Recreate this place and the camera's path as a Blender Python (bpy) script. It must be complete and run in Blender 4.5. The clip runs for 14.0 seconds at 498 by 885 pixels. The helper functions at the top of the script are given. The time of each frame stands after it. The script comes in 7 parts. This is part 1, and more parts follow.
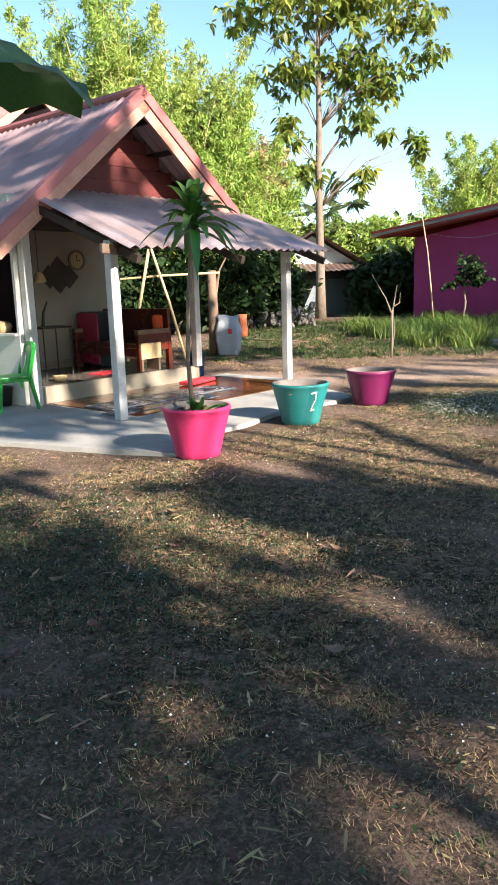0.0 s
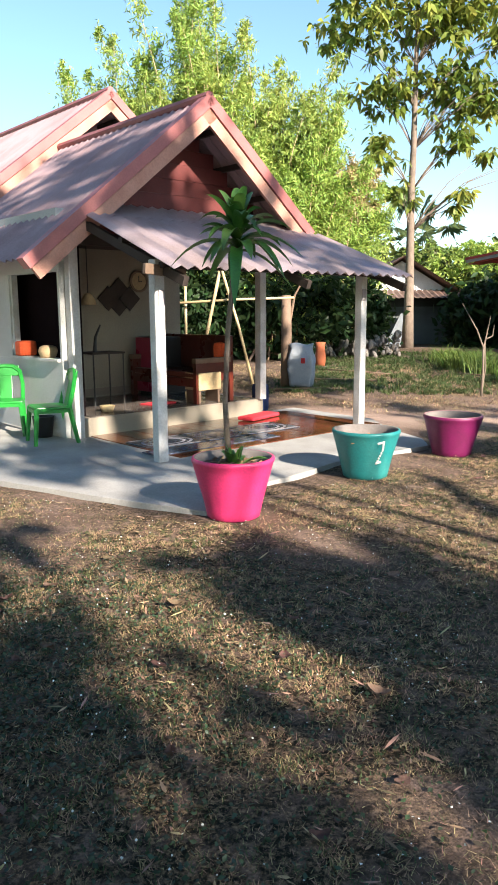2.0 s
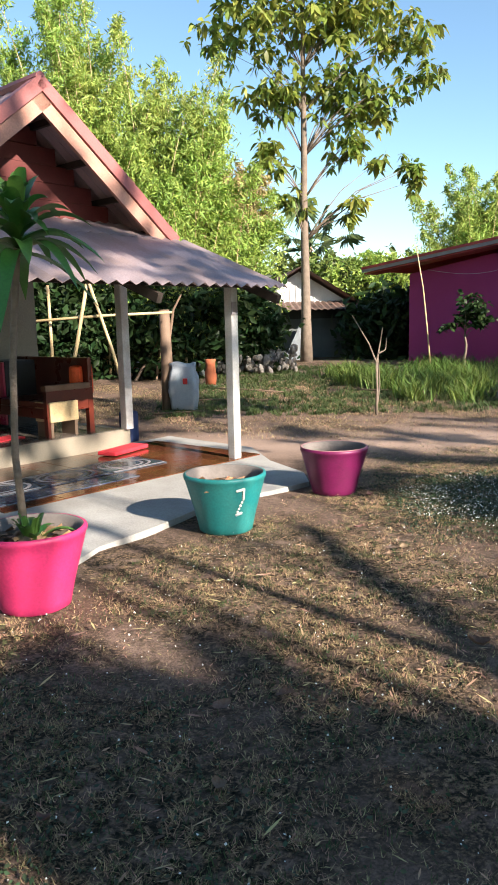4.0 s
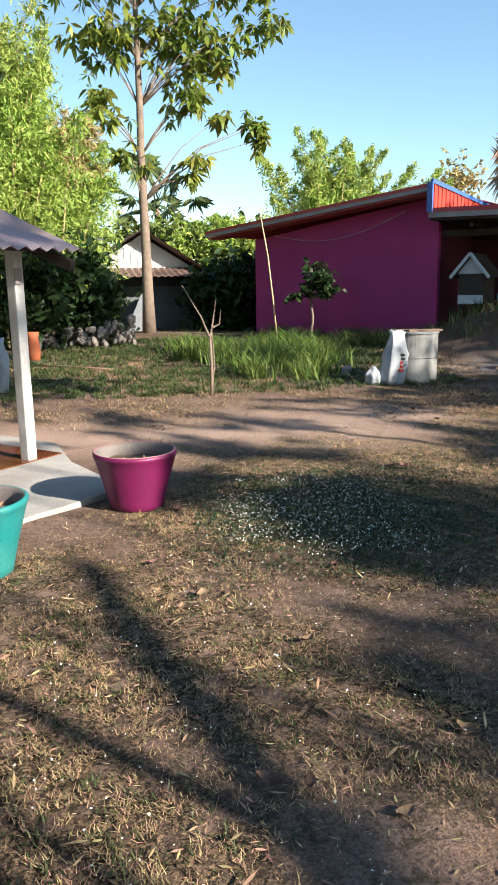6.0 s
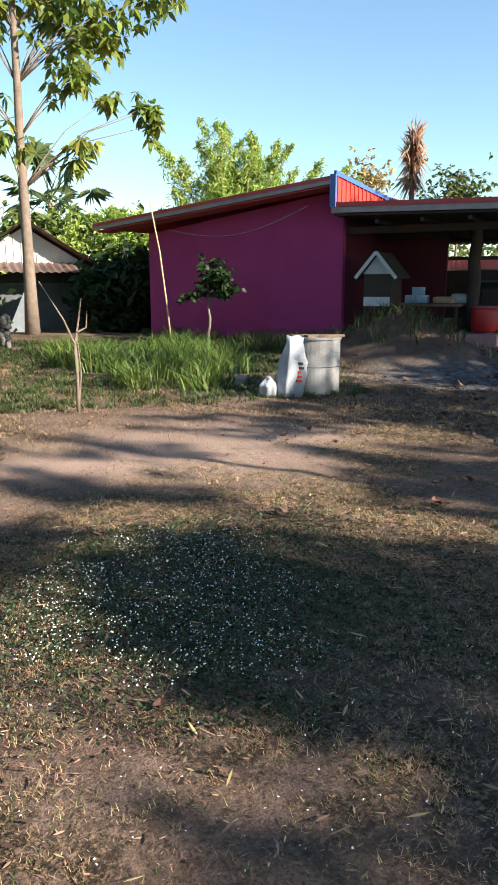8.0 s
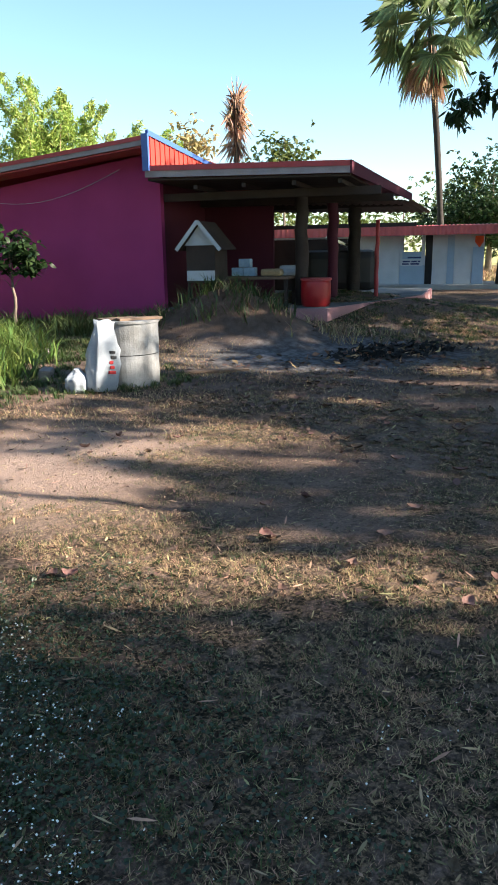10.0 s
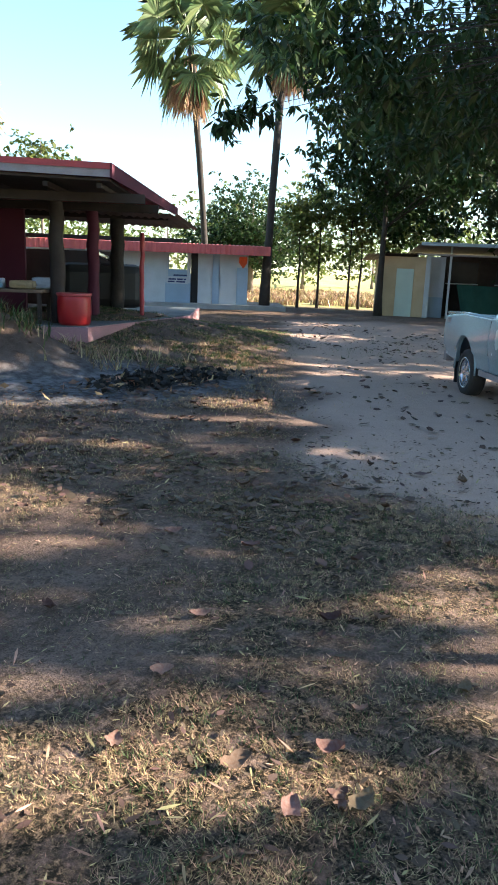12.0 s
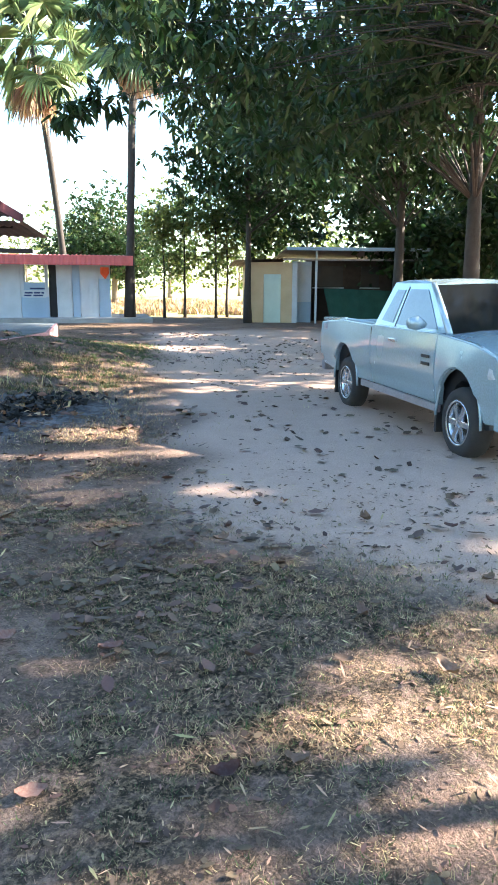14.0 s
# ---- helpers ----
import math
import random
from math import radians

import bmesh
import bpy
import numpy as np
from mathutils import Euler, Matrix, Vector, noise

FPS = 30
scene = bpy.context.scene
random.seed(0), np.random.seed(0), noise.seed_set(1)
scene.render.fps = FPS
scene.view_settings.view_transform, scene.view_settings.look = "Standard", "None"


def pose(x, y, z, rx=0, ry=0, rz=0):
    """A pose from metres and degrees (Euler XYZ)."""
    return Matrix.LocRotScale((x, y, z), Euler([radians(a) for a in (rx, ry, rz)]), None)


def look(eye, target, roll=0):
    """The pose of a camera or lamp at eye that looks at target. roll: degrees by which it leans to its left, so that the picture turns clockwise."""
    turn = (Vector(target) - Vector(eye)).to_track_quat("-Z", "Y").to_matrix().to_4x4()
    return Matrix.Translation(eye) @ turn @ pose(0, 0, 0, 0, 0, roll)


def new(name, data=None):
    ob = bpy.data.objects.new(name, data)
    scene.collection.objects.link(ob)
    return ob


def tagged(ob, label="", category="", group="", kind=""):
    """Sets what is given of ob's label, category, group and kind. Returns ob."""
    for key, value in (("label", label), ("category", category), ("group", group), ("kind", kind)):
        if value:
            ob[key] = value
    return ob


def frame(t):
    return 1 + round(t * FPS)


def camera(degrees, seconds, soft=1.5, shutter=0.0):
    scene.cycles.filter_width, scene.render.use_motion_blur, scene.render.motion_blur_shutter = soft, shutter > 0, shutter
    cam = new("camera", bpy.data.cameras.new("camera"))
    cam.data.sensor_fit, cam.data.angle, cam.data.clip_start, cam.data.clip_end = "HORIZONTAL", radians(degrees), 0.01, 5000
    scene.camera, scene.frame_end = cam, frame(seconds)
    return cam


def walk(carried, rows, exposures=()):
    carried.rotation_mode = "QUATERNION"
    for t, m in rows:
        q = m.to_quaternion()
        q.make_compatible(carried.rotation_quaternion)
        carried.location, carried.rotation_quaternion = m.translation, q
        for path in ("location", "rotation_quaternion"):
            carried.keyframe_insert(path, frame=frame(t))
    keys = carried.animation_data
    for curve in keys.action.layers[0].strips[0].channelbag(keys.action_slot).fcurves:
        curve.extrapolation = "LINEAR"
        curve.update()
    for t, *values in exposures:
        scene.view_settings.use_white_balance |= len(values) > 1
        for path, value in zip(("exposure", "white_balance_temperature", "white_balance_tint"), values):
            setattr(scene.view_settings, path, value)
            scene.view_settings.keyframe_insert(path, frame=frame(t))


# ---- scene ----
cam = camera(37.4, 14.0, soft=1.7)
EARLY = [  # seconds, eye, target, roll
    (0, (0.008, 0.014, 1.496), (-0.001, 1.97, 1.08), -1.7),
    (0.5, (0.025, 0.286, 1.542), (-0.012, 2.249, 1.157), -1.9),
    (1, (0.154, 0.551, 1.528), (0.001, 2.511, 1.16), -2.5),
    (1.5, (0.265, 0.822, 1.523), (0.007, 2.761, 1.106), -1.3),
    (2, (0.293, 1.177, 1.535), (0.053, 3.131, 1.183), -0.3),
    (2.2, (0.32, 1.283, 1.535), (0.068, 3.233, 1.167), -1.2),
    (4.3, (0.896, 2.706, 1.584), (0.917, 4.681, 1.265), -1.2),
    (4.5, (0.964, 2.822, 1.594), (1.013, 4.792, 1.25), -1.0),
    (5, (1.075, 3.137, 1.601), (1.289, 5.092, 1.239), 0.1),
    (5.5, (1.195, 3.467, 1.624), (1.532, 5.391, 1.196), -0.5),
    (6, (1.408, 3.76, 1.615), (1.752, 5.685, 1.199), -0.9),
    (6.5, (1.601, 4.098, 1.611), (1.976, 6.023, 1.218), -0.4),
    (7, (1.745, 4.454, 1.654), (2.176, 6.368, 1.261), -0.9),
    (7.5, (1.97, 4.784, 1.607), (2.303, 6.714, 1.2), -1.1),
    (8, (2.192, 5.1, 1.599), (2.754, 6.973, 1.179), -0.1),
    (8.5, (2.337, 5.398, 1.646), (3.088, 7.196, 1.198), -0.3),
    (8.7, (2.403, 5.49, 1.643), (3.198, 7.267, 1.184), -0.3),
]
LATE = [  # seconds, eye, yaw, pitch, roll
    (11.0, (3.441, 6.761, 1.643), -35.31, -13.06, -0.72),
    (11.5, (3.642, 7.035, 1.66), -41.94, -11.4, -2.91),
    (12.0, (3.836, 7.247, 1.65), -46.75, -13.15, -2.14),
    (12.5, (4.089, 7.42, 1.646), -48.08, -11.68, -0.99),
    (13.0, (4.291, 7.619, 1.63), -51.35, -10.41, -2.4),
    (13.5, (4.486, 7.816, 1.669), -57.56, -11.02, -1.12),
    (14.0, (4.738, 7.902, 1.64), -56.83, -12.28, -0.34),
]
walk(cam, [(t, look(e, a, r)) for t, e, a, r in EARLY] + [(t, pose(*e, 90 + p, r, y)) for t, e, y, p, r in LATE],
     exposures=[(0, 1.88), (2.2, 1.8), (5, 1.58), (7.4, 1.56), (8.5, 1.72), (11, 2.05), (11.7, 2.24), (12.3, 2.54), (13, 2.74), (13.5, 3.12), (14, 3.44)])

# ---- light ----
SUN_AZ, SUN_EL = 136.0, 27.0   # compass degrees from +y towards +x, and height
world = bpy.data.worlds.new("sky_world")
scene.world = world
world.use_nodes = True
wn = world.node_tree.nodes
sky = wn.new("ShaderNodeTexSky")
sky.sky_type, sky.sun_disc = 'NISHITA', False
sky.sun_elevation, sky.sun_rotation = radians(SUN_EL), radians(SUN_AZ)
sky.air_density, sky.dust_density, sky.ozone_density = 1.0, 0.25, 1.0
wn["Background"].inputs["Strength"].default_value = 0.077
tint = wn.new("ShaderNodeMix")   # the camera's cool-green balance of skylight
tint.data_type, tint.blend_type = 'RGBA', 'MULTIPLY'
tint.inputs["Factor"].default_value = 1.0
tint.inputs["B"].default_value = (0.88, 1.01, 1.04, 1)
world.node_tree.links.new(sky.outputs[0], tint.inputs["A"])
world.node_tree.links.new(tint.outputs["Result"], wn["Background"].inputs["Color"])
sun_way = Vector((math.sin(radians(SUN_AZ)) * math.cos(radians(SUN_EL)), math.cos(radians(SUN_AZ)) * math.cos(radians(SUN_EL)), math.sin(radians(SUN_EL))))
sun = new("sun", bpy.data.lights.new("sun", 'SUN'))
sun.data.energy, sun.data.angle, sun.data.color = 5.0, radians(0.6), (1.0, 0.88, 0.745)
sun.matrix_world = look(sun_way * 60, (0, 0, 0))


# ---- materials ----
def mat(name, colour, rough=0.7, metal=0.0, dark=None, scale=6.0, fine=60.0, bump=0.15, spec=0.5, island=0.0, each=0.0, through_light=0.0, stain=0.5, coat=0.0):
    """A surface with broad stains, fine grain and relief. dark: the colour of its stains."""
    m = bpy.data.materials.new(name)
    m.use_nodes = True
    nt = m.node_tree
    n, l = nt.nodes, nt.links
    b = n["Principled BSDF"]
    co = n.new("ShaderNodeTexCoord")
    big, small = n.new("ShaderNodeTexNoise"), n.new("ShaderNodeTexNoise")
    for tex, s, d in ((big, scale, 6), (small, fine, 4)):
        tex.inputs["Scale"].default_value, tex.inputs["Detail"].default_value = s, d
        l.new(co.outputs["Object"], tex.inputs["Vector"])
    ramp = n.new("ShaderNodeMapRange")
    ramp.inputs[1].default_value, ramp.inputs[2].default_value = 0.38, 0.68
    ramp.inputs[4].default_value = stain
    l.new(big.outputs["Fac"], ramp.inputs[0])
    mix = n.new("ShaderNodeMix")
    mix.data_type = 'RGBA'
    mix.inputs["A"].default_value = (*colour, 1)
    mix.inputs["B"].default_value = (*(dark or [c * 0.6 for c in colour]), 1)
    l.new(ramp.outputs[0], mix.inputs["Factor"])
    hsv = n.new("ShaderNodeHueSaturation")
    l.new(mix.outputs["Result"], hsv.inputs["Color"])
    val = n.new("ShaderNodeMapRange")
    val.inputs[3].default_value, val.inputs[4].default_value = 0.72, 1.28
    l.new(small.outputs["Fac"], val.inputs[0])
    last = val.outputs[0]
    if island or each:
        rnd = (n.new("ShaderNodeNewGeometry").outputs["Random Per Island"] if island else n.new("ShaderNodeObjectInfo").outputs["Random"])
        amount = island or each
        vr, hr = n.new("ShaderNodeMapRange"), n.new("ShaderNodeMapRange")
        vr.inputs[3].default_value, vr.inputs[4].default_value = 1 - amount, 1 + amount
        hr.inputs[3].default_value, hr.inputs[4].default_value = 0.5 - amount * 0.07, 0.5 + amount * 0.07
        mul = n.new("ShaderNodeMath")
        mul.operation = 'MULTIPLY'
        l.new(rnd, vr.inputs[0])
        l.new(vr.outputs[0], mul.inputs[0])
        l.new(val.outputs[0], mul.inputs[1])
        last = mul.outputs[0]
        frac = n.new("ShaderNodeMath")
        frac.operation = 'FRACT'
        m7 = n.new("ShaderNodeMath")
        m7.operation = 'MULTIPLY'
        m7.inputs[1].default_value = 7.31
        l.new(rnd, m7.inputs[0])
        l.new(m7.outputs[0], frac.inputs[0])
        l.new(frac.outputs[0], hr.inputs[0])
        l.new(hr.outputs[0], hsv.inputs["Hue"])
    l.new(last, hsv.inputs["Value"])
    l.new(hsv.outputs["Color"], b.inputs["Base Color"])
    rr = n.new("ShaderNodeMapRange")
    rr.inputs[3].default_value, rr.inputs[4].default_value = max(0.02, rough - 0.12), min(1.0, rough + 0.12)
    l.new(big.outputs["Fac"], rr.inputs[0])
    l.new(rr.outputs[0], b.inputs["Roughness"])
    b.inputs["Metallic"].default_value = metal
    b.inputs["Specular IOR Level"].default_value = spec
    b.inputs["Coat Weight"].default_value = coat
    b.inputs["Coat Roughness"].default_value = 0.08
    if bump:
        bp = n.new("ShaderNodeBump")
        bp.inputs["Strength"].default_value, bp.inputs["Distance"].default_value = bump, 0.02
        l.new(small.outputs["Fac"], bp.inputs["Height"])
        l.new(bp.outputs[0], b.inputs["Normal"])
    if through_light:
        tr, ms = n.new("ShaderNodeBsdfTranslucent"), n.new("ShaderNodeMixShader")
        l.new(hsv.outputs["Color"], tr.inputs["Color"])
        ms.inputs[0].default_value = through_light
        l.new(b.outputs[0], ms.inputs[1])
        l.new(tr.outputs[0], ms.inputs[2])
        l.new(ms.outputs[0], n["Material Output"].inputs["Surface"])
    return m


def glass_mat(name, colour, rough=0.03):
    return mat(name, colour, rough, 0.0, scale=2, bump=0, stain=0.2, spec=0.8)


def ground_mat():
    """Trodden reddish soil and sand with worn dry turf, an ash patch and greener patches."""
    m = bpy.data.materials.new("yard_soil")
    m.use_nodes = True
    nt = m.node_tree
    n, l = nt.nodes, nt.links
    b = n["Principled BSDF"]
    co = n.new("ShaderNodeTexCoord")

    def tex(scale, detail=8, rough=0.6):
        t = n.new("ShaderNodeTexNoise")
        t.inputs["Scale"].default_value, t.inputs["Detail"].default_value, t.inputs["Roughness"].default_value = scale, detail, rough
        l.new(co.outputs["Object"], t.inputs["Vector"])
        return t.outputs["Fac"]

    def rng(src, a, c, lo=0.0, hi=1.0):
        r = n.new("ShaderNodeMapRange")
        for i, v in enumerate((a, c, lo, hi)):
            r.inputs[i + 1].default_value = v
        l.new(src, r.inputs[0])
        return r.outputs[0]

    def mixc(f, a, c):
        x = n.new("ShaderNodeMix")
        x.data_type = 'RGBA'
        for sock, v in (("A", a), ("B", c)):
            if isinstance(v, tuple):
                x.inputs[sock].default_value = (*v, 1)
            else:
                l.new(v, x.inputs[sock])
        l.new(f, x.inputs["Factor"])
        return x.outputs["Result"]

    def at(name):
        a = n.new("ShaderNodeAttribute")
        a.attribute_name = name
        return a.outputs["Fac"]

    fine = tex(90, 6)
    soil = mixc(rng(tex(1.3), 0.35, 0.65), (0.18, 0.118, 0.094), (0.29, 0.205, 0.166))
    soil = mixc(rng(fine, 0.45, 0.7), soil, (0.09, 0.066, 0.053))
    soil = mixc(rng(tex(17, 8, 0.7), 0.52, 0.64), soil, (0.10, 0.078, 0.056))
    # near-black base and flecks stand in for the shade between grass blades
    turf = mixc(rng(tex(2.2), 0.35, 0.65), (0.046, 0.035, 0.024), (0.013, 0.015, 0.009))
    turf = mixc(rng(tex(38, 8, 0.75), 0.46, 0.62), turf, (0.33, 0.225, 0.14))
    turf = mixc(rng(tex(60, 6, 0.7), 0.48, 0.60), turf, (0.016, 0.014, 0.010))
    brk = n.new("ShaderNodeMath")
    brk.operation = 'MULTIPLY'
    l.new(at("turf"), brk.inputs[0])
    l.new(rng(tex(9, 8, 0.7), 0.36, 0.52), brk.inputs[1])
    col = mixc(brk.outputs[0], soil, turf)
    sand = mixc(rng(tex(3.0), 0.3, 0.7), (0.48, 0.35, 0.285), (0.55, 0.405, 0.33))
    sand = mixc(rng(fine, 0.35, 0.8), sand, (0.36, 0.265, 0.215))
    col = mixc(at("sand"), col, sand)
    col = mixc(at("ash"), col, mixc(rng(tex(9), 0.4, 0.62), (0.075, 0.074, 0.078), (0.19, 0.188, 0.195)))
    col = mixc(at("earth"), col, mixc(rng(tex(7), 0.35, 0.65), (0.085, 0.058, 0.045), (0.14, 0.10, 0.078)))
    col = mixc(at("field"), col, mixc(rng(tex(0.25), 0.4, 0.6), (0.50, 0.42, 0.20), (0.36, 0.38, 0.13)))
    l.new(col, b.inputs["Base Color"])
    b.inputs["Roughness"].default_value = 0.95
    b.inputs["Specular IOR Level"].default_value = 0.088
    bp = n.new("ShaderNodeBump")
    bp.inputs["Strength"].default_value, bp.inputs["Distance"].default_value = 0.7, 0.03
    h = n.new("ShaderNodeMath")
    l.new(tex(28, 8, 0.7), h.inputs[0])
    l.new(fine, h.inputs[1])
    l.new(h.outputs[0], bp.inputs["Height"])
    l.new(bp.outputs[0], b.inputs["Normal"])
    return m


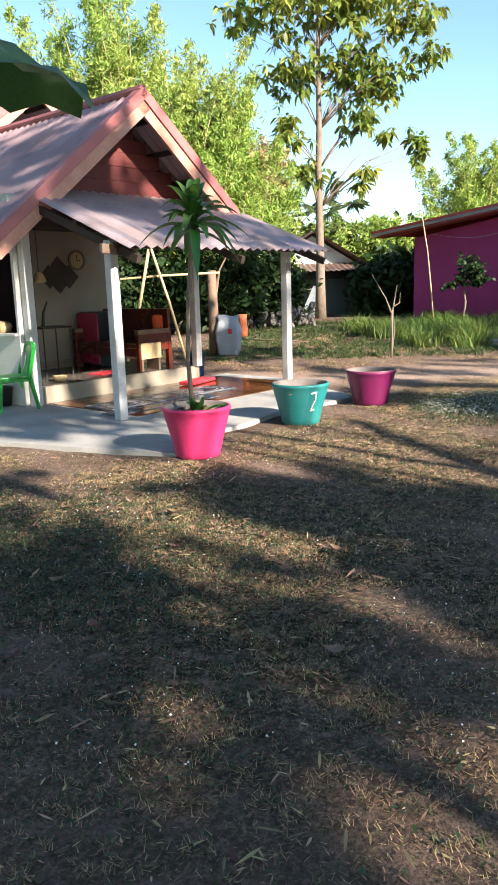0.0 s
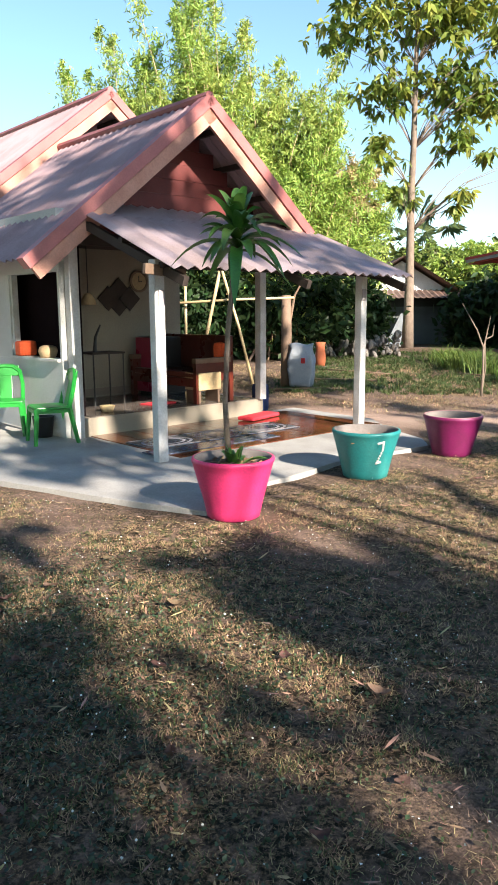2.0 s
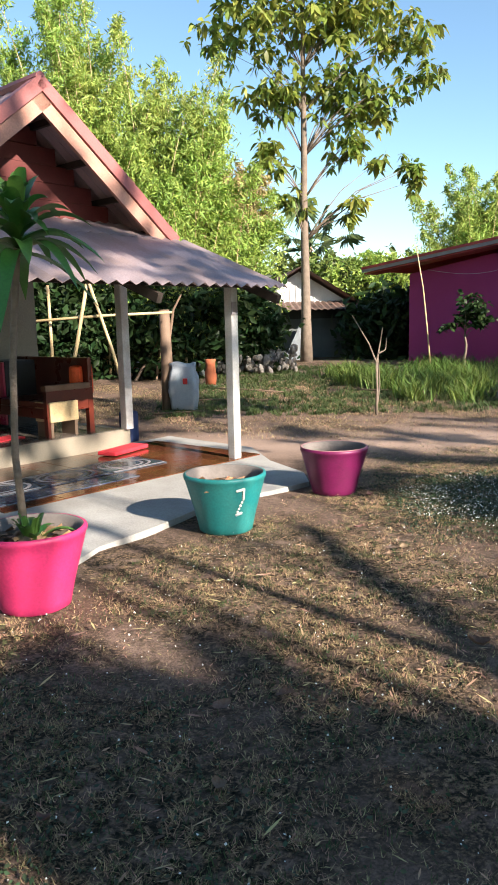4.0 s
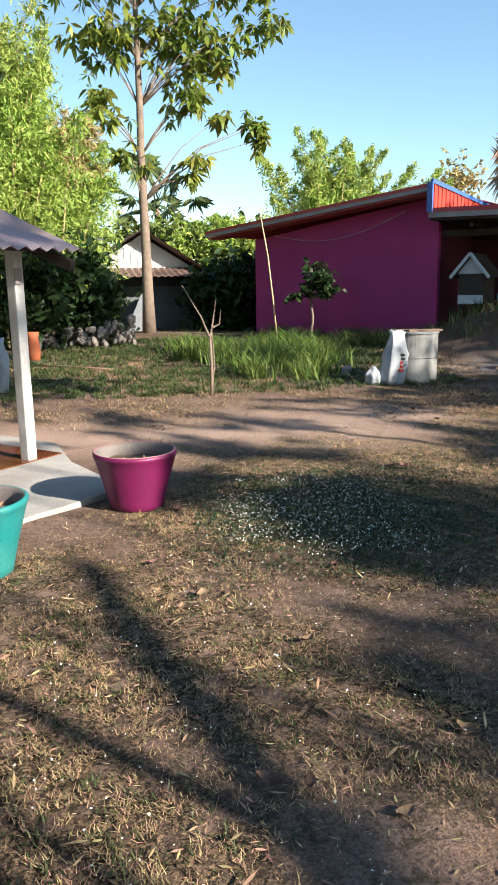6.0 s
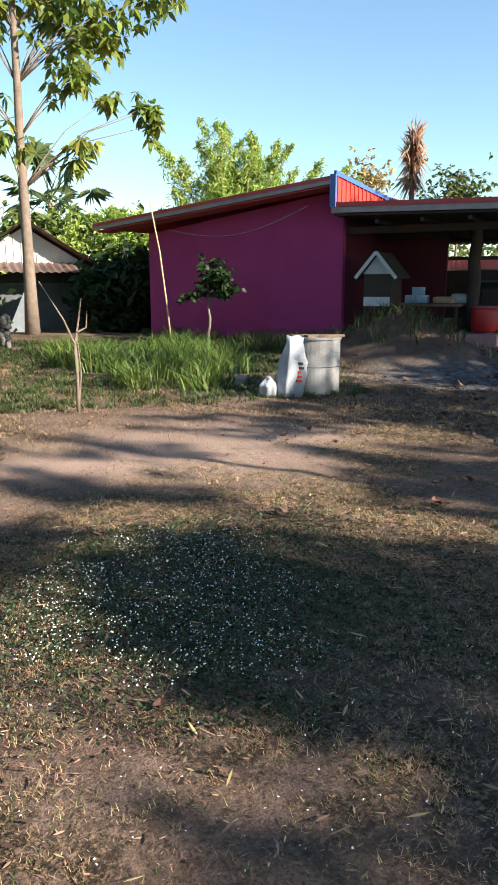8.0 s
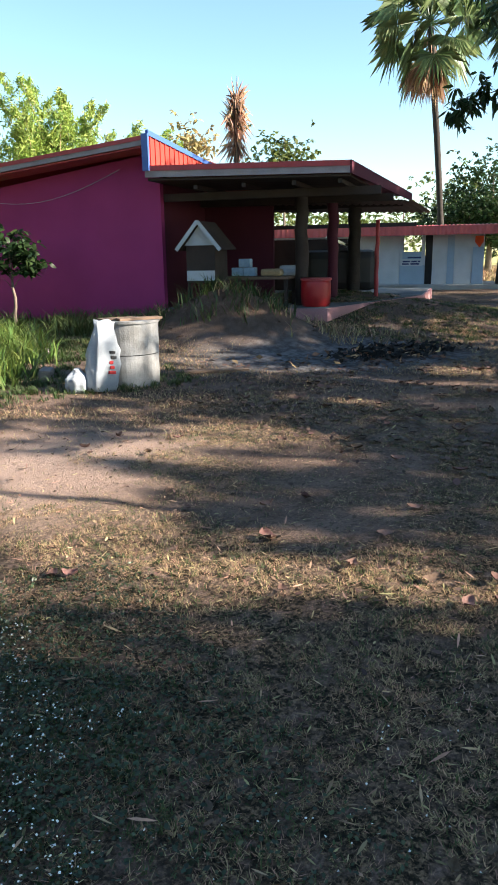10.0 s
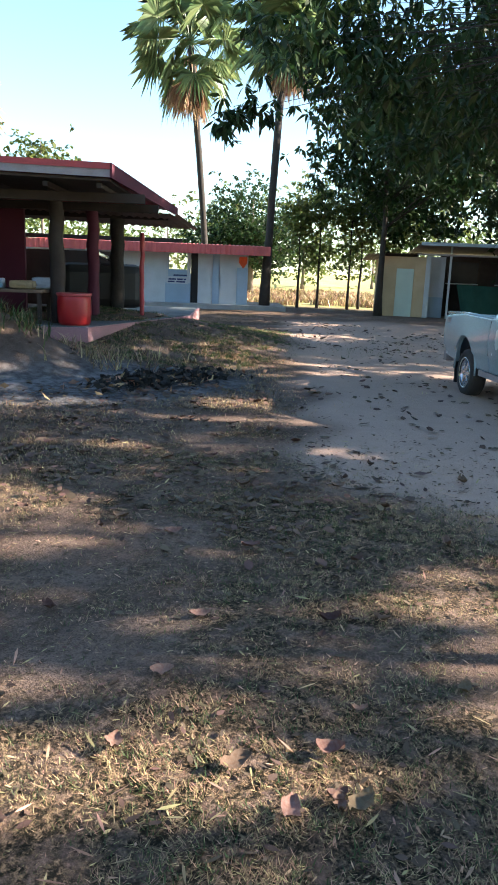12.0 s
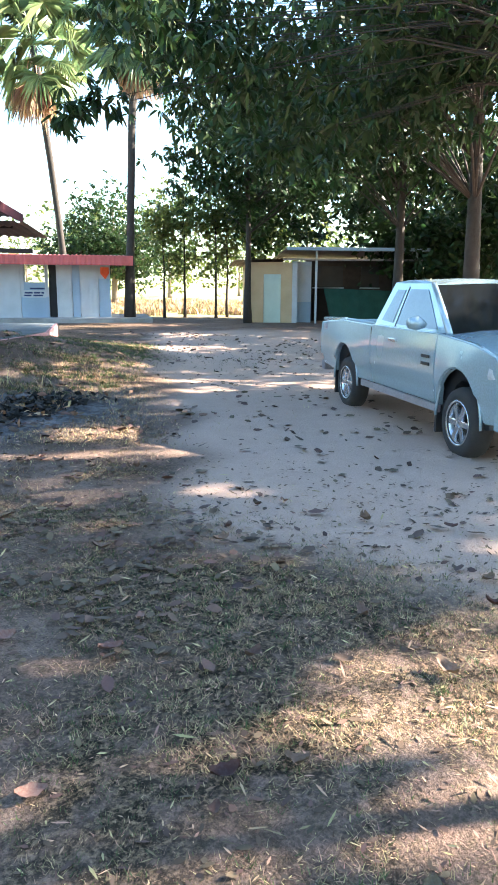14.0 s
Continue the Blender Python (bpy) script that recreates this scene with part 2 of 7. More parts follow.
M = {
    "ground": ground_mat(),
    "white_paint": mat("chalky_white_paint", (0.56, 0.56, 0.56), 0.75, dark=(0.36, 0.34, 0.31), scale=5, stain=0.6),
    "plaster": mat("cream_plaster", (0.26, 0.23, 0.182), 0.85, dark=(0.20, 0.17, 0.132), scale=1.6, stain=0.5),
    "grey_plaster": mat("whitewashed_plaster", (0.50, 0.51, 0.50), 0.85, dark=(0.38, 0.37, 0.34), scale=1.3, stain=0.5),
    "concrete": mat("worn_concrete", (0.36, 0.355, 0.34), 0.85, dark=(0.19, 0.178, 0.165), scale=1.4, stain=0.7, bump=0.25),
    "ring": mat("cast_concrete_ring", (0.27, 0.28, 0.285), 0.85, dark=(0.13, 0.13, 0.125), scale=3, stain=0.9, bump=0.25),
    "roof": mat("faded_red_roof_sheet", (0.32, 0.235, 0.25), 0.5, dark=(0.22, 0.14, 0.145), scale=1.8, stain=0.8, bump=0.05),
    "roof_metal": mat("bare_roof_sheet", (0.38, 0.31, 0.33), 0.45, 0.3, dark=(0.28, 0.2, 0.17), scale=1.5, stain=0.7, bump=0.05),
    "capping": mat("faded_pink_capping", (0.36, 0.13, 0.125), 0.55, dark=(0.26, 0.075, 0.075), scale=3, bump=0.05),
    "curtain": mat("dark_room_shade", (0.012, 0.008, 0.009), 1.0, scale=3, spec=0.0),
    "weed": mat("small_weed_leaf", (0.030, 0.052, 0.024), 0.45, dark=(0.055, 0.085, 0.03), scale=0.9, bump=0, island=0.5, through_light=0.2),
    "barge": mat("pinkish_barge_board", (0.47, 0.25, 0.19), 0.7, dark=(0.33, 0.14, 0.1), scale=4),
    "gable": mat("red_brown_gable_board", (0.11, 0.016, 0.015), 0.65, dark=(0.06, 0.011, 0.010), scale=4),
    # wood tone taken darker for the shade inside the barn
    "dark_wood": mat("weathered_wood_in_shade", (0.042, 0.029, 0.023), 0.8, dark=(0.02, 0.015, 0.012), scale=4),
    "wood": mat("grey_brown_timber", (0.19, 0.125, 0.085), 0.8, dark=(0.10, 0.068, 0.048), scale=5),
    "bamboo": mat("dry_bamboo", (0.52, 0.40, 0.22), 0.55, dark=(0.33, 0.24, 0.13), scale=6),
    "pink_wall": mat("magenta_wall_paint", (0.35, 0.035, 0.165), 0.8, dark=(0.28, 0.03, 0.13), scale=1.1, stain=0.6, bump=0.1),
    # darker copy of the magenta wall, with the roof's shade in its colour
    "pink_dark": mat("shaded_magenta_paint", (0.085, 0.010, 0.026), 0.8, dark=(0.055, 0.008, 0.018), scale=1.1),
    "fascia_red": mat("red_fascia_sheet", (0.40, 0.05, 0.055), 0.5, dark=(0.26, 0.04, 0.04), scale=3),
    "fascia_grey": mat("grey_fascia_board", (0.30, 0.27, 0.28), 0.7, dark=(0.19, 0.15, 0.15), scale=3),
    "blue": mat("blue_trim_paint", (0.05, 0.13, 0.38), 0.5, dark=(0.04, 0.09, 0.22), scale=3),
    "red_sheet": mat("bright_red_sheet", (0.50, 0.055, 0.04), 0.45, dark=(0.3, 0.04, 0.03), scale=2.5),
    "pot_pink": mat("hot_pink_pot_paint", (0.54, 0.03, 0.135), 0.45, dark=(0.42, 0.028, 0.105), scale=5, bump=0.06, stain=0.6),
    "pot_teal": mat("teal_pot_paint", (0.01, 0.17, 0.175), 0.5, dark=(0.03, 0.19, 0.18), scale=5, bump=0.06, stain=0.8),
    "pot_purple": mat("magenta_pot_paint", (0.155, 0.009, 0.072), 0.45, dark=(0.10, 0.008, 0.046), scale=5, bump=0.06, stain=0.7),
    "pot_in": mat("pot_lining", (0.16, 0.14, 0.13), 0.9, scale=6),
    "soil": mat("potting_soil", (0.10, 0.07, 0.05), 0.95, scale=20, fine=120, bump=0.6),
    "litter": mat("dry_leaf_litter", (0.33, 0.20, 0.11), 0.8, dark=(0.2, 0.11, 0.06), scale=10, island=0.4),
    "white_mark": mat("white_brush_mark", (0.78, 0.80, 0.76), 0.7, scale=20),
    "chair": mat("green_moulded_plastic", (0.014, 0.22, 0.03), 0.35, dark=(0.012, 0.18, 0.025), scale=3, bump=0.02, stain=0.4),
    "black": mat("black_plastic", (0.02, 0.02, 0.022), 0.5, scale=3, bump=0.03),
    "rubber": mat("tyre_rubber", (0.028, 0.027, 0.027), 0.85, dark=(0.06, 0.05, 0.045), scale=8),
    "floor_tile": mat("glazed_veranda_tile", (0.13, 0.11, 0.10), 0.18, dark=(0.15, 0.13, 0.11), scale=2, bump=0.03, each=0.1),
    "tile_red": mat("wet_terracotta_tile", (0.13, 0.048, 0.022), 0.08, dark=(0.085, 0.03, 0.015), scale=4, bump=0.04, each=0.16),
    "tile_blue": mat("wet_blue_tile", (0.05, 0.08, 0.13), 0.14, dark=(0.14, 0.165, 0.19), scale=14, bump=0.04, each=0.2, stain=0.9),
    "skirting": mat("brown_skirting", (0.20, 0.15, 0.12), 0.4, scale=3),
    "sofa": mat("lacquered_red_wood", (0.10, 0.018, 0.010), 0.3, dark=(0.05, 0.010, 0.007), scale=5),
    "orange": mat("orange_cushion", (0.72, 0.10, 0.025), 0.8, dark=(0.5, 0.07, 0.02), scale=6),
    "red_cloth": mat("red_towel", (0.62, 0.03, 0.05), 0.9, scale=8),
    "fridge": mat("raspberry_enamel", (0.40, 0.03, 0.085), 0.3, dark=(0.33, 0.025, 0.07), scale=2, bump=0.02),
    "sack": mat("woven_white_sack", (0.35, 0.385, 0.42), 0.7, dark=(0.24, 0.265, 0.30), scale=6, fine=160, bump=0.4),
    "red_print": mat("red_print", (0.6, 0.03, 0.03), 0.7, scale=9),
    "brick_red": mat("orange_clay", (0.30, 0.085, 0.035), 0.85, dark=(0.3, 0.08, 0.03), scale=6),
    "block": mat("grey_block_wall", (0.11, 0.125, 0.13), 0.9, dark=(0.07, 0.08, 0.08), scale=2, stain=0.7),
    "rust": mat("rusty_roof_sheet", (0.13, 0.088, 0.074), 0.7, dark=(0.12, 0.06, 0.042), scale=1.6, stain=0.9),
    "pale_sheet": mat("pale_zinc_sheet", (0.60, 0.61, 0.62), 0.5, 0.1, dark=(0.43, 0.44, 0.45), scale=2),
    "stone": mat("rubble_stone", (0.21, 0.19, 0.168), 0.9, dark=(0.15, 0.135, 0.12), scale=7, each=0.25, bump=0.4),
    "mirror_blue": mat("pale_blue_panel", (0.30, 0.40, 0.50), 0.75, dark=(0.24, 0.33, 0.43), scale=2),
    "panel_white": mat("off_white_panel", (0.47, 0.51, 0.54), 0.75, dark=(0.36, 0.39, 0.42), scale=2),
    "panel_ochre": mat("buff_shed_panel", (0.55, 0.42, 0.26), 0.8, dark=(0.42, 0.3, 0.18), scale=2),
    "door_mint": mat("pale_mint_door", (0.50, 0.60, 0.54), 0.6, dark=(0.4, 0.5, 0.45), scale=2),
    "pink_roof": mat("coral_roof_sheet", (0.52, 0.10, 0.095), 0.55, dark=(0.38, 0.08, 0.07), scale=2, stain=0.6),
    "net": mat("green_shade_net", (0.008, 0.06, 0.045), 0.9, dark=(0.006, 0.036, 0.028), scale=3),
    "barrel": mat("red_barrel_plastic", (0.42, 0.015, 0.02), 0.4, dark=(0.3, 0.015, 0.015), scale=3, bump=0.04),
    "pack": mat("bottled_water_pack", (0.45, 0.62, 0.78), 0.3, dark=(0.2, 0.4, 0.6), scale=12),
    "car_paint": mat("silver_car_paint", (0.36, 0.475, 0.53), 0.24, 0.35, dark=(0.33, 0.435, 0.49), scale=1.5, bump=0.0, coat=0.6, stain=0.4),
    # pale blue base carries the sky's reflection in the side glass
    "car_glass": glass_mat("sky_coloured_window", (0.13, 0.18, 0.21)),
    "dark_glass": mat("dark_tinted_glass", (0.008, 0.009, 0.010), 0.06, scale=2, bump=0, stain=0.2, spec=0.25),
    "chrome": mat("bright_alloy", (0.62, 0.63, 0.65), 0.25, 0.9, scale=4, bump=0.02),
    "lamp_glass": mat("headlight_lens", (0.75, 0.76, 0.78), 0.1, 0.2, scale=9, bump=0.02),
    "amber": mat("amber_lens", (0.7, 0.2, 0.03), 0.2, scale=9),
    "bark": mat("grey_brown_bark", (0.20, 0.155, 0.12), 0.9, dark=(0.095, 0.073, 0.058), scale=7, fine=30, bump=0.8),
    "bark_dark": mat("dark_bark", (0.036, 0.029, 0.024), 0.92, dark=(0.02, 0.016, 0.014), scale=7, fine=30, bump=0.8),
    "teak_leaf": mat("broad_yellow_green_leaf", (0.155, 0.22, 0.04), 0.45, dark=(0.34, 0.32, 0.07), scale=0.6, bump=0, island=0.45, through_light=0.5),
    "bamboo_leaf": mat("bamboo_leaf", (0.26, 0.38, 0.075), 0.6, dark=(0.40, 0.41, 0.12), scale=0.35, bump=0, island=0.35, through_light=0.4),
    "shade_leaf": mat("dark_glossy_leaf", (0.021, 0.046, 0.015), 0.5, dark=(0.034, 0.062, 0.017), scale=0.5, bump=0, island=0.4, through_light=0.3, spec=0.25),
    "far_leaf": mat("sunlit_far_leaf", (0.09, 0.13, 0.03), 0.6, dark=(0.15, 0.155, 0.04), scale=0.3, bump=0, island=0.35, through_light=0.35),
    "dry_leaf": mat("straw_foliage", (0.40, 0.32, 0.15), 0.7, dark=(0.27, 0.25, 0.09), scale=0.6, bump=0, island=0.35, through_light=0.3),
    "palm_leaf": mat("fan_palm_leaf", (0.13, 0.20, 0.085), 0.45, dark=(0.29, 0.32, 0.13), scale=0.7, bump=0, island=0.35, through_light=0.4),
    "dead_frond": mat("dead_brown_frond", (0.42, 0.26, 0.17), 0.85, dark=(0.28, 0.17, 0.11), scale=1.5, bump=0, island=0.35, through_light=0.3),
    "strap_leaf": mat("glossy_strap_leaf", (0.055, 0.16, 0.03), 0.35, dark=(0.11, 0.22, 0.04), scale=3, bump=0, island=0.3, through_light=0.25),
    "banana": mat("banana_leaf", (0.05, 0.12, 0.03), 0.4, dark=(0.09, 0.16, 0.04), scale=2, bump=0.05, through_light=0.25),
    "grass_dry": mat("dry_grass_blade", (0.38, 0.268, 0.155), 0.8, dark=(0.20, 0.145, 0.078), scale=0.9, bump=0, island=0.72, through_light=0.2),
    "grass_green": mat("green_grass_blade", (0.055, 0.09, 0.026), 0.6, dark=(0.11, 0.135, 0.045), scale=0.8, bump=0, island=0.4, through_light=0.3),
    # brighter copy of the green blade; sunlight on the clumps is in its colour
    "grass_tall": mat("lit_tall_grass_blade", (0.12, 0.20, 0.04), 0.5, dark=(0.18, 0.22, 0.06), scale=0.8, bump=0, island=0.45, through_light=0.35),
    "petal": mat("tiny_white_petal", (0.78, 0.79, 0.75), 0.7, scale=30, bump=0),
    "fallen": mat("fallen_brown_leaf", (0.15, 0.088, 0.06), 0.8, dark=(0.22, 0.17, 0.13), scale=9, bump=0.1, each=0.5, spec=0.2),
    "fallen_mass": mat("fallen_leaf_bits", (0.075, 0.046, 0.032), 0.8, dark=(0.17, 0.105, 0.06), scale=0.8, bump=0, island=0.5),
    "char": mat("charred_wood", (0.02, 0.019, 0.018), 0.95, scale=9, bump=0.4),
    "pink_edge": mat("faded_pink_edge", (0.40, 0.20, 0.21), 0.8, dark=(0.3, 0.17, 0.16), scale=2),
    "leather": mat("straw_weave", (0.40, 0.29, 0.16), 0.8, scale=30, bump=0.3),
    "cloth_blue": mat("dark_blue_cloth", (0.03, 0.05, 0.14), 0.9, scale=8),
}


# ---- building helpers ----
def mesh_of(name, bm):
    me = bpy.data.meshes.new(name)
    bm.normal_update()
    bm.to_mesh(me)
    bm.free()
    return me


def part(name, bm, material, parent=None, label="", smooth=False):
    me = mesh_of(name, bm)
    me.materials.append(M[material])
    if smooth:
        me.shade_smooth()
    ob = new(name, me)
    ob.parent = parent
    if label:
        ob["label"] = label
    return ob


def thing(name, label, category, m=None, group="", kind=""):
    ob = new(name)
    ob.empty_display_size = 0.2
    if m is not None:
        ob.matrix_world = m
    return tagged(ob, label, category, group, kind)


def solo(name, bm, material, label, category, m=None, group="", kind="", smooth=False):
    ob = part(name, bm, material, None, "", smooth)
    if m is not None:
        ob.matrix_world = m
    return tagged(ob, label, category, group, kind)


def box(bm, x0, x1, y0, y1, z0, z1, m=None, bevel=0.0):
    r = bmesh.ops.create_cube(bm, size=1.0)
    vs = r["verts"]
    for v in vs:
        v.co = Vector((x0 + (v.co.x + 0.5) * (x1 - x0), y0 + (v.co.y + 0.5) * (y1 - y0), z0 + (v.co.z + 0.5) * (z1 - z0)))
    if bevel:
        es = {e for v in vs for e in v.link_edges}
        r = bmesh.ops.bevel(bm, geom=list(es), offset=bevel, segments=2, affect='EDGES', profile=0.6)
        vs = {v for f in r["faces"] for v in f.verts} | {v for v in vs if v.is_valid}
    if m is not None:
        bmesh.ops.transform(bm, matrix=m, verts=[v for v in vs if v.is_valid])
    return bm


def B(*a, **k):
    return box(bmesh.new(), *a, **k)


def tube(bm, pts, radii, n=8, cap=True):
    pts = [Vector(p) for p in pts]
    if not isinstance(radii, (list, tuple)):
        radii = [radii] * len(pts)
    rings = []
    side = None
    for i, p in enumerate(pts):
        d = (pts[min(i + 1, len(pts) - 1)] - pts[max(i - 1, 0)]).normalized()
        if side is None:
            side = d.orthogonal().normalized()
        side = (side - d * side.dot(d)).normalized()
        up = d.cross(side)
        rings.append([bm.verts.new(p + radii[i] * (math.cos(2 * math.pi * k / n) * side + math.sin(2 * math.pi * k / n) * up)) for k in range(n)])
    for a, c in zip(rings, rings[1:]):
        for k in range(n):
            bm.faces.new((a[k], a[(k + 1) % n], c[(k + 1) % n], c[k]))
    if cap:
        bm.faces.new(rings[0][::-1])
        bm.faces.new(rings[-1])
    return bm


def T(*a, **k):
    return tube(bmesh.new(), *a, **k)


def lathe(prof, n=32, wobble=0.0, close=False):
    bm = bmesh.new()
    rings = []
    for j, (r, z) in enumerate(prof):
        rings.append([bm.verts.new(((r + wobble * noise.noise((3 * math.cos(2 * math.pi * k / n), 3 * math.sin(2 * math.pi * k / n), z * 4))) * math.cos(2 * math.pi * k / n),
                                    (r + wobble * noise.noise((3 * math.cos(2 * math.pi * k / n), 3 * math.sin(2 * math.pi * k / n), z * 4))) * math.sin(2 * math.pi * k / n), z)) for k in range(n)])
    for a, c in zip(rings, rings[1:]):
        for k in range(n):
            bm.faces.new((a[k], a[(k + 1) % n], c[(k + 1) % n], c[k]))
    if close:
        bm.faces.new(rings[0][::-1])
        bm.faces.new(rings[-1])
    return bm


def corrugated(c00, c10, c01, c11, wave=0.12, depth=0.018, thick=0.004, sub=4, rows=2):
    """A ribbed sheet between four corners; the ribs run from c00 to c01 and repeat towards c10."""
    c00, c10, c01, c11 = (Vector(c) for c in (c00, c10, c01, c11))
    nrm = (c10 - c00).cross(c01 - c00).normalized()
    count = max(1, round((c10 - c00).length / wave)) * sub
    bm = bmesh.new()
    top, low = [], []
    for i in range(count + 1):
        f = i / count
        ph = 2 * math.pi * i / sub
        off = depth * math.cos(ph)
        line = []
        line2 = []
        for j in range(rows + 1):
            g = j / rows
            p = c00.lerp(c10, f).lerp(c01.lerp(c11, f), g) + nrm * off
            line.append(bm.verts.new(p))
            line2.append(bm.verts.new(p - nrm * thick))
        top.append(line)
        low.append(line2)
    for i in range(count):
        for j in range(rows):
            bm.faces.new((top[i][j], top[i + 1][j], top[i + 1][j + 1], top[i][j + 1]))
            bm.faces.new((low[i][j], low[i][j + 1], low[i + 1][j + 1], low[i + 1][j]))
        bm.faces.new((top[i][0], low[i][0], low[i + 1][0], top[i + 1][0]))
        bm.faces.new((top[i][rows], top[i + 1][rows], low[i + 1][rows], low[i][rows]))
    return bm


def prism(poly, z0, z1):
    """A flat outline raised from z0 to z1."""
    bm = bmesh.new()
    a = [bm.verts.new((x, y, z0)) for x, y in poly]
    c = [bm.verts.new((x, y, z1)) for x, y in poly]
    bm.faces.new(a[::-1])
    bm.faces.new(c)
    for i in range(len(poly)):
        j = (i + 1) % len(poly)
        bm.faces.new((a[i], a[j], c[j], c[i]))
    bmesh.ops.recalc_face_normals(bm, faces=bm.faces)
    return bm


def slabwall(poly, y0, y1):
    """An outline in x and z, thick from y0 to y1."""
    bm = prism([(x, z) for x, z in poly], y0, y1)
    for v in bm.verts:
        v.co = Vector((v.co.x, v.co.z, v.co.y))
    bmesh.ops.recalc_face_normals(bm, faces=bm.faces)
    return bm


def cards(rng, centres, size, spread=0.35, flat=0.0, long=1.8, droop=0.0):
    """Small folded leaves of four corners each, round the given centres, as verts and faces."""
    n = len(centres)
    size = size * (1 + spread * (rng.random(n) * 2 - 1))
    d = rng.normal(size=(n, 3))
    d[:, 2] = d[:, 2] * (1 - flat) - droop
    d /= np.linalg.norm(d, axis=1)[:, None]
    s = rng.normal(size=(n, 3))
    s[:, 2] *= (1 - flat)
    s = np.cross(d, np.cross(s, d))
    s /= np.linalg.norm(s, axis=1)[:, None]
    up = np.cross(d, s)
    L = (size * long / 2)[:, None]
    W = (size / 2)[:, None]
    v = np.empty((n, 4, 3))
    v[:, 0] = centres - d * L
    v[:, 1] = centres + s * W + up * W * 0.35
    v[:, 2] = centres + d * L
    v[:, 3] = centres - s * W + up * W * 0.35
    base = np.arange(n)[:, None] * 4
    f = np.concatenate((base + np.array([[0, 1, 2]]), base + np.array([[0, 2, 3]])))
    return v.reshape(-1, 3), f


def rosettes(rng, centres, each, size, long=2.0, droop=0.4):
    """Whorls of drooping folded leaves, each leaf springing outward from its twig's end."""
    c = np.repeat(centres, each, axis=0)
    n = len(c)
    d = rng.normal(size=(n, 3))
    d[:, 2] = d[:, 2] * 0.6 - droop * 0.4
    d /= np.linalg.norm(d, axis=1)[:, None]
    s = np.cross(d, rng.normal(size=(n, 3)) * np.array([0.35, 0.35, 1.0]))
    s /= np.linalg.norm(s, axis=1)[:, None]
    up = np.cross(s, d)
    sz = size * (0.65 + 0.7 * rng.random(n))
    L, W = (sz * long)[:, None], (sz / 2)[:, None]
    fall = np.array([0, 0, -1.0]) * L * droop * 0.6
    v = np.empty((n, 6, 3))
    v[:, 0] = c + d * L * 0.12
    for k, side in ((1, 1), (2, -1)):
        v[:, k] = c + d * L * 0.42 + side * s * W + up * W * 0.35 + fall * 0.2
        v[:, k + 2] = c + d * L * 0.75 + side * s * W * 0.75 + up * W * 0.25 + fall * 0.55
    v[:, 5] = c + d * L * 1.05 + fall
    base = np.arange(n)[:, None] * 6
    f = np.concatenate([base + np.array([q]) for q in ((0, 2, 1), (1, 2, 4), (1, 4, 3), (3, 4, 5))])
    return v.reshape(-1, 3), f


def litter_leaves(rng, centres, size, long=1.8, curl=0.35):
    """Dry leaves lying on the ground: six corners each, curled along the midrib."""
    n = len(centres)
    size = size * (0.45 + 0.9 * rng.random(n) ** 1.5)
    az = rng.random(n) * 6.283
    d = np.stack((np.cos(az), np.sin(az), 0.18 * rng.normal(size=n)), -1)
    s = np.stack((-np.sin(az), np.cos(az), 0.3 * rng.normal(size=n)), -1)
    up = np.array([0, 0, 1.0]) * (curl * rng.random(n))[:, None]
    L, W = (size * long / 2)[:, None], (size / 2)[:, None]
    v = np.empty((n, 6, 3))
    for k, (a, b, c) in enumerate(((-1, 0, 0.3), (-0.35, 1, 0.7), (-0.35, -1, 0.5), (0.35, 0.8, 0.7), (0.35, -0.8, 0.5), (1, 0, 0.9))):
        v[:, k] = centres + d * L * a + s * W * b + up * (2 * W) * c
    base = np.arange(n)[:, None] * 6
    f = np.concatenate([base + np.array([q]) for q in ((0, 2, 1), (1, 2, 4), (1, 4, 3), (3, 4, 5))])
    return v.reshape(-1, 3), f


def raw(name, verts, faces, material, parent=None, label=""):
    me = bpy.data.meshes.new(name)
    verts, faces = np.asarray(verts, dtype=np.float32), np.asarray(faces, dtype=np.int32)
    k = faces.shape[1]
    me.vertices.add(len(verts))
    me.vertices.foreach_set("co", verts.ravel())
    me.loops.add(faces.size)
    me.loops.foreach_set("vertex_index", faces.ravel())
    me.polygons.add(len(faces))
    me.polygons.foreach_set("loop_start", np.arange(0, faces.size, k, dtype=np.int32))
    me.update(calc_edges=True)
    me.materials.append(M[material])
    ob = new(name, me)
    ob.parent = parent
    if label:
        ob["label"] = label
    return ob


def smooth(t):
    t = np.clip(t, 0, 1)
    return t * t * (3 - 2 * t)


def ground_z(x, y):
    """The height of the yard at x, y."""
    x, y = np.asarray(x, dtype=float), np.asarray(y, dtype=float)
    z = 0.40 * smooth((y - 12) / 12) * (1 - smooth((x - 9) / 10))
    z = z + 0.58 * np.exp(-((x - 13.2) ** 2 / 14 + (y - 20.0) ** 2 / 8))
    du, dv = (x - 8.9) * 0.695 - (y - 17.55) * 0.719, (x - 8.9) * 0.719 + (y - 17.55) * 0.695
    z = z + 0.80 * np.exp(-(du ** 2 / 1.7 + dv ** 2 / 0.6))
    z = z + 0.10 * smooth((np.hypot(x - 26, y - 28)) / -9 + 1)
    z = z + 0.012 * np.sin(x * 1.9 + 0.7 * y) * np.sin(1.6 * y - 0.5 * x)
    return z


def gz(x, y):
    return float(ground_z(x, y))


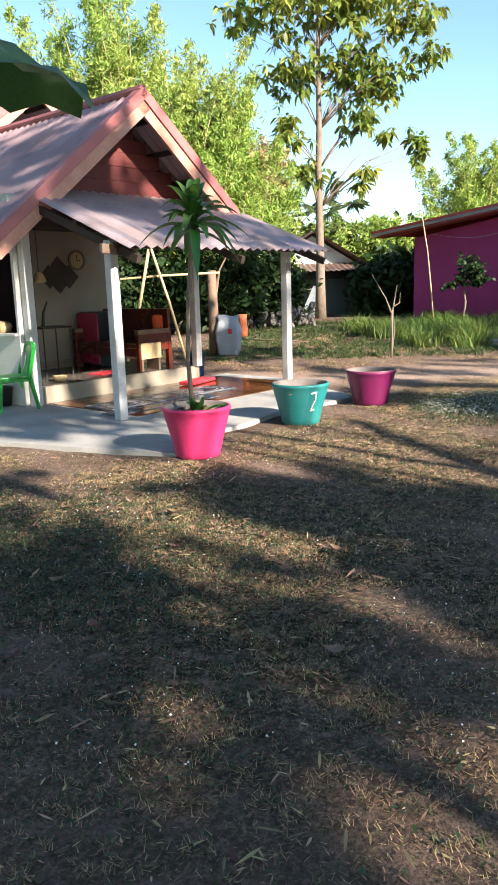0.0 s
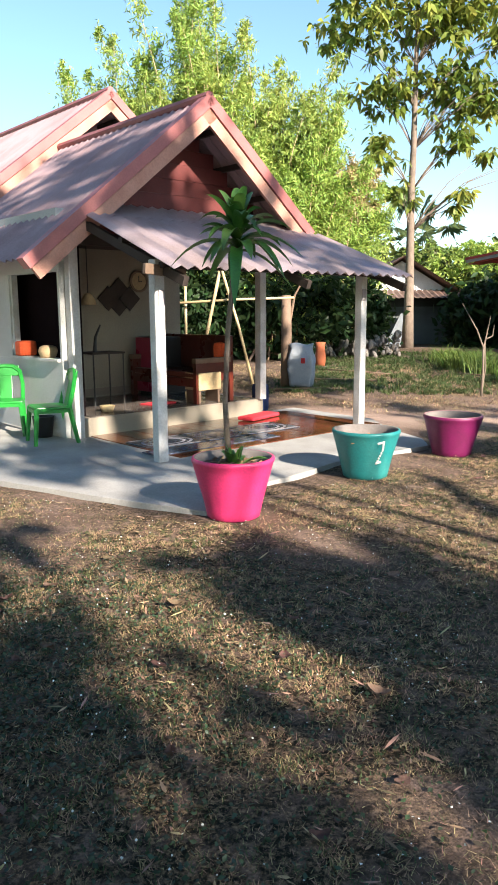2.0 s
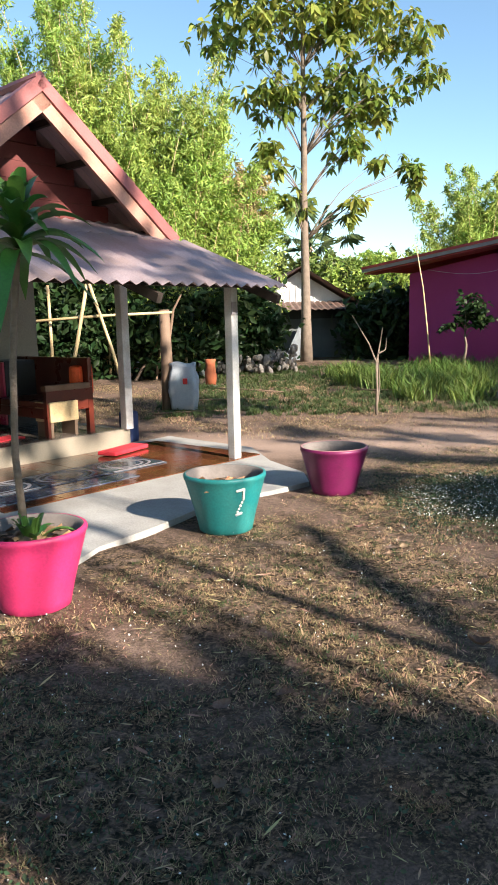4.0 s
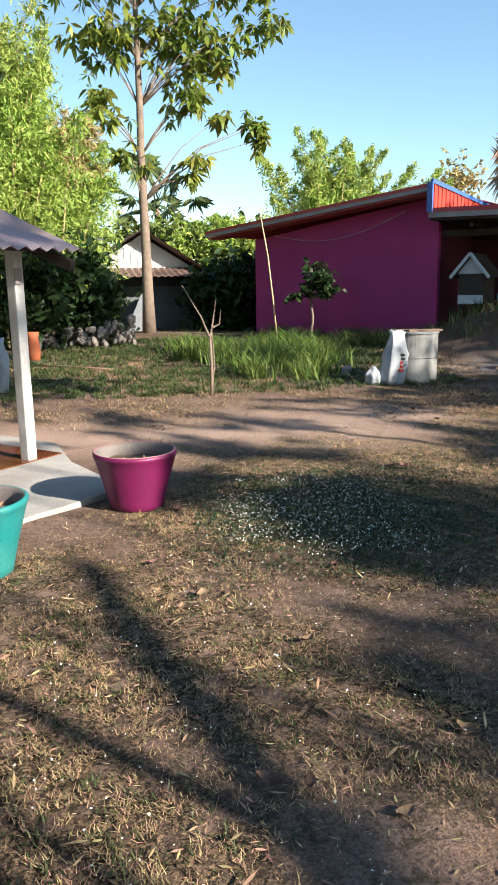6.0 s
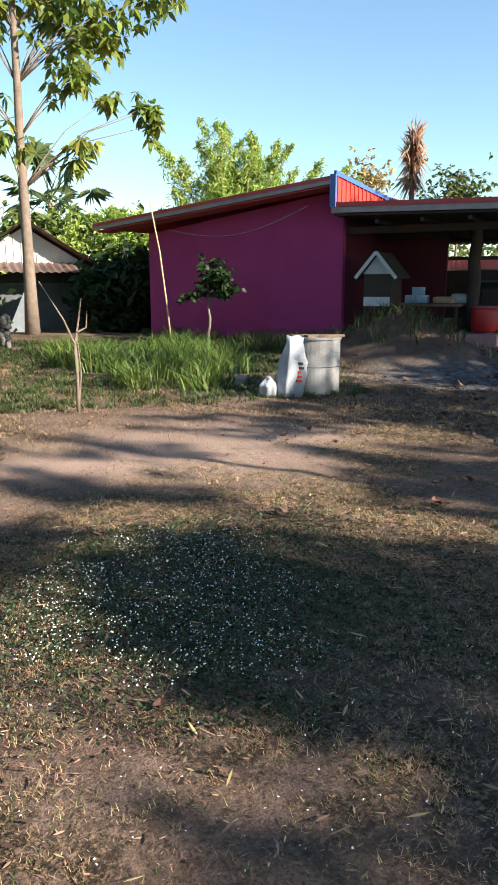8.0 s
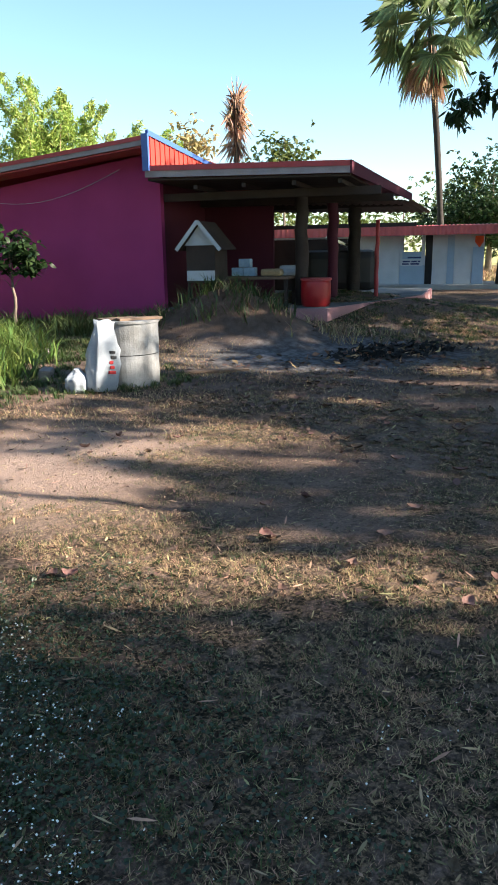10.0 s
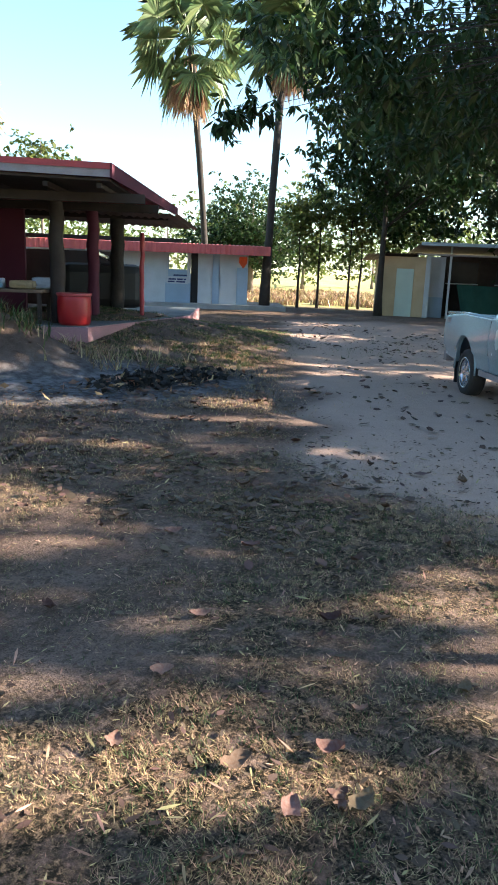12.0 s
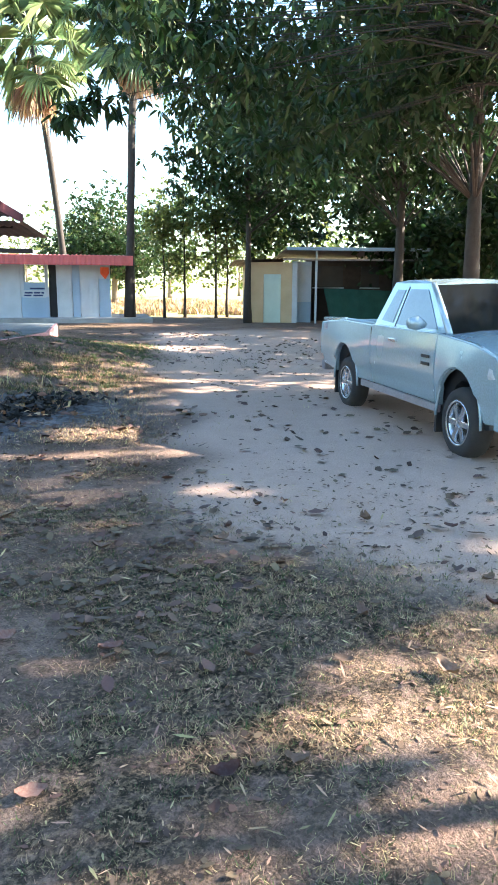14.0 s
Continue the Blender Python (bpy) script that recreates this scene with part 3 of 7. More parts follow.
# ---- the yard ----
def patchy(x, y):
    """How thick the worn turf stands at x, y, from 0 to 1."""
    q = np.sin(x * 1.3 + 1.1 * np.sin(y * 0.9)) * np.sin(y * 1.1 + 0.8 * np.sin(x * 1.7)) + 0.5 * np.sin(x * 3.7 + y * 2.9)
    q = q + 0.55 * np.sin(x * 5.3 + 1.3 * np.sin(y * 4.1)) * np.sin(y * 6.1 + 1.2 * np.sin(x * 3.3)) + 0.3 * np.sin(x * 11.0 - y * 4.0) * np.sin(y * 13.0 + x * 3.0)
    # denser dark turf here also stands in for deeper shade
    thick = np.exp(-(((x - 3.9) / 1.9) ** 2 + ((y - 8.6) / 1.4) ** 2) * 1.2) + 0.6 * np.exp(-((x - 0.4) ** 2 + (y - 3.6) ** 2) / 3.0)
    d = np.clip(0.58 + 0.62 * q + 1.3 * thick, 0.06, 1)
    drive = smooth((x * 0.66 - y * 0.75 + 2.9) / 0.8 + 0.2) * smooth((x - 8.2) / 1.0)
    track = np.exp(-((y - 11.9 - 0.10 * (x - 2)) ** 2) / 1.1) * (x < 4.5)
    return d * (1 - 0.97 * drive) * (1 - 0.93 * track) * (1 - 0.75 * np.exp(-((y - 1.0) ** 2) / 2.4))


def spaced(lo, hi, step, far, grow=1.22):
    a = list(np.arange(lo, hi + 1e-6, step))
    s, x = step, hi
    while x < far:
        s *= grow
        x += s
        a.append(x)
    s, x, left = step, lo, []
    while x > -far:
        s *= grow
        x -= s
        left.append(x)
    return np.array(left[::-1] + a)


def make_ground():
    xs, ys = spaced(-5, 22, 0.13, 1500), spaced(-1, 24, 0.13, 1500)
    X, Y = np.meshgrid(xs, ys)
    Z = ground_z(X, Y)
    near = (X > -5) & (X < 22) & (Y > -1) & (Y < 24)
    rough = np.array([[noise.noise((x * 2.3, y * 2.3, 0.3)) for x in xs] for y in ys]) * 0.02
    Z = Z + np.where(near, rough, 0)
    nx, ny = len(xs), len(ys)
    idx = np.arange(nx * ny).reshape(ny, nx)
    f = np.stack((idx[:-1, :-1], idx[:-1, 1:], idx[1:, 1:], idx[1:, :-1]), -1).reshape(-1, 4)
    ob = raw("ground", np.stack((X, Y, Z), -1).reshape(-1, 3), f, "ground")
    ob.data.shade_smooth()
    wob = np.array([[noise.noise((x * 0.7, y * 0.7, 4.0)) for x in xs] for y in ys]) * 0.9
    # the sandy drive runs from beside the truck to the far sheds
    s1 = smooth((X * 0.66 - Y * 0.75 + 2.75 + wob) / 0.9 + 0.2) * smooth((X - 7.9 + wob * 0.5) / 1.2) * (1 - smooth((np.hypot(X - 17, Y - 13) - 11.5 + wob) / 2))
    track = np.exp(-((Y - 11.9 - 0.10 * (X - 2) + wob * 0.7) ** 2) / 1.3) * (1 - smooth((X - 4.2 + wob) / 2.0)) * smooth((X + 7) / 3)
    sand = np.clip(s1 + 0.7 * track, 0, 1)
    ash = np.exp(-(((X - 9.7) ** 2) / 4.0 + ((Y - 15.3 + (X - 9.7) * 0.15) ** 2) / 1.1) * (1 + 0.5 * wob))
    ash = np.clip(ash * 2.2, 0, 1) * (X < 13)
    mound = np.exp(-(((X - 8.9) * 0.695 - (Y - 17.55) * 0.719) ** 2 / 2.4 + ((X - 8.9) * 0.719 + (Y - 17.55) * 0.695) ** 2 / 0.9))
    earth = np.clip(mound * 2.2 - 0.3 + 0.4 * wob, 0, 1)
    turf = np.clip(0.15 + patchy(X, Y), 0, 1)
    field = smooth((np.hypot(X - 4, Y - 8) - 34) / 6)
    for name, v in (("turf", turf), ("sand", sand), ("ash", ash), ("earth", earth), ("field", field)):
        a = ob.data.attributes.new(name, 'FLOAT', 'POINT')
        a.data.foreach_set("value", v.astype(np.float32).ravel())
    return tagged(ob, "worn yard of reddish soil, dry turf and sand", "ground", kind="structure")


ground = make_ground()

# concrete apron in front of the house
apron = solo("pavement", prism([(-8.0, 9.6), (-4.6, 8.15), (-2.66, 7.28), (-1.6, 6.82), (-0.64, 6.46), (-0.47, 7.0), (-0.32, 7.48), (0.0, 7.95), (0.27, 8.43), (0.8, 8.98), (1.3, 9.45), (1.28, 9.9), (0.95, 10.6), (0.75, 11.5), (-0.4, 12.6), (-2.7, 9.9), (-6.0, 12.6), (-9.5, 13.5)], -0.12, 0.045), "concrete", "worn grey concrete apron before the small house", "pavement", kind="structure")

# ---- the small house ----
HOUSE = pose(-2.79, 9.55, 0, 0, 0, 49)
house = thing("house", "small cream house with a faded red gabled roof and open veranda", "house", HOUSE)


def roof_pair(parent, apex_x, apex_z, slope, half, y0, y1, material, ridge="capping", barge="barge", right=None):
    """Two ribbed slopes, a ridge cap and barge boards at the near gable."""
    made = []
    left = half
    for sx in (-1, 1):
        half = right if right and sx > 0 else left
        ez = apex_z - slope * half
        ex = apex_x + sx * half
        c = ((ex, y0, ez), (ex, y1, ez), (apex_x, y0, apex_z), (apex_x, y1, apex_z))
        bm = corrugated(*(c if sx > 0 else (c[1], c[0], c[3], c[2])), wave=0.16, depth=0.02)
        r = part("roof", bm, material, parent)
        made.append(r)
        dz = 0.02
        ln = math.hypot(half, slope * half)
        ang = math.degrees(math.atan2(slope * half, half))
        m = Matrix.Translation((apex_x, y0 - 0.02, apex_z + dz)) @ pose(0, 0, 0, 0, ang if sx > 0 else 180 - ang, 0)
        bm = B(0, ln + 0.05, -0.022, 0.022, -0.25, -0.105) if sx > 0 else B(0, ln + 0.05, -0.022, 0.022, 0.105, 0.25)
        bmesh.ops.transform(bm, matrix=m, verts=bm.verts)
        part("barge_board", bm, barge, parent, "sun-bleached reddish barge board")
        bm = B(0, ln + 0.08, -0.05, 0.10, -0.095, 0.035) if sx > 0 else B(0, ln + 0.08, -0.05, 0.10, -0.035, 0.095)
        bmesh.ops.transform(bm, matrix=m, verts=bm.verts)
        part("edge_capping", bm, ridge, parent, "faded red metal edge capping")
    part("ridge_cap", T([(apex_x, y0 - 0.05, apex_z + 0.03), (apex_x, y1, apex_z + 0.03)], 0.06, n=8), ridge, parent)
    for k in range(4):
        zz = apex_z - slope * half * (0.15 + 0.25 * k) - 0.07
        for sx in (-1, 1):
            xx = apex_x + sx * half * (0.15 + 0.25 * k)
            part("purlin", B(xx - 0.025, xx + 0.025, y0 + 0.03, y0 + 0.9, zz - 0.05, zz + 0.02), "dark_wood", parent)
    return made


roof_pair(house, 1.65, 4.04, 0.81, 2.42, -0.5, 4.0, "roof", right=1.75)
# gable boards, beam and ceiling
for k in range(8):
    z0 = 2.42 + k * 0.19
    w = (4.0 - (z0 + 0.19)) / 0.81
    if w > 0.05:
        part("gable_board", B(1.65 - w, 1.65 + w, 0.06 + 0.004 * (k % 2), 0.085 + 0.004 * (k % 2), z0, z0 + 0.186), "gable", house)
part("beam", B(-0.06, 3.05, -0.02, 0.10, 2.30, 2.42), "dark_wood", house)
part("veranda_floor", B(0.0, 3.02, 0.0, 2.0, 0.0, 0.27), "plaster", house, "cream plinth of the raised veranda")
part("back_wall", B(0.0, 3.02, 1.97, 2.12, 0.0, 2.5), "plaster", house, "cream plastered veranda wall")
part("skirting_board", B(0.02, 2.9, 1.955, 1.966, 0.29, 0.40), "skirting", house)
part("veranda_ceiling", B(0.2, 3.1, 0.10, 1.96, 2.44, 2.47), "dark_wood", house)
# window wall, built round its opening
part("side_wall", B(-0.12, 0.0, 0.08, 4.0, 0.0, 0.95), "grey_plaster", house)
part("side_wall", B(-0.12, 0.0, 0.08, 0.12, 0.952, 2.0), "grey_plaster", house)
part("side_wall", B(-0.12, 0.0, 1.42, 4.0, 0.952, 2.0), "grey_plaster", house)
part("side_wall", B(-0.12, 0.0, 0.08, 4.0, 2.002, 2.7), "grey_plaster", house)
part("window_sill", B(-0.16, 0.02, 0.125, 1.415, 0.953, 0.985), "white_paint", house)
# added black sheet stands in for the unlit room
part("partition", B(0.14, 0.18, 0.12, 1.95, 0.28, 2.43), "curtain", house, "black sheet standing in for the dark room behind the window")
for y0 in (0.145, 1.395):
    part("window_frame", B(-0.10, -0.02, y0 - 0.02, y0 + 0.02, 0.985, 1.999), "white_paint", house)
# posts: square, chalky white, with chipped edges
for nm, x, y, z0, z1, w in (("post", 0.0, 0.0, 0.02, 2.45, 0.06), ("post", -0.08, -1.81, 0.02, 2.03, 0.056), ("post", 2.98, 0.0, 0.27, 2.42, 0.058), ("post", 3.12, -1.72, 0.02, 2.06, 0.054)):
    bm = B(x - w, x + w, y - w, y + w, z0, z1, bevel=0.012)
    part("post", bm, "white_paint", house, "chalky white square post with chipped paint")
# the sister post and bracket bolted to the lean-to posts
part("post_sleeve", B(-0.158, -0.06, -1.889, -1.867, 0.05, 1.74, bevel=0.005), "white_paint", house)
part("bracket", B(-0.12, -0.05, -1.898, -1.890, 1.55, 1.74), "fascia_grey", house)
part("bracket", B(3.06, 3.14, -1.79, -1.78, 1.66, 1.80), "fascia_grey", house)
# lean-to roof with timber under it
part("lean_to_roof", corrugated((-0.10, -0.57, 2.577), (3.62, -0.57, 2.577), (-0.22, -2.30, 1.93), (3.42, -2.30, 1.94), wave=0.155, depth=0.02), "roof_metal", house, "dull pink-grey corrugated lean-to sheets")
part("lean_to_roof", corrugated((0.18, 0.05, 2.80), (3.12, 0.05, 2.80), (0.18, -0.60, 2.57), (3.12, -0.60, 2.57), wave=0.155, depth=0.015), "roof_metal", house)
for y, z in ((-1.95, 1.99), (-1.25, 2.27), (-0.45, 2.55)):
    part("purlin", B(-0.12, 3.40, y - 0.03, y + 0.03, z - 0.05, z + 0.01), "dark_wood", house)
for x in (-0.06, 1.6, 3.3):
    m = pose(x, -0.30, 2.585, 20.5, 0, 0)
    part("rafter", B(-0.03, 0.03, -2.1, 0.0, -0.09, 0.0, m=m), "dark_wood", house)
part("end_board", B(-0.42, 0.06, -1.93, -1.88, 1.86, 1.96, m=pose(0, 0, 0, 0, 4, 0), bevel=0.008), "wood", house)
# the larger gable behind
roof_pair(house, 2.6, 5.05, 0.79, 3.9, 3.2, 9.5, "roof", right=2.1)
part("rear_gable", slabwall([(-1.1, 2.0), (4.5, 2.0), (4.5, 3.42), (2.6, 4.9)], 5.6, 5.7), "grey_plaster", house)
part("rear_wall", B(-1.3, 0.0, 4.0, 4.15, 0, 2.4), "grey_plaster", house)
part("rear_wall", B(-1.3, -1.15, 4.15, 9.0, 0, 2.4), "grey_plaster", house)
part("rear_wall", B(2.88, 3.02, 2.12, 9.0, 0, 2.6), "grey_plaster", house)
part("rear_wall", B(-1.3, 3.02, 9.0, 9.15, 0, 2.4), "grey_plaster", house)


# ---- the magenta house with its open barn ----
PINK = pose(5.15, 23.3, 0, 0, 0, -46)
pink = thing("magenta_house", "magenta rendered house with a red lean-to barn", "house", PINK)
part("front_wall", slabwall([(0, -0.1), (5.0, -0.1), (5.0, 3.50), (0, 2.78)], 0.0, 0.15), "pink_wall", pink, "plain magenta painted wall")
part("side_wall", B(0.0, 0.15, 0.15, 7.0, -0.1, 2.75), "pink_wall", pink)
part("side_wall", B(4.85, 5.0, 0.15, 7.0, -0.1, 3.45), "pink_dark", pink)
part("rear_wall", B(0.15, 4.85, 6.85, 7.0, -0.1, 2.75), "pink_wall", pink)
part("upper_roof", corrugated((5.0, -0.62, 3.62), (5.0, 7.2, 3.62), (-1.15, -0.62, 2.93), (-1.15, 7.2, 2.93), wave=0.16), "fascia_red", pink)
for z, h, mt, y in ((0.0, 0.07, "fascia_red", -0.66), (-0.085, 0.085, "fascia_grey", -0.645)):
    bm = slabwall([(-1.16, 2.95 + z), (5.0, 3.63 + z), (5.0, 3.63 + z + h), (-1.16, 2.95 + z + h)], y, y + 0.03)
    part("fascia", bm, mt, pink)
part("corner_board", B(4.98, 5.10, -0.70, -0.63, 3.10, 3.72), "blue", pink, "blue painted corner board")
part("gable_sheet", slabwall([(0, 0), (3.4, 0.0), (3.4, 0.08), (0, 0.60)], 0, 0.02), "red_sheet", pink, "bright red ribbed infill sheet").matrix_local = pose(5.06, -0.63, 3.12, 0, 0, 80)
for k in range(20):
    bm = B(0.08 + k * 0.16, 0.11 + k * 0.16, -0.018, 0.0, 0.01, 0.59 - (0.08 + k * 0.16) * 0.152)
    bmesh.ops.transform(bm, matrix=pose(5.06, -0.63, 3.12, 0, 0, 80), verts=bm.verts)
    part("sheet_rib", bm, "red_sheet", pink)
bm = slabwall([(0, 0.58), (3.45, 0.06), (3.45, 0.14), (0, 0.67)], -0.03, 0.03)
bmesh.ops.transform(bm, matrix=pose(5.06, -0.63, 3.12, 0, 0, 80), verts=bm.verts)
part("trim_board", bm, "blue", pink)
# barn roof
part("barn_roof", corrugated((5.0, -0.6, 3.12), (8.70, -0.6, 3.06), (5.0, 7.0, 2.70), (9.25, 4.4, 2.88), wave=0.16, rows=4), "fascia_red", pink)
for z, h, mt, y in ((0.0, 0.09, "fascia_red", -0.66), (-0.11, 0.11, "fascia_grey", -0.645)):
    bm = slabwall([(5.0, 3.10 + z), (8.72, 3.02 + z), (8.72, 3.02 + z + h), (5.0, 3.10 + z + h)], y, y + 0.03)
    part("fascia", bm, mt, pink)
bm = bmesh.new()
vv = [bm.verts.new(v) for v in ((8.72, -0.66, 2.90), (9.28, 4.45, 2.74), (9.28, 4.45, 2.90), (8.72, -0.66, 3.11), (8.69, -0.66, 2.90), (9.25, 4.45, 2.74), (9.25, 4.45, 2.90), (8.69, -0.66, 3.11))]
for f in ((0, 1, 2, 3), (7, 6, 5, 4), (0, 4, 5, 1), (3, 2, 6, 7), (0, 3, 7, 4), (1, 5, 6, 2)):
    bm.faces.new([vv[i] for i in f])
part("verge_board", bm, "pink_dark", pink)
part("rear_roof", corrugated((5.0, 3.6, 2.80), (9.35, 3.6, 2.70), (5.0, 5.4, 2.66), (9.65, 5.4, 2.52), wave=0.16), "rust", pink)
# added dark boards stand in for the shade under the roof
part("roof_lining", slabwall([(5.02, 2.94), (8.68, 2.86), (8.68, 2.90), (5.02, 2.98)], -0.58, 2.0), "dark_wood", pink, "dark boards added for the shade under the barn roof")
part("eave_lining", slabwall([(-1.1, 2.83), (4.9, 3.50), (4.9, 3.53), (-1.1, 2.86)], -0.6, -0.01), "fascia_red", pink)
for y in (0.2, 2.2, 4.2):
    part("roof_beam", B(5.0, 9.1, y - 0.05, y + 0.05, 2.62, 2.76), "dark_wood", pink)
for x in (5.9, 6.8, 7.7, 8.5):
    part("roof_purlin", B(x - 0.035, x + 0.035, -0.5, 4.2, 2.77, 2.84), "dark_wood", pink)
part("barn_floor", prism([(5.0, -0.2), (7.3, 0.2), (8.15, 0.3), (9.6, 4.6), (9.6, 8.0), (5.0, 8.0)], 0.1, 0.62), "pink_edge", pink, "concrete barn floor with a faded pink edge")
# floor top takes a dark colour for the shade in here
part("barn_floor_top", prism([(5.02, -0.15), (7.3, 0.25), (8.1, 0.36), (9.55, 4.6), (9.55, 7.95), (5.02, 7.95)], 0.62, 0.635), "block", pink)
part("barn_side_board", B(5.0, 7.4, 6.9, 7.0, 0.6, 1.98), "dark_wood", pink)
part("barn_side_board", B(5.0, 9.2, 6.9, 6.96, 2.26, 2.36), "dark_wood", pink)
# recess wall takes the shade-darkened copy of the wall colour
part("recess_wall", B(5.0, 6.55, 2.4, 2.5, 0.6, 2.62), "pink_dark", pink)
# dark post colours carry the shade inside the barn
for x, y, r, z1, mt in ((7.50, 1.0, 0.13, 3.0, "dark_wood"), (7.85, 2.4, 0.11, 2.9, "pink_dark"), (8.05, 4.0, 0.14, 2.6, "bark_dark"), (8.68, 3.2, 0.045, 2.3, "fascia_red"), (6.3, 6.3, 0.08, 2.3, "dark_wood")):
    pts = [(x + 0.03 * noise.noise((i * 0.9, x, 1)), y + 0.03 * noise.noise((i * 0.9, x, 5)), 0.5 + (z1 - 0.5) * i / 8) for i in range(9)]
    rr = [r * (1 + 0.18 * noise.noise((i * 1.3, x * 3, 9))) for i in range(9)]
    part("barn_post", T(pts, rr, n=10), mt, pink, smooth=True)

# ---- the row of small white rooms under a coral roof ----
ROW = pose(26.4, 28.6, 0, 0, 0, -45)
row = thing("room_row", "low row of white and blue rooms under a coral roof", "building", ROW)
part("plinth", B(-9.0, 1.6, -1.0, 3.2, 0.0, 0.26), "concrete", row)
part("roof", corrugated((-9.0, -0.8, 2.54), (0.9, -0.8, 2.54), (-9.0, 3.4, 2.75), (0.9, 3.4, 2.75), wave=0.18), "pink_roof", row)
part("fascia", corrugated((-9.0, -0.83, 2.24), (0.9, -0.83, 2.24), (-9.0, -0.83, 2.60), (0.9, -0.83, 2.60), wave=0.2, depth=0.012), "pink_roof", row, "coral ribbed fascia sheet")
for x0, x1, z0, z1, mt in ((-9.0, -7.2, 0.26, 2.4, "panel_white"), (-7.2, -6.0, 0.26, 2.4, "mirror_blue"), (-5.98, -5.2, 0.26, 2.4, "panel_white"), (-5.2, -4.3, 0.26, 1.6, "mirror_blue"), (-5.2, -4.3, 1.602, 2.4, "panel_white"),
                           (-4.28, -3.35, 0.26, 2.4, "panel_white"), (-3.33, -2.3, 0.26, 1.05, "mirror_blue"), (-3.33, -3.22, 1.052, 2.4, "panel_white"), (-2.44, -2.3, 1.052, 2.4, "panel_white"), (-3.22, -2.44, 1.052, 1.60, "mirror_blue"), (-3.22, -2.44, 2.25, 2.4, "panel_white"),
                           (-2.0, -1.42, 0.26, 2.4, "panel_white"), (-1.40, -1.12, 0.26, 2.4, "mirror_blue"), (-1.10, -0.42, 0.26, 2.4, "panel_white"), (-0.40, 0.05, 0.26, 1.75, "mirror_blue"), (-0.40, 0.05, 1.752, 2.4, "panel_white")):
    part("wall_panel", B(x0, x1, 0.0, 0.08, z0, z1), mt, row)
# black sheet stands in for the shade inside the doorway
part("doorway_back", B(-2.3, -2.0, 0.35, 0.4, 0.26, 2.4), "black", row)
part("side_wall", B(-0.03, 0.05, 0.08, 3.0, 0.26, 2.4), "panel_white", row)
part("side_wall", B(-9.0, -8.92, 0.08, 3.0, 0.26, 2.4), "panel_white", row)
part("rear_wall", B(-9.0, -3.4, 2.92, 3.0, 0.26, 2.4), "panel_white", row)
part("rear_wall", B(-2.2, 0.05, 2.92, 3.0, 0.26, 2.4), "panel_white", row)
part("rear_wall", B(-3.4, -2.2, 2.92, 3.0, 0.26, 1.4), "panel_white", row)
sign = thing("wall_sign", "white notice board with dark lettering on the row", "sign", ROW)
part("board", B(-3.28, -2.40, -0.03, -0.004, 1.02, 1.30), "panel_white", sign)
for z, x0, x1 in ((1.36, -3.0, -2.45), (1.20, -3.2, -2.9), (1.20, -2.85, -2.62), (1.20, -2.58, -2.48), (1.10, -3.22, -2.95), (1.10, -2.88, -2.52)):
    part("writing_bar", B(x0, x1, -0.04, -0.031, z - 0.03, z + 0.03), "cloth_blue", sign)
plaque = thing("wall_plaque", "orange shield-shaped plaque on the end panel", "plaque", ROW)
part("shield", slabwall([(-0.32, 2.18), (0.0, 2.18), (0.01, 1.95), (-0.15, 1.72), (-0.33, 1.95)], -0.04, -0.004), "orange", plaque)

# ---- the sheds beyond the drive ----
SHED = pose(31.6, 23.2, 0, 0, 0, -52)
shed = thing("shed", "buff and pale blue shed with a tin roof and netted porch", "shed", SHED)
part("front_wall", B(-1.85, -1.30, 0, 0.1, 0.0, 2.45), "panel_ochre", shed)
part("front_wall", B(-1.30, -0.58, 0, 0.1, 1.98, 2.45), "panel_ochre", shed)
part("front_wall", B(-0.58, -0.12, 0, 0.1, 0.0, 2.45), "panel_ochre", shed)
part("corner_post", B(-0.12, 0.08, -0.04, 0.12, 0.0, 2.5), "panel_white", shed)
part("door", B(-1.29, -0.59, 0.02, 0.07, 0.02, 1.97), "door_mint", shed, "pale mint flush door")
part("blue_wall", B(0.08, 0.75, 0.5, 0.6, 0.0, 0.85), "mirror_blue", shed)
part("blue_wall", B(0.08, 0.75, 0.5, 0.6, 0.852, 2.5), "panel_white", shed)
# porch wall coloured dark for the shade behind the net
part("porch_wall", B(0.75, 5.2, 2.0, 2.1, 0.0, 2.6), "dark_wood", shed)
for x0, x1 in ((1.1, 2.4), (3.2, 4.0)):
    part("window", B(x0, x1, 1.97, 1.999, 1.45, 2.35), "black", shed)
    part("window_frame", B(x0 - 0.05, x1 + 0.05, 1.96, 1.972, 1.40, 1.45), "panel_white", shed)
part("side_wall", B(-1.85, -1.75, 0.1, 4.0, 0.0, 2.45), "panel_ochre", shed)
part("side_wall", B(5.1, 5.2, 2.1, 4.0, 0.0, 2.5), "panel_ochre", shed)
part("rear_wall", B(-1.85, 5.2, 3.95, 4.05, 0.0, 2.45), "panel_ochre", shed)
part("roof", corrugated((-2.5, -0.35, 2.52), (-0.3, -0.35, 2.60), (-2.5, 4.2, 2.35), (-0.3, 4.2, 2.35), wave=0.16), "rust", shed)
part("roof", corrugated((-0.45, -0.6, 2.98), (5.4, -0.6, 2.98), (-0.45, 4.2, 2.7), (5.4, 4.2, 2.7), wave=0.16), "roof_metal", shed)
part("fascia", B(-0.45, 5.4, -0.64, -0.60, 2.90, 3.03), "mirror_blue", shed)
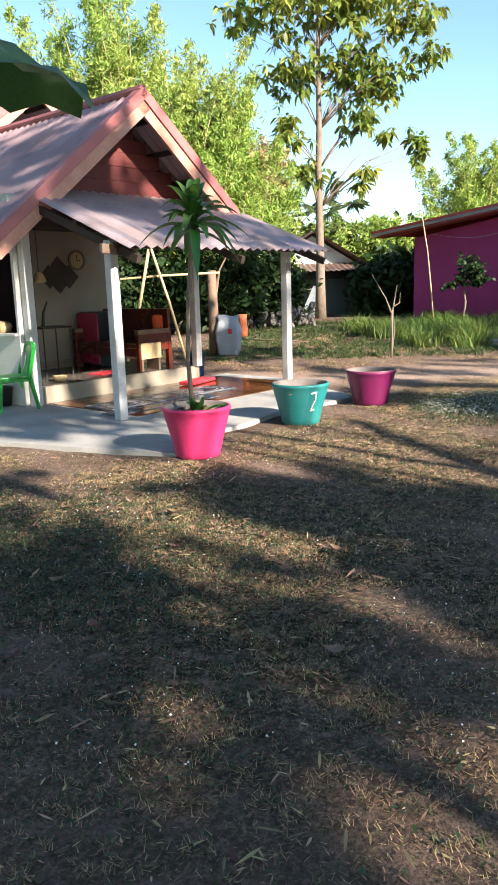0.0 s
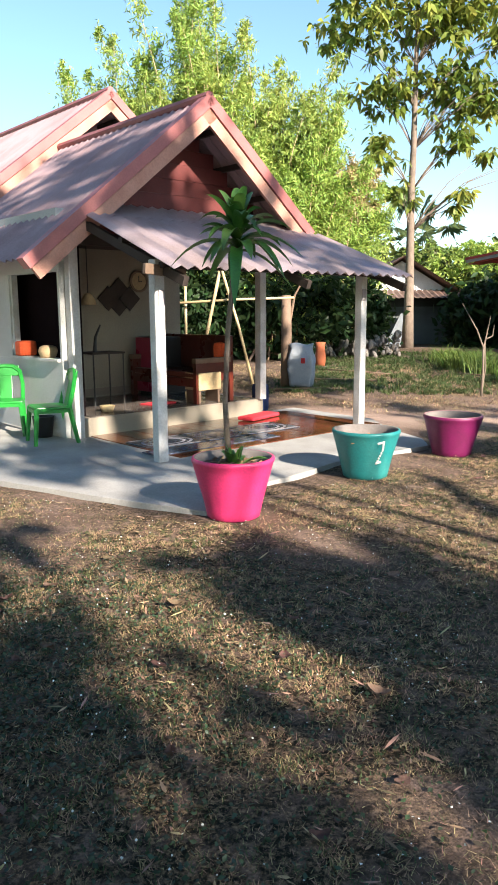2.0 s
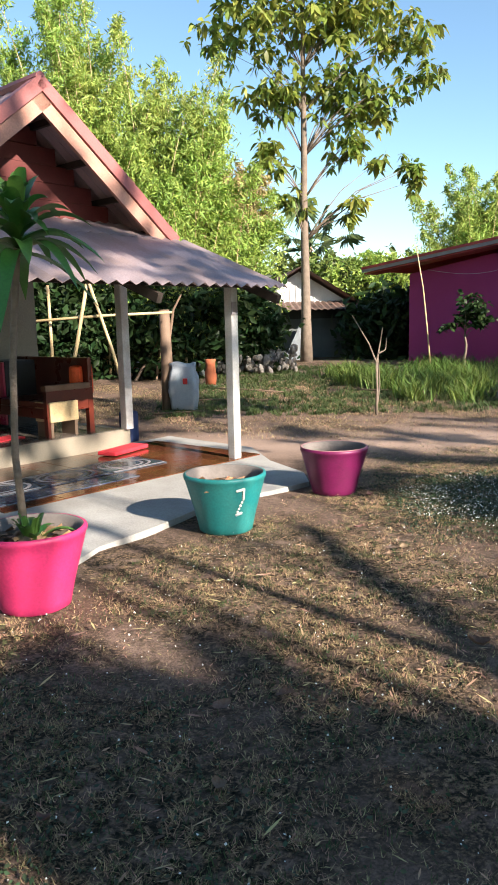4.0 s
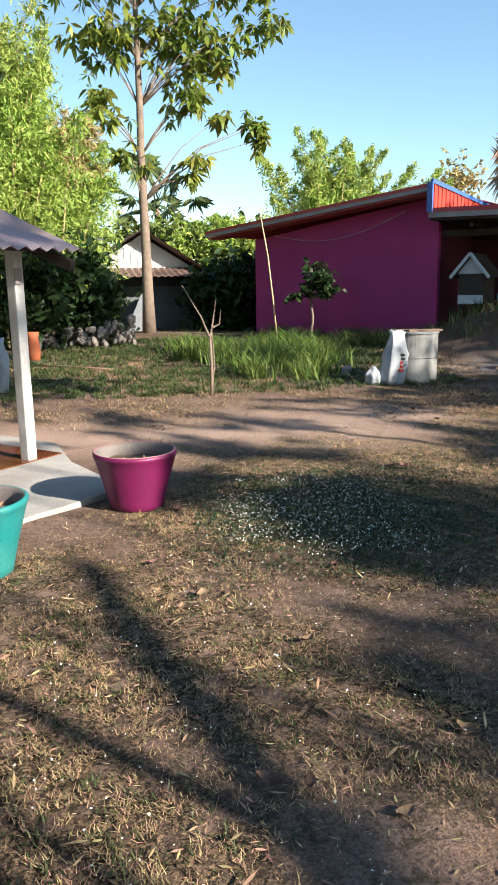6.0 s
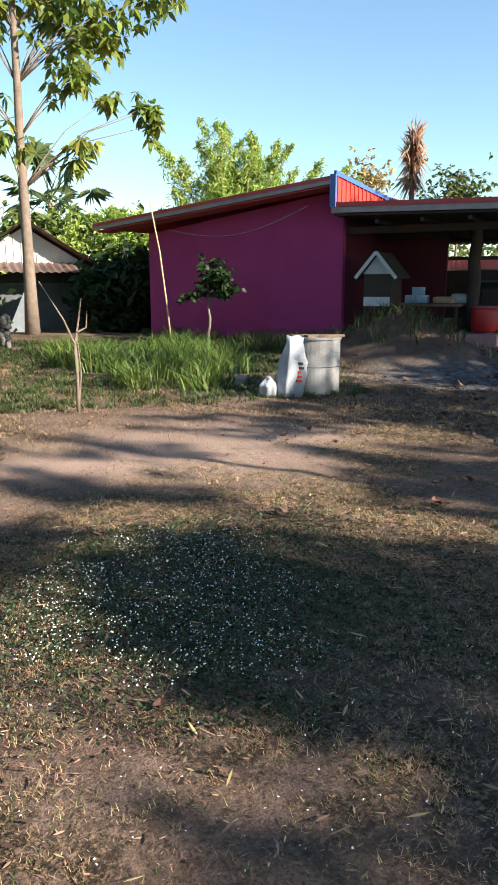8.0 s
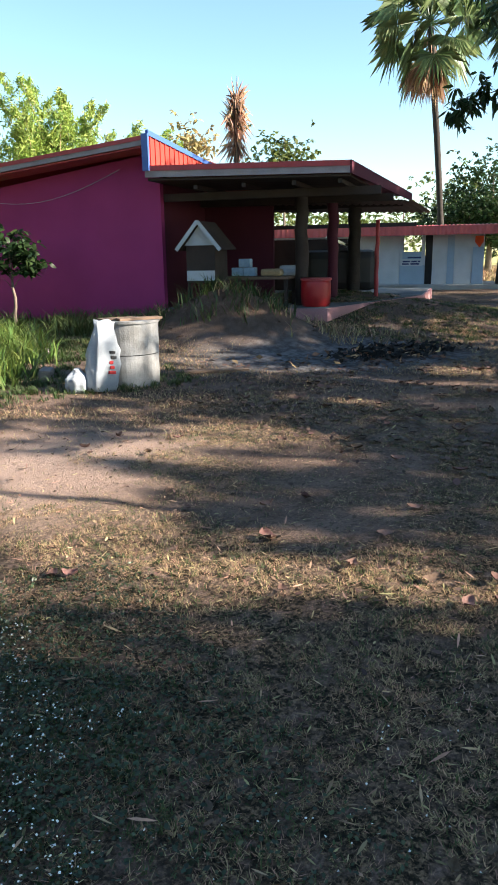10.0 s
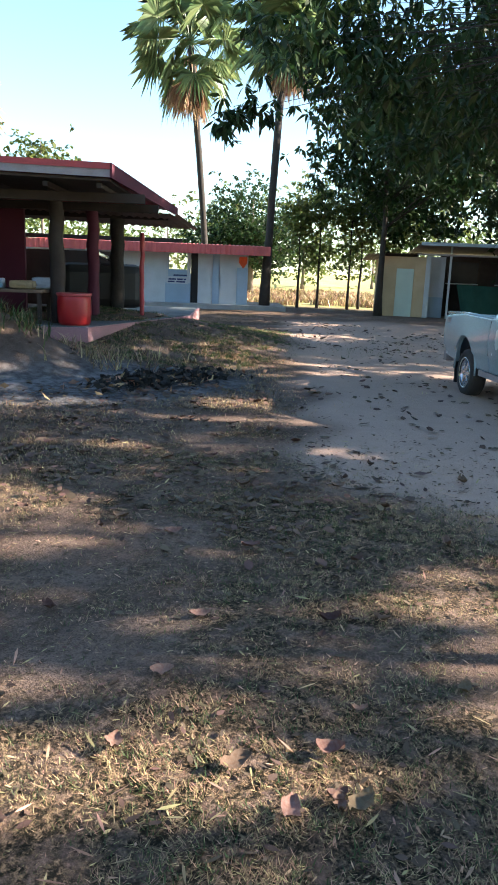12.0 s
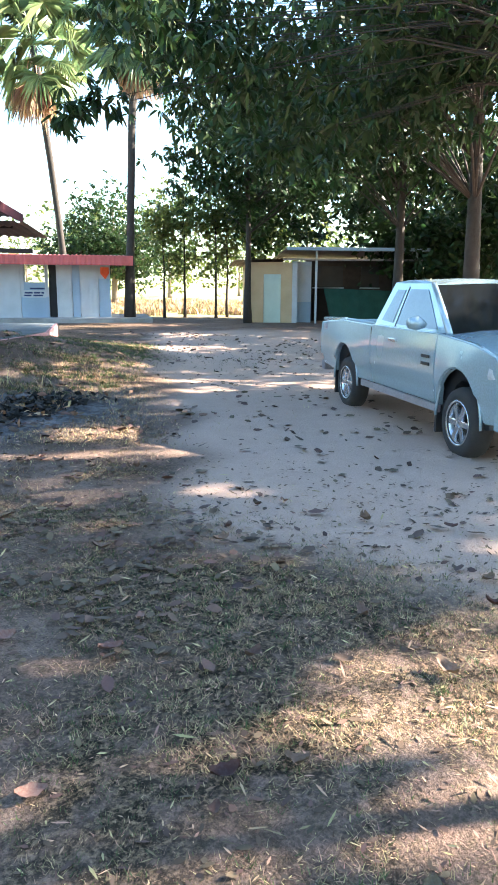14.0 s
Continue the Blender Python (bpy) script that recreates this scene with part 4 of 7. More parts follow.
part("porch_roof_edge", B(-0.55, 5.2, -0.3, -0.24, 2.52, 2.60), "fascia_grey", shed)
for x in (0.84, 5.0):
    part("porch_post", B(x - 0.04, x + 0.04, -0.2, -0.12, 0, 2.9), "panel_white", shed)
netting = solo("shade_net", corrugated((1.5, -0.16, 0.05), (5.0, -0.16, 0.05), (1.15, -0.16, 1.42), (5.0, -0.16, 1.30), wave=0.55, depth=0.015, sub=6), "net", "dark green shade net hung across the shed porch", "net", SHED)

# ---- the old hut behind the yard tree ----
HUT = pose(2.1, 26.5, 0.2, 0, 0, 6)
hut = thing("hut", "old block hut with a rusty gabled tin roof", "hut", HUT)
part("block_wall", B(-0.6, 2.5, 0.0, 0.15, -0.3, 1.45), "block", hut, "grey unplastered block wall")
part("block_wall", B(-2.2, -0.6, 0.4, 0.55, -0.3, 1.3), "block", hut)
part("block_wall", B(2.35, 2.5, 0.15, 4.0, -0.3, 1.45), "block", hut)
# solid black strip stands in for the shade inside the hut
part("dark_opening", B(-0.6, 2.5, 0.5, 0.55, 1.45, 1.95), "black", hut)
part("gable_sheet", slabwall([(-1.4, 1.95), (1.9, 1.95), (0.25, 2.95)], 0.3, 0.33), "pale_sheet", hut, "pale vertical zinc gable sheets")
for k in range(16):
    x = -1.25 + k * 0.2
    h = 2.90 - abs(x - 0.25) * 0.61
    if h > 2.0:
        part("sheet_rib", B(x - 0.015, x + 0.015, 0.275, 0.30, 1.95, h), "pale_sheet", hut)
for sx in (-1, 1):
    c = ((0.25 + sx * 2.2, -0.3, 1.72), (0.25 + sx * 2.2, 5.0, 1.72), (0.25, -0.3, 3.08), (0.25, 5.0, 3.08))
    part("roof", corrugated(*(c if sx > 0 else (c[1], c[0], c[3], c[2])), wave=0.2), "rust", hut)
part("porch_roof", corrugated((-1.2, 0.3, 2.0), (2.9, 0.3, 2.0), (-1.2, -0.9, 1.72), (2.9, -0.9, 1.72), wave=0.2), "rust", hut)
for x in (-0.9, 2.6):
    part("porch_post", B(x - 0.04, x + 0.04, -0.85, -0.77, -0.3, 1.72), "dark_wood", hut)


# ---- trees and plants ----
def leafy_tree(name, label, x, y, height, trunk_r, crown, leaf, size, count, bark="bark", seed=1, lean=(0, 0), limbs=9, fork=0.35, flat=0.2, clump=0.55, long=1.8, category="tree", droop=0.35, group="", base_z=None, each=7):
    """A tapered trunk with limbs and a crown of leaf clumps at the limb ends. crown: list of (dx, dy, z, rx, ry, rz)."""
    rng = np.random.default_rng(seed)
    z0 = gz(x, y) - 0.05 if base_z is None else base_z
    t = thing(name, label, category, pose(x, y, z0), group)
    top = Vector((lean[0], lean[1], height * 0.92))
    bm = bmesh.new()
    pts, rad = [], []
    for i in range(11):
        f = i / 10
        pts.append((top.x * f * f + 0.05 * noise.noise((f * 4, seed, 0)), top.y * f * f + 0.05 * noise.noise((f * 4, seed, 3)), top.z * f))
        rad.append(trunk_r * (1.25 - 0.3 * min(1, f * 8)) * (1 - 0.8 * f))
    tube(bm, pts, rad, n=9)
    part("trunk", bm, bark, t, smooth=True)
    tips = []
    bm = bmesh.new()
    tot = sum(c[3] * c[4] * c[5] for c in crown)
    for cx, cy, cz, rx, ry, rz in crown:
        share = max(2, round(limbs * rx * ry * rz / tot))
        for k in range(share):
            d = rng.normal(size=3)
            d /= np.linalg.norm(d)
            r = 0.45 + 0.5 * rng.random()
            tip = Vector((cx + d[0] * rx * r, cy + d[1] * ry * r, cz + d[2] * rz * r))
            f = min(0.95, max(fork, (tip.z - 0.6 * math.hypot(tip.x, tip.y)) / top.z))
            s = Vector(pts[int(f * 10)])
            mid = s.lerp(tip, 0.5) + Vector((0, 0, 0.10 * (tip - s).length))
            r0 = trunk_r * (0.20 * (1 - f) + 0.045)
            tube(bm, [s, s.lerp(mid, 0.5) + Vector((0, 0, 0.04)), mid, tip], [r0, r0 * 0.7, r0 * 0.45, r0 * 0.12], n=6)
            tips.append((tip, min(rx, ry, rz)))
    part("branchwork", bm, bark, t, smooth=True)
    whorls = []
    per = max(1, count // (len(tips) * each))
    for tip, r in tips:
        sub = rng.normal(size=(per, 3)) * r * clump * np.array([1, 1, 0.8])
        whorls.append(np.array(tip) + sub)
    v, f = rosettes(rng, np.concatenate(whorls), each, size, long, droop)
    raw("crown", v, f, leaf, t)
    return t


def foliage_bank(name, label, boxes, leaf, size, count, seed, stems=0, category="thicket", long=2.2, droop=0.0, stem_mat="bamboo"):
    """A thicket: many drooping sprays of leaves over arching stems. boxes: (x, y, z, rx, ry, rz)."""
    rng = np.random.default_rng(seed)
    x0, y0 = boxes[0][0], boxes[0][1]
    t = thing(name, label, category, pose(x0, y0, gz(x0, y0)))
    zb = gz(x0, y0)
    vol = np.array([b[3] * b[4] * b[5] for b in boxes]) ** 0.8
    cs = []
    bm = bmesh.new()
    for b, share in zip(boxes, vol / vol.sum()):
        n = int(count * share)
        k = max(6, n // 34)
        d = rng.normal(size=(k, 3))
        d /= np.linalg.norm(d, axis=1)[:, None]
        c = np.array(b[:3]) + d * np.array(b[3:6]) * (0.35 + 0.65 * rng.random((k, 1)) ** 0.5)
        pick = rng.integers(0, k, n)
        tail = rng.random(n)
        way = rng.normal(size=(k, 3)) * np.array([1, 1, 0.5])
        pos = c[pick] + way[pick] * (tail[:, None] - 0.3) * size * 5.5 + rng.normal(size=(n, 3)) * size * (0.5 + 1.6 * tail[:, None])
        cs.append(pos)
        for j in range(int(stems * share)):
            p = c[rng.integers(0, k)]
            foot = Vector((b[0] - x0 + rng.normal() * b[3] * 0.4, b[1] - y0 + rng.normal() * b[4] * 0.4, 0))
            tipv = Vector((p[0] - x0, p[1] - y0, p[2] - zb))
            tube(bm, [foot, foot.lerp(tipv, 0.5) + Vector((0, 0, 0.15 * tipv.z)), tipv], [0.04, 0.03, 0.01], n=5)
    if stems:
        tagged(part("stems", bm, stem_mat, t), kind="stuff")
    else:
        bm.free()
    pos = np.concatenate(cs) - np.array([x0, y0, zb])
    pos[:, 2] = np.maximum(pos[:, 2], 0.05)
    v, f = cards(rng, pos, size, flat=0.15, long=long, droop=droop)
    tagged(raw("foliage", v, f, leaf, t), kind="stuff")
    return t


# the tall broad-leaved tree beside the hut
leafy_tree("yard_tree", "tall slim tree with large yellow-green leaves", 2.35, 24.3, 12.6, 0.16,
           [(0, 0, 11.6, 1.4, 1.3, 1.2), (-1.4, 0, 10.4, 1.0, 1.0, 0.9), (1.6, 0, 10.3, 1.1, 1.0, 0.9), (-1.7, 0, 9.0, 0.9, 0.9, 0.7), (0.5, 0, 9.2, 1.1, 1.0, 0.9), (2.6, 0, 8.9, 0.9, 0.8, 0.6), (3.4, 0, 7.8, 0.55, 0.5, 0.45), (2.2, 0, 7.3, 0.7, 0.6, 0.5),
            (-0.9, 0, 7.5, 0.9, 0.9, 0.7), (0.9, 0, 7.4, 1.0, 1.0, 0.8), (1.3, 0, 6.1, 0.7, 0.7, 0.5), (-1.0, 0, 5.7, 0.8, 0.8, 0.45), (2.3, 0, 5.5, 0.7, 0.6, 0.35), (3.2, 0, 5.3, 0.5, 0.45, 0.25), (1.4, 0, 4.4, 0.8, 0.6, 0.3), (-0.5, 0, 4.8, 0.6, 0.5, 0.4)],
           "teak_leaf", 0.11, 10500, seed=3, limbs=120, fork=0.3, clump=0.5, long=2.3, droop=0.75, each=8)


def bamboo_grove(name, label, culms, seed, leaf="bamboo_leaf", size=0.030, per=1900, spread=1.3):
    """Arching culms whose upper parts carry hanging sprays of narrow leaves. culms: rows (x, y, height, count)."""
    rng = np.random.default_rng(seed)
    x0, y0 = culms[0][0], culms[0][1]
    zb = gz(x0, y0)
    t = thing(name, label, "thicket", pose(x0, y0, zb))
    bm = bmesh.new()
    cs = []
    for cx, cy, h, count in culms:
        for k in range(count):
            foot = np.array([cx - x0 + rng.normal() * 0.45, cy - y0 + rng.normal() * 0.5, 0.0])
            az = rng.random() * 6.283
            reach = spread * (0.25 + 0.75 * rng.random())
            hh = h * (0.62 + 0.38 * rng.random())
            way = np.array([math.cos(az) * reach, math.sin(az) * reach, 0.0])
            f = np.linspace(0, 1, 9)[:, None]
            pts = foot + way * f ** 2.2 + np.array([0, 0, hh]) * (f - 0.10 * f ** 4)
            tube(bm, [tuple(p) for p in pts], [0.035 * (1 - 0.85 * i / 8) for i in range(9)], n=5)
            n = per
            u = 0.10 + 0.92 * rng.random(n) ** 0.75
            q = foot + way * u[:, None] ** 2.2 + np.array([0, 0, hh]) * (u - 0.10 * u ** 4)[:, None]
            node = np.floor(u * 26)
            a2 = node * 2.39 + rng.normal(size=n) * 0.55
            out = (0.15 + 0.85 * rng.random(n)) * 0.85 * np.sin(np.pi * np.clip(u * 0.9 + 0.08, 0, 1)) ** 0.8
            q = q + np.stack((np.cos(a2) * out, np.sin(a2) * out, 0.15 * out - 0.45 * out ** 2 + 0.05 * rng.normal(size=n)), -1) + rng.normal(size=(n, 3)) * 0.05
            cs.append(q)
    tagged(part("stems", bm, "bamboo", t, smooth=True), kind="stuff")
    pos = np.concatenate(cs)
    pos = pos[pos[:, 2] > 0.3]
    v, f = cards(rng, pos, size, flat=0.1, long=4.6, droop=0.6)
    tagged(raw("foliage", v, f, leaf, t), kind="stuff")
    return t


# the bamboo and bushes behind the small house
bamboo_grove("bamboo_thicket", "tall sunlit bamboo thicket behind the house",
             [(-3.2, 21.6, 10.2, 26), (-4.7, 21.8, 9.4, 22), (-6.2, 22.0, 8.8, 18), (-1.9, 21.8, 9.2, 26), (-0.7, 22.0, 7.8, 22), (0.3, 22.8, 6.2, 14), (-7.8, 22.0, 7.2, 10), (-3.2, 22.6, 11.0, 6), (-2.2, 20.8, 6.6, 12), (-0.9, 20.9, 5.4, 10)], 11, size=0.034, per=1500)
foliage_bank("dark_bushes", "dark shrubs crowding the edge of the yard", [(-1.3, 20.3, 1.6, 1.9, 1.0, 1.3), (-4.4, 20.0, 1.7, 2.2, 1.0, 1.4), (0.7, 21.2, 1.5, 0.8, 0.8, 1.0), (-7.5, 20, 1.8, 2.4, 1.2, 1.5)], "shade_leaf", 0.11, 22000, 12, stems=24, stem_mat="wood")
foliage_bank("dry_canes", "dry straw-coloured canes among the bamboo", [(0.4, 22.8, 4.6, 1.1, 0.9, 1.2), (-0.6, 22.0, 4.4, 1.2, 0.8, 1.0)], "dry_leaf", 0.040, 12000, 13, stems=26, long=4.0, droop=0.5)
foliage_bank("sunlit_bushes", "sunlit bushes behind the hut", [(5.2, 30.5, 2.4, 2.2, 1.4, 1.7), (3.6, 33, 2.6, 3.0, 2, 1.6), (8.2, 33, 2.6, 2.4, 2, 1.7)], "bamboo_leaf", 0.06, 26000, 14, long=3.2, droop=0.4)
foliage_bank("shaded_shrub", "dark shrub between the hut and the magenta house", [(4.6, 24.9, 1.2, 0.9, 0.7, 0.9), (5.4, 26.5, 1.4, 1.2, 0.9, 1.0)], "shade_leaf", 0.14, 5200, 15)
# trees over the magenta house roof
bamboo_grove("bamboo_clump", "feathery sunlit bamboo crown behind the magenta house", [(10.7, 34.3, 8.5, 14), (9.4, 34.3, 7.3, 11), (12.0, 34.5, 7.7, 11), (10.1, 34.6, 9.0, 4), (13.2, 34.6, 7.0, 6)], 21, size=0.05, per=1000, spread=2.4)
leafy_tree("thin_tree", "thin pale tree far behind the barn", 19.1, 41.4, 8.2, 0.10, [(0, 0, 6.6, 1.2, 0.9, 1.2)], "dry_leaf", 0.14, 1300, seed=22, limbs=18)
leafy_tree("thin_tree", "sparse grey-green tree far behind the barn", 23.4, 39.1, 7.8, 0.10, [(0, 0, 6.4, 1.4, 1.2, 0.9), (0.6, 0, 5.4, 1.3, 1.2, 0.6)], "far_leaf", 0.13, 1900, seed=23, limbs=26)


def fan_palm(name, label, x, y, height, r, seed, lean=0.0, crown_r=2.2, blade=0.95, dead=9, fronds=30, bark="bark"):
    rng = np.random.default_rng(seed)
    z0 = gz(x, y) - 0.05
    t = thing(name, label, "palm tree", pose(x, y, z0))
    pts = [(lean * (i / 10) ** 1.3, 0.06 * noise.noise((i * 0.5, seed, 1)), height * i / 10) for i in range(11)]
    part("trunk", T(pts, [r * (1.3 - 0.5 * min(1, i / 3)) for i in range(11)], n=9), bark, t, smooth=True)
    top = Vector(pts[-1])

    def fans(n, el0, el1, stalk, spread, material, pname, rad):
        bm_s = bmesh.new()
        V, F = [], []
        for k in range(n):
            az = 2 * math.pi * (k * 0.618 + 0.1 * rng.random())
            el = radians(el0 + (el1 - el0) * (k + 0.5) / n + rng.normal() * 6)
            d = Vector((math.cos(az) * math.cos(el), math.sin(az) * math.cos(el), math.sin(el)))
            a = top + Vector((0, 0, 0.3 * rng.random()))
            hub = a + d * stalk * (0.85 + 0.3 * rng.random()) - Vector((0, 0, 0.12))
            tube(bm_s, [a, a.lerp(hub, 0.5) + Vector((0, 0, 0.08)), hub], [0.035, 0.022, 0.014], n=4)
            side = d.cross(Vector((0, 0, 1))).normalized()
            side = (Matrix.Rotation(radians(float(rng.normal()) * 38), 3, d) @ side).normalized()
            nrm = side.cross(d)
            blades = 26
            for j in range(blades):
                th = radians(-spread / 2 + spread * j / (blades - 1))
                w = (d * math.cos(th) + side * math.sin(th)).normalized()
                ln = rad * (0.8 + 0.3 * rng.random())
                c = nrm.cross(w).normalized() * 0.048
                base = len(V)
                midp = hub + w * ln * 0.55
                tip = hub + w * ln - Vector((0, 0, (0.22 + 0.25 * rng.random()) * ln))
                V += [hub, midp + c, tip, midp - c]
                F += [(base, base + 1, base + 2), (base, base + 2, base + 3)]
        tagged(part(pname + "_stalks", bm_s, "dead_frond" if material == "dead_frond" else "palm_leaf", t), kind="stuff")
        tagged(raw(pname, np.array(V), np.array(F), material, t), kind="stuff")

    fans(fronds, -58, 80, crown_r * 0.58, 250, "palm_leaf", "fronds", blade)
    fans(dead, -89, -68, crown_r * 0.42, 80, "dead_frond", "dead_skirt", blade * 1.05)
    return t


fan_palm("sugar_palm", "tall sugar palm with a skirt of dead fronds", 31.6, 36.4, 12.2, 0.20, 31, lean=-1.5, crown_r=3.5, blade=1.45, bark="bark_dark")
fan_palm("sugar_palm", "dark-trunked sugar palm beside the room row", 27.1, 28.2, 10.8, 0.19, 32, lean=0.7, crown_r=2.3, blade=1.1, bark="bark_dark")


def dry_palm(x, y, height):
    t = thing("dead_palm", "dead brown palm top standing behind the barn", "palm tree", pose(x, y, gz(x, y) - 0.05))
    rng = np.random.default_rng(5)
    part("trunk", T([(0, 0, 0), (0.05, 0, height)], [0.16, 0.12], n=8), "bark", t)
    V, F = [], []
    for k in range(420):
        a = Vector((0.05, 0, height - 1.7 + 2.0 * rng.random()))
        az = rng.random() * 6.283
        up = 1.9 if rng.random() < 0.55 else -1.4
        d = Vector((math.cos(az), math.sin(az), up + 0.5 * rng.normal())).normalized()
        ln = 0.55 + 0.8 * rng.random()
        s = d.orthogonal().normalized() * 0.07
        b = len(V)
        V += [a, a + d * ln * 0.5 + s, a + d * ln - Vector((0, 0, 0.15)), a + d * ln * 0.5 - s]
        F += [(b, b + 1, b + 2), (b, b + 2, b + 3)]
    raw("fronds", np.array(V), np.array(F), "dead_frond", t)


dry_palm(19.9, 37.6, 8.1)
# coconut-like fronds behind the yard tree
fan_palm("young_palm", "young pale palm behind the hut", 3.4, 36.0, 4.4, 0.12, 33, crown_r=2.6, blade=0.9, dead=4, fronds=18)

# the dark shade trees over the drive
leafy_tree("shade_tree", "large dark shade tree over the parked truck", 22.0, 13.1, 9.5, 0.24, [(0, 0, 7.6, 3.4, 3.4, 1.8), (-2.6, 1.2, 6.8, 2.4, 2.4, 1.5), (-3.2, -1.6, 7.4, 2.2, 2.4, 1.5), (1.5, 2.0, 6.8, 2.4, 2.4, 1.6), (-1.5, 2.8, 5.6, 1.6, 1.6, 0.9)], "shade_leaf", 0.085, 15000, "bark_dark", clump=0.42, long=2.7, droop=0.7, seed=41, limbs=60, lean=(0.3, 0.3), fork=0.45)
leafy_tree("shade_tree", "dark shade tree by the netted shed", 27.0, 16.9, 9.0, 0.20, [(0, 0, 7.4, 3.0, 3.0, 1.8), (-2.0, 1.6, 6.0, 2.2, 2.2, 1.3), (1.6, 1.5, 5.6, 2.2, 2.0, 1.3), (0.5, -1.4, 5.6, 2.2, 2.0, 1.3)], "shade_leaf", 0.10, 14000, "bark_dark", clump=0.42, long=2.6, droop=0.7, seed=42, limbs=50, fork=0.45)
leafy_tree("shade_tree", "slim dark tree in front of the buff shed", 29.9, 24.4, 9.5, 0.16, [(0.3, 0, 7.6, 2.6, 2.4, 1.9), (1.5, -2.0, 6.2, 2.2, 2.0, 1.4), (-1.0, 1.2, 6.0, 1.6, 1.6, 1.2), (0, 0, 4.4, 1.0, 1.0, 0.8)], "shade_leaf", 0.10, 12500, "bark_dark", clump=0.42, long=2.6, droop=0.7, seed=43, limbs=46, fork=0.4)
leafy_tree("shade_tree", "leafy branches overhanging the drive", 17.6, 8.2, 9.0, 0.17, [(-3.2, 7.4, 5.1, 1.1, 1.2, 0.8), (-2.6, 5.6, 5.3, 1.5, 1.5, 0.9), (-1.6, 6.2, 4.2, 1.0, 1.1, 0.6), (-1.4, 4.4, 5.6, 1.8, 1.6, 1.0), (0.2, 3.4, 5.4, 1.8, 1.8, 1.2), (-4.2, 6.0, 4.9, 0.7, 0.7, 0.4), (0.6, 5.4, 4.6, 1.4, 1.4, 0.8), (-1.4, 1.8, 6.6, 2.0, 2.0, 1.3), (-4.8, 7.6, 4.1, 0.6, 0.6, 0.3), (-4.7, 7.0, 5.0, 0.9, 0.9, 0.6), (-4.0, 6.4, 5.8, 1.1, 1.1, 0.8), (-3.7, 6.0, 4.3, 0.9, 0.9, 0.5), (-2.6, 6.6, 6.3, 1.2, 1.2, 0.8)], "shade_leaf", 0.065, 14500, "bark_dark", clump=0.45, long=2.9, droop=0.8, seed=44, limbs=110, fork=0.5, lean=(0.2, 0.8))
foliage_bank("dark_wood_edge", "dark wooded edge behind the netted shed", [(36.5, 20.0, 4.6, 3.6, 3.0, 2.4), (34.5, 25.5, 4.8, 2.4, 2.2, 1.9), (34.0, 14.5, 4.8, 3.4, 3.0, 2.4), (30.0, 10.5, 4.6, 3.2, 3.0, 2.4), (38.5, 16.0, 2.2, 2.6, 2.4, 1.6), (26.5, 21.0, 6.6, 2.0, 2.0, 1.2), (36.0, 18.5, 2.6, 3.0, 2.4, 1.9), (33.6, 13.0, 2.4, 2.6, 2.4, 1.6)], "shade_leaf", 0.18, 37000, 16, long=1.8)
leafy_tree("round_tree", "round dense tree beyond the fields", 42, 43, 7.0, 0.25, [(0, 0, 4.6, 3.2, 3.0, 2.4), (-2.2, 0.5, 3.6, 2.2, 2, 1.8), (1.8, 0, 3.4, 2.2, 2, 1.7)], "shade_leaf", 0.13, 18000, seed=45, limbs=90, clump=0.38)
for k, (x, y, h) in enumerate(((31.2, 29.8, 5.6), (32.2, 29.4, 6.2), (33.0, 28.2, 5.8), (34.2, 28.4, 6.4), (34.6, 27.2, 5.6))):
    leafy_tree("sapling", "thin straight sapling at the edge of the field", x, y, h, 0.07, [(0, 0, h * 0.78, 0.9, 0.9, 1.3), (0.2, 0.1, h * 0.45, 0.6, 0.6, 0.7)], "far_leaf", 0.10, 2600, "bark_dark", seed=50 + k, limbs=22, fork=0.25, group="saplings by the field")
for k in range(16):
    a = radians(20 + k * 5.2)
    d = 78 + 16 * math.sin(k * 2.1)
    leafy_tree("distant_tree", "hazy green tree far across the fields", 4 + d * math.sin(a), 8 + d * math.cos(a), 7 + 2 * math.sin(k * 1.7), 0.2, [(0, 0, 4.6, 4.2, 3.0, 2.6), (3.0, 0, 3.2, 2.6, 2.4, 1.9)], "far_leaf", 0.22, 2400, seed=70 + k, limbs=26, group="distant tree line")
for k in range(8):
    x, y = -14 + k * 3.4, 34 + 3 * math.sin(k * 2.0)
    low = 0.55 if k >= 4 else 1.0
    leafy_tree("distant_tree", "green tree beyond the old hut", x, y, (6 + math.sin(k)) * low, 0.18, [(0, 0, 4.0 * low, 2.6 * low, 2.2 * low, 2.0 * low)], "far_leaf", 0.15, 3000, seed=90 + k, limbs=30, group="trees behind the hut")
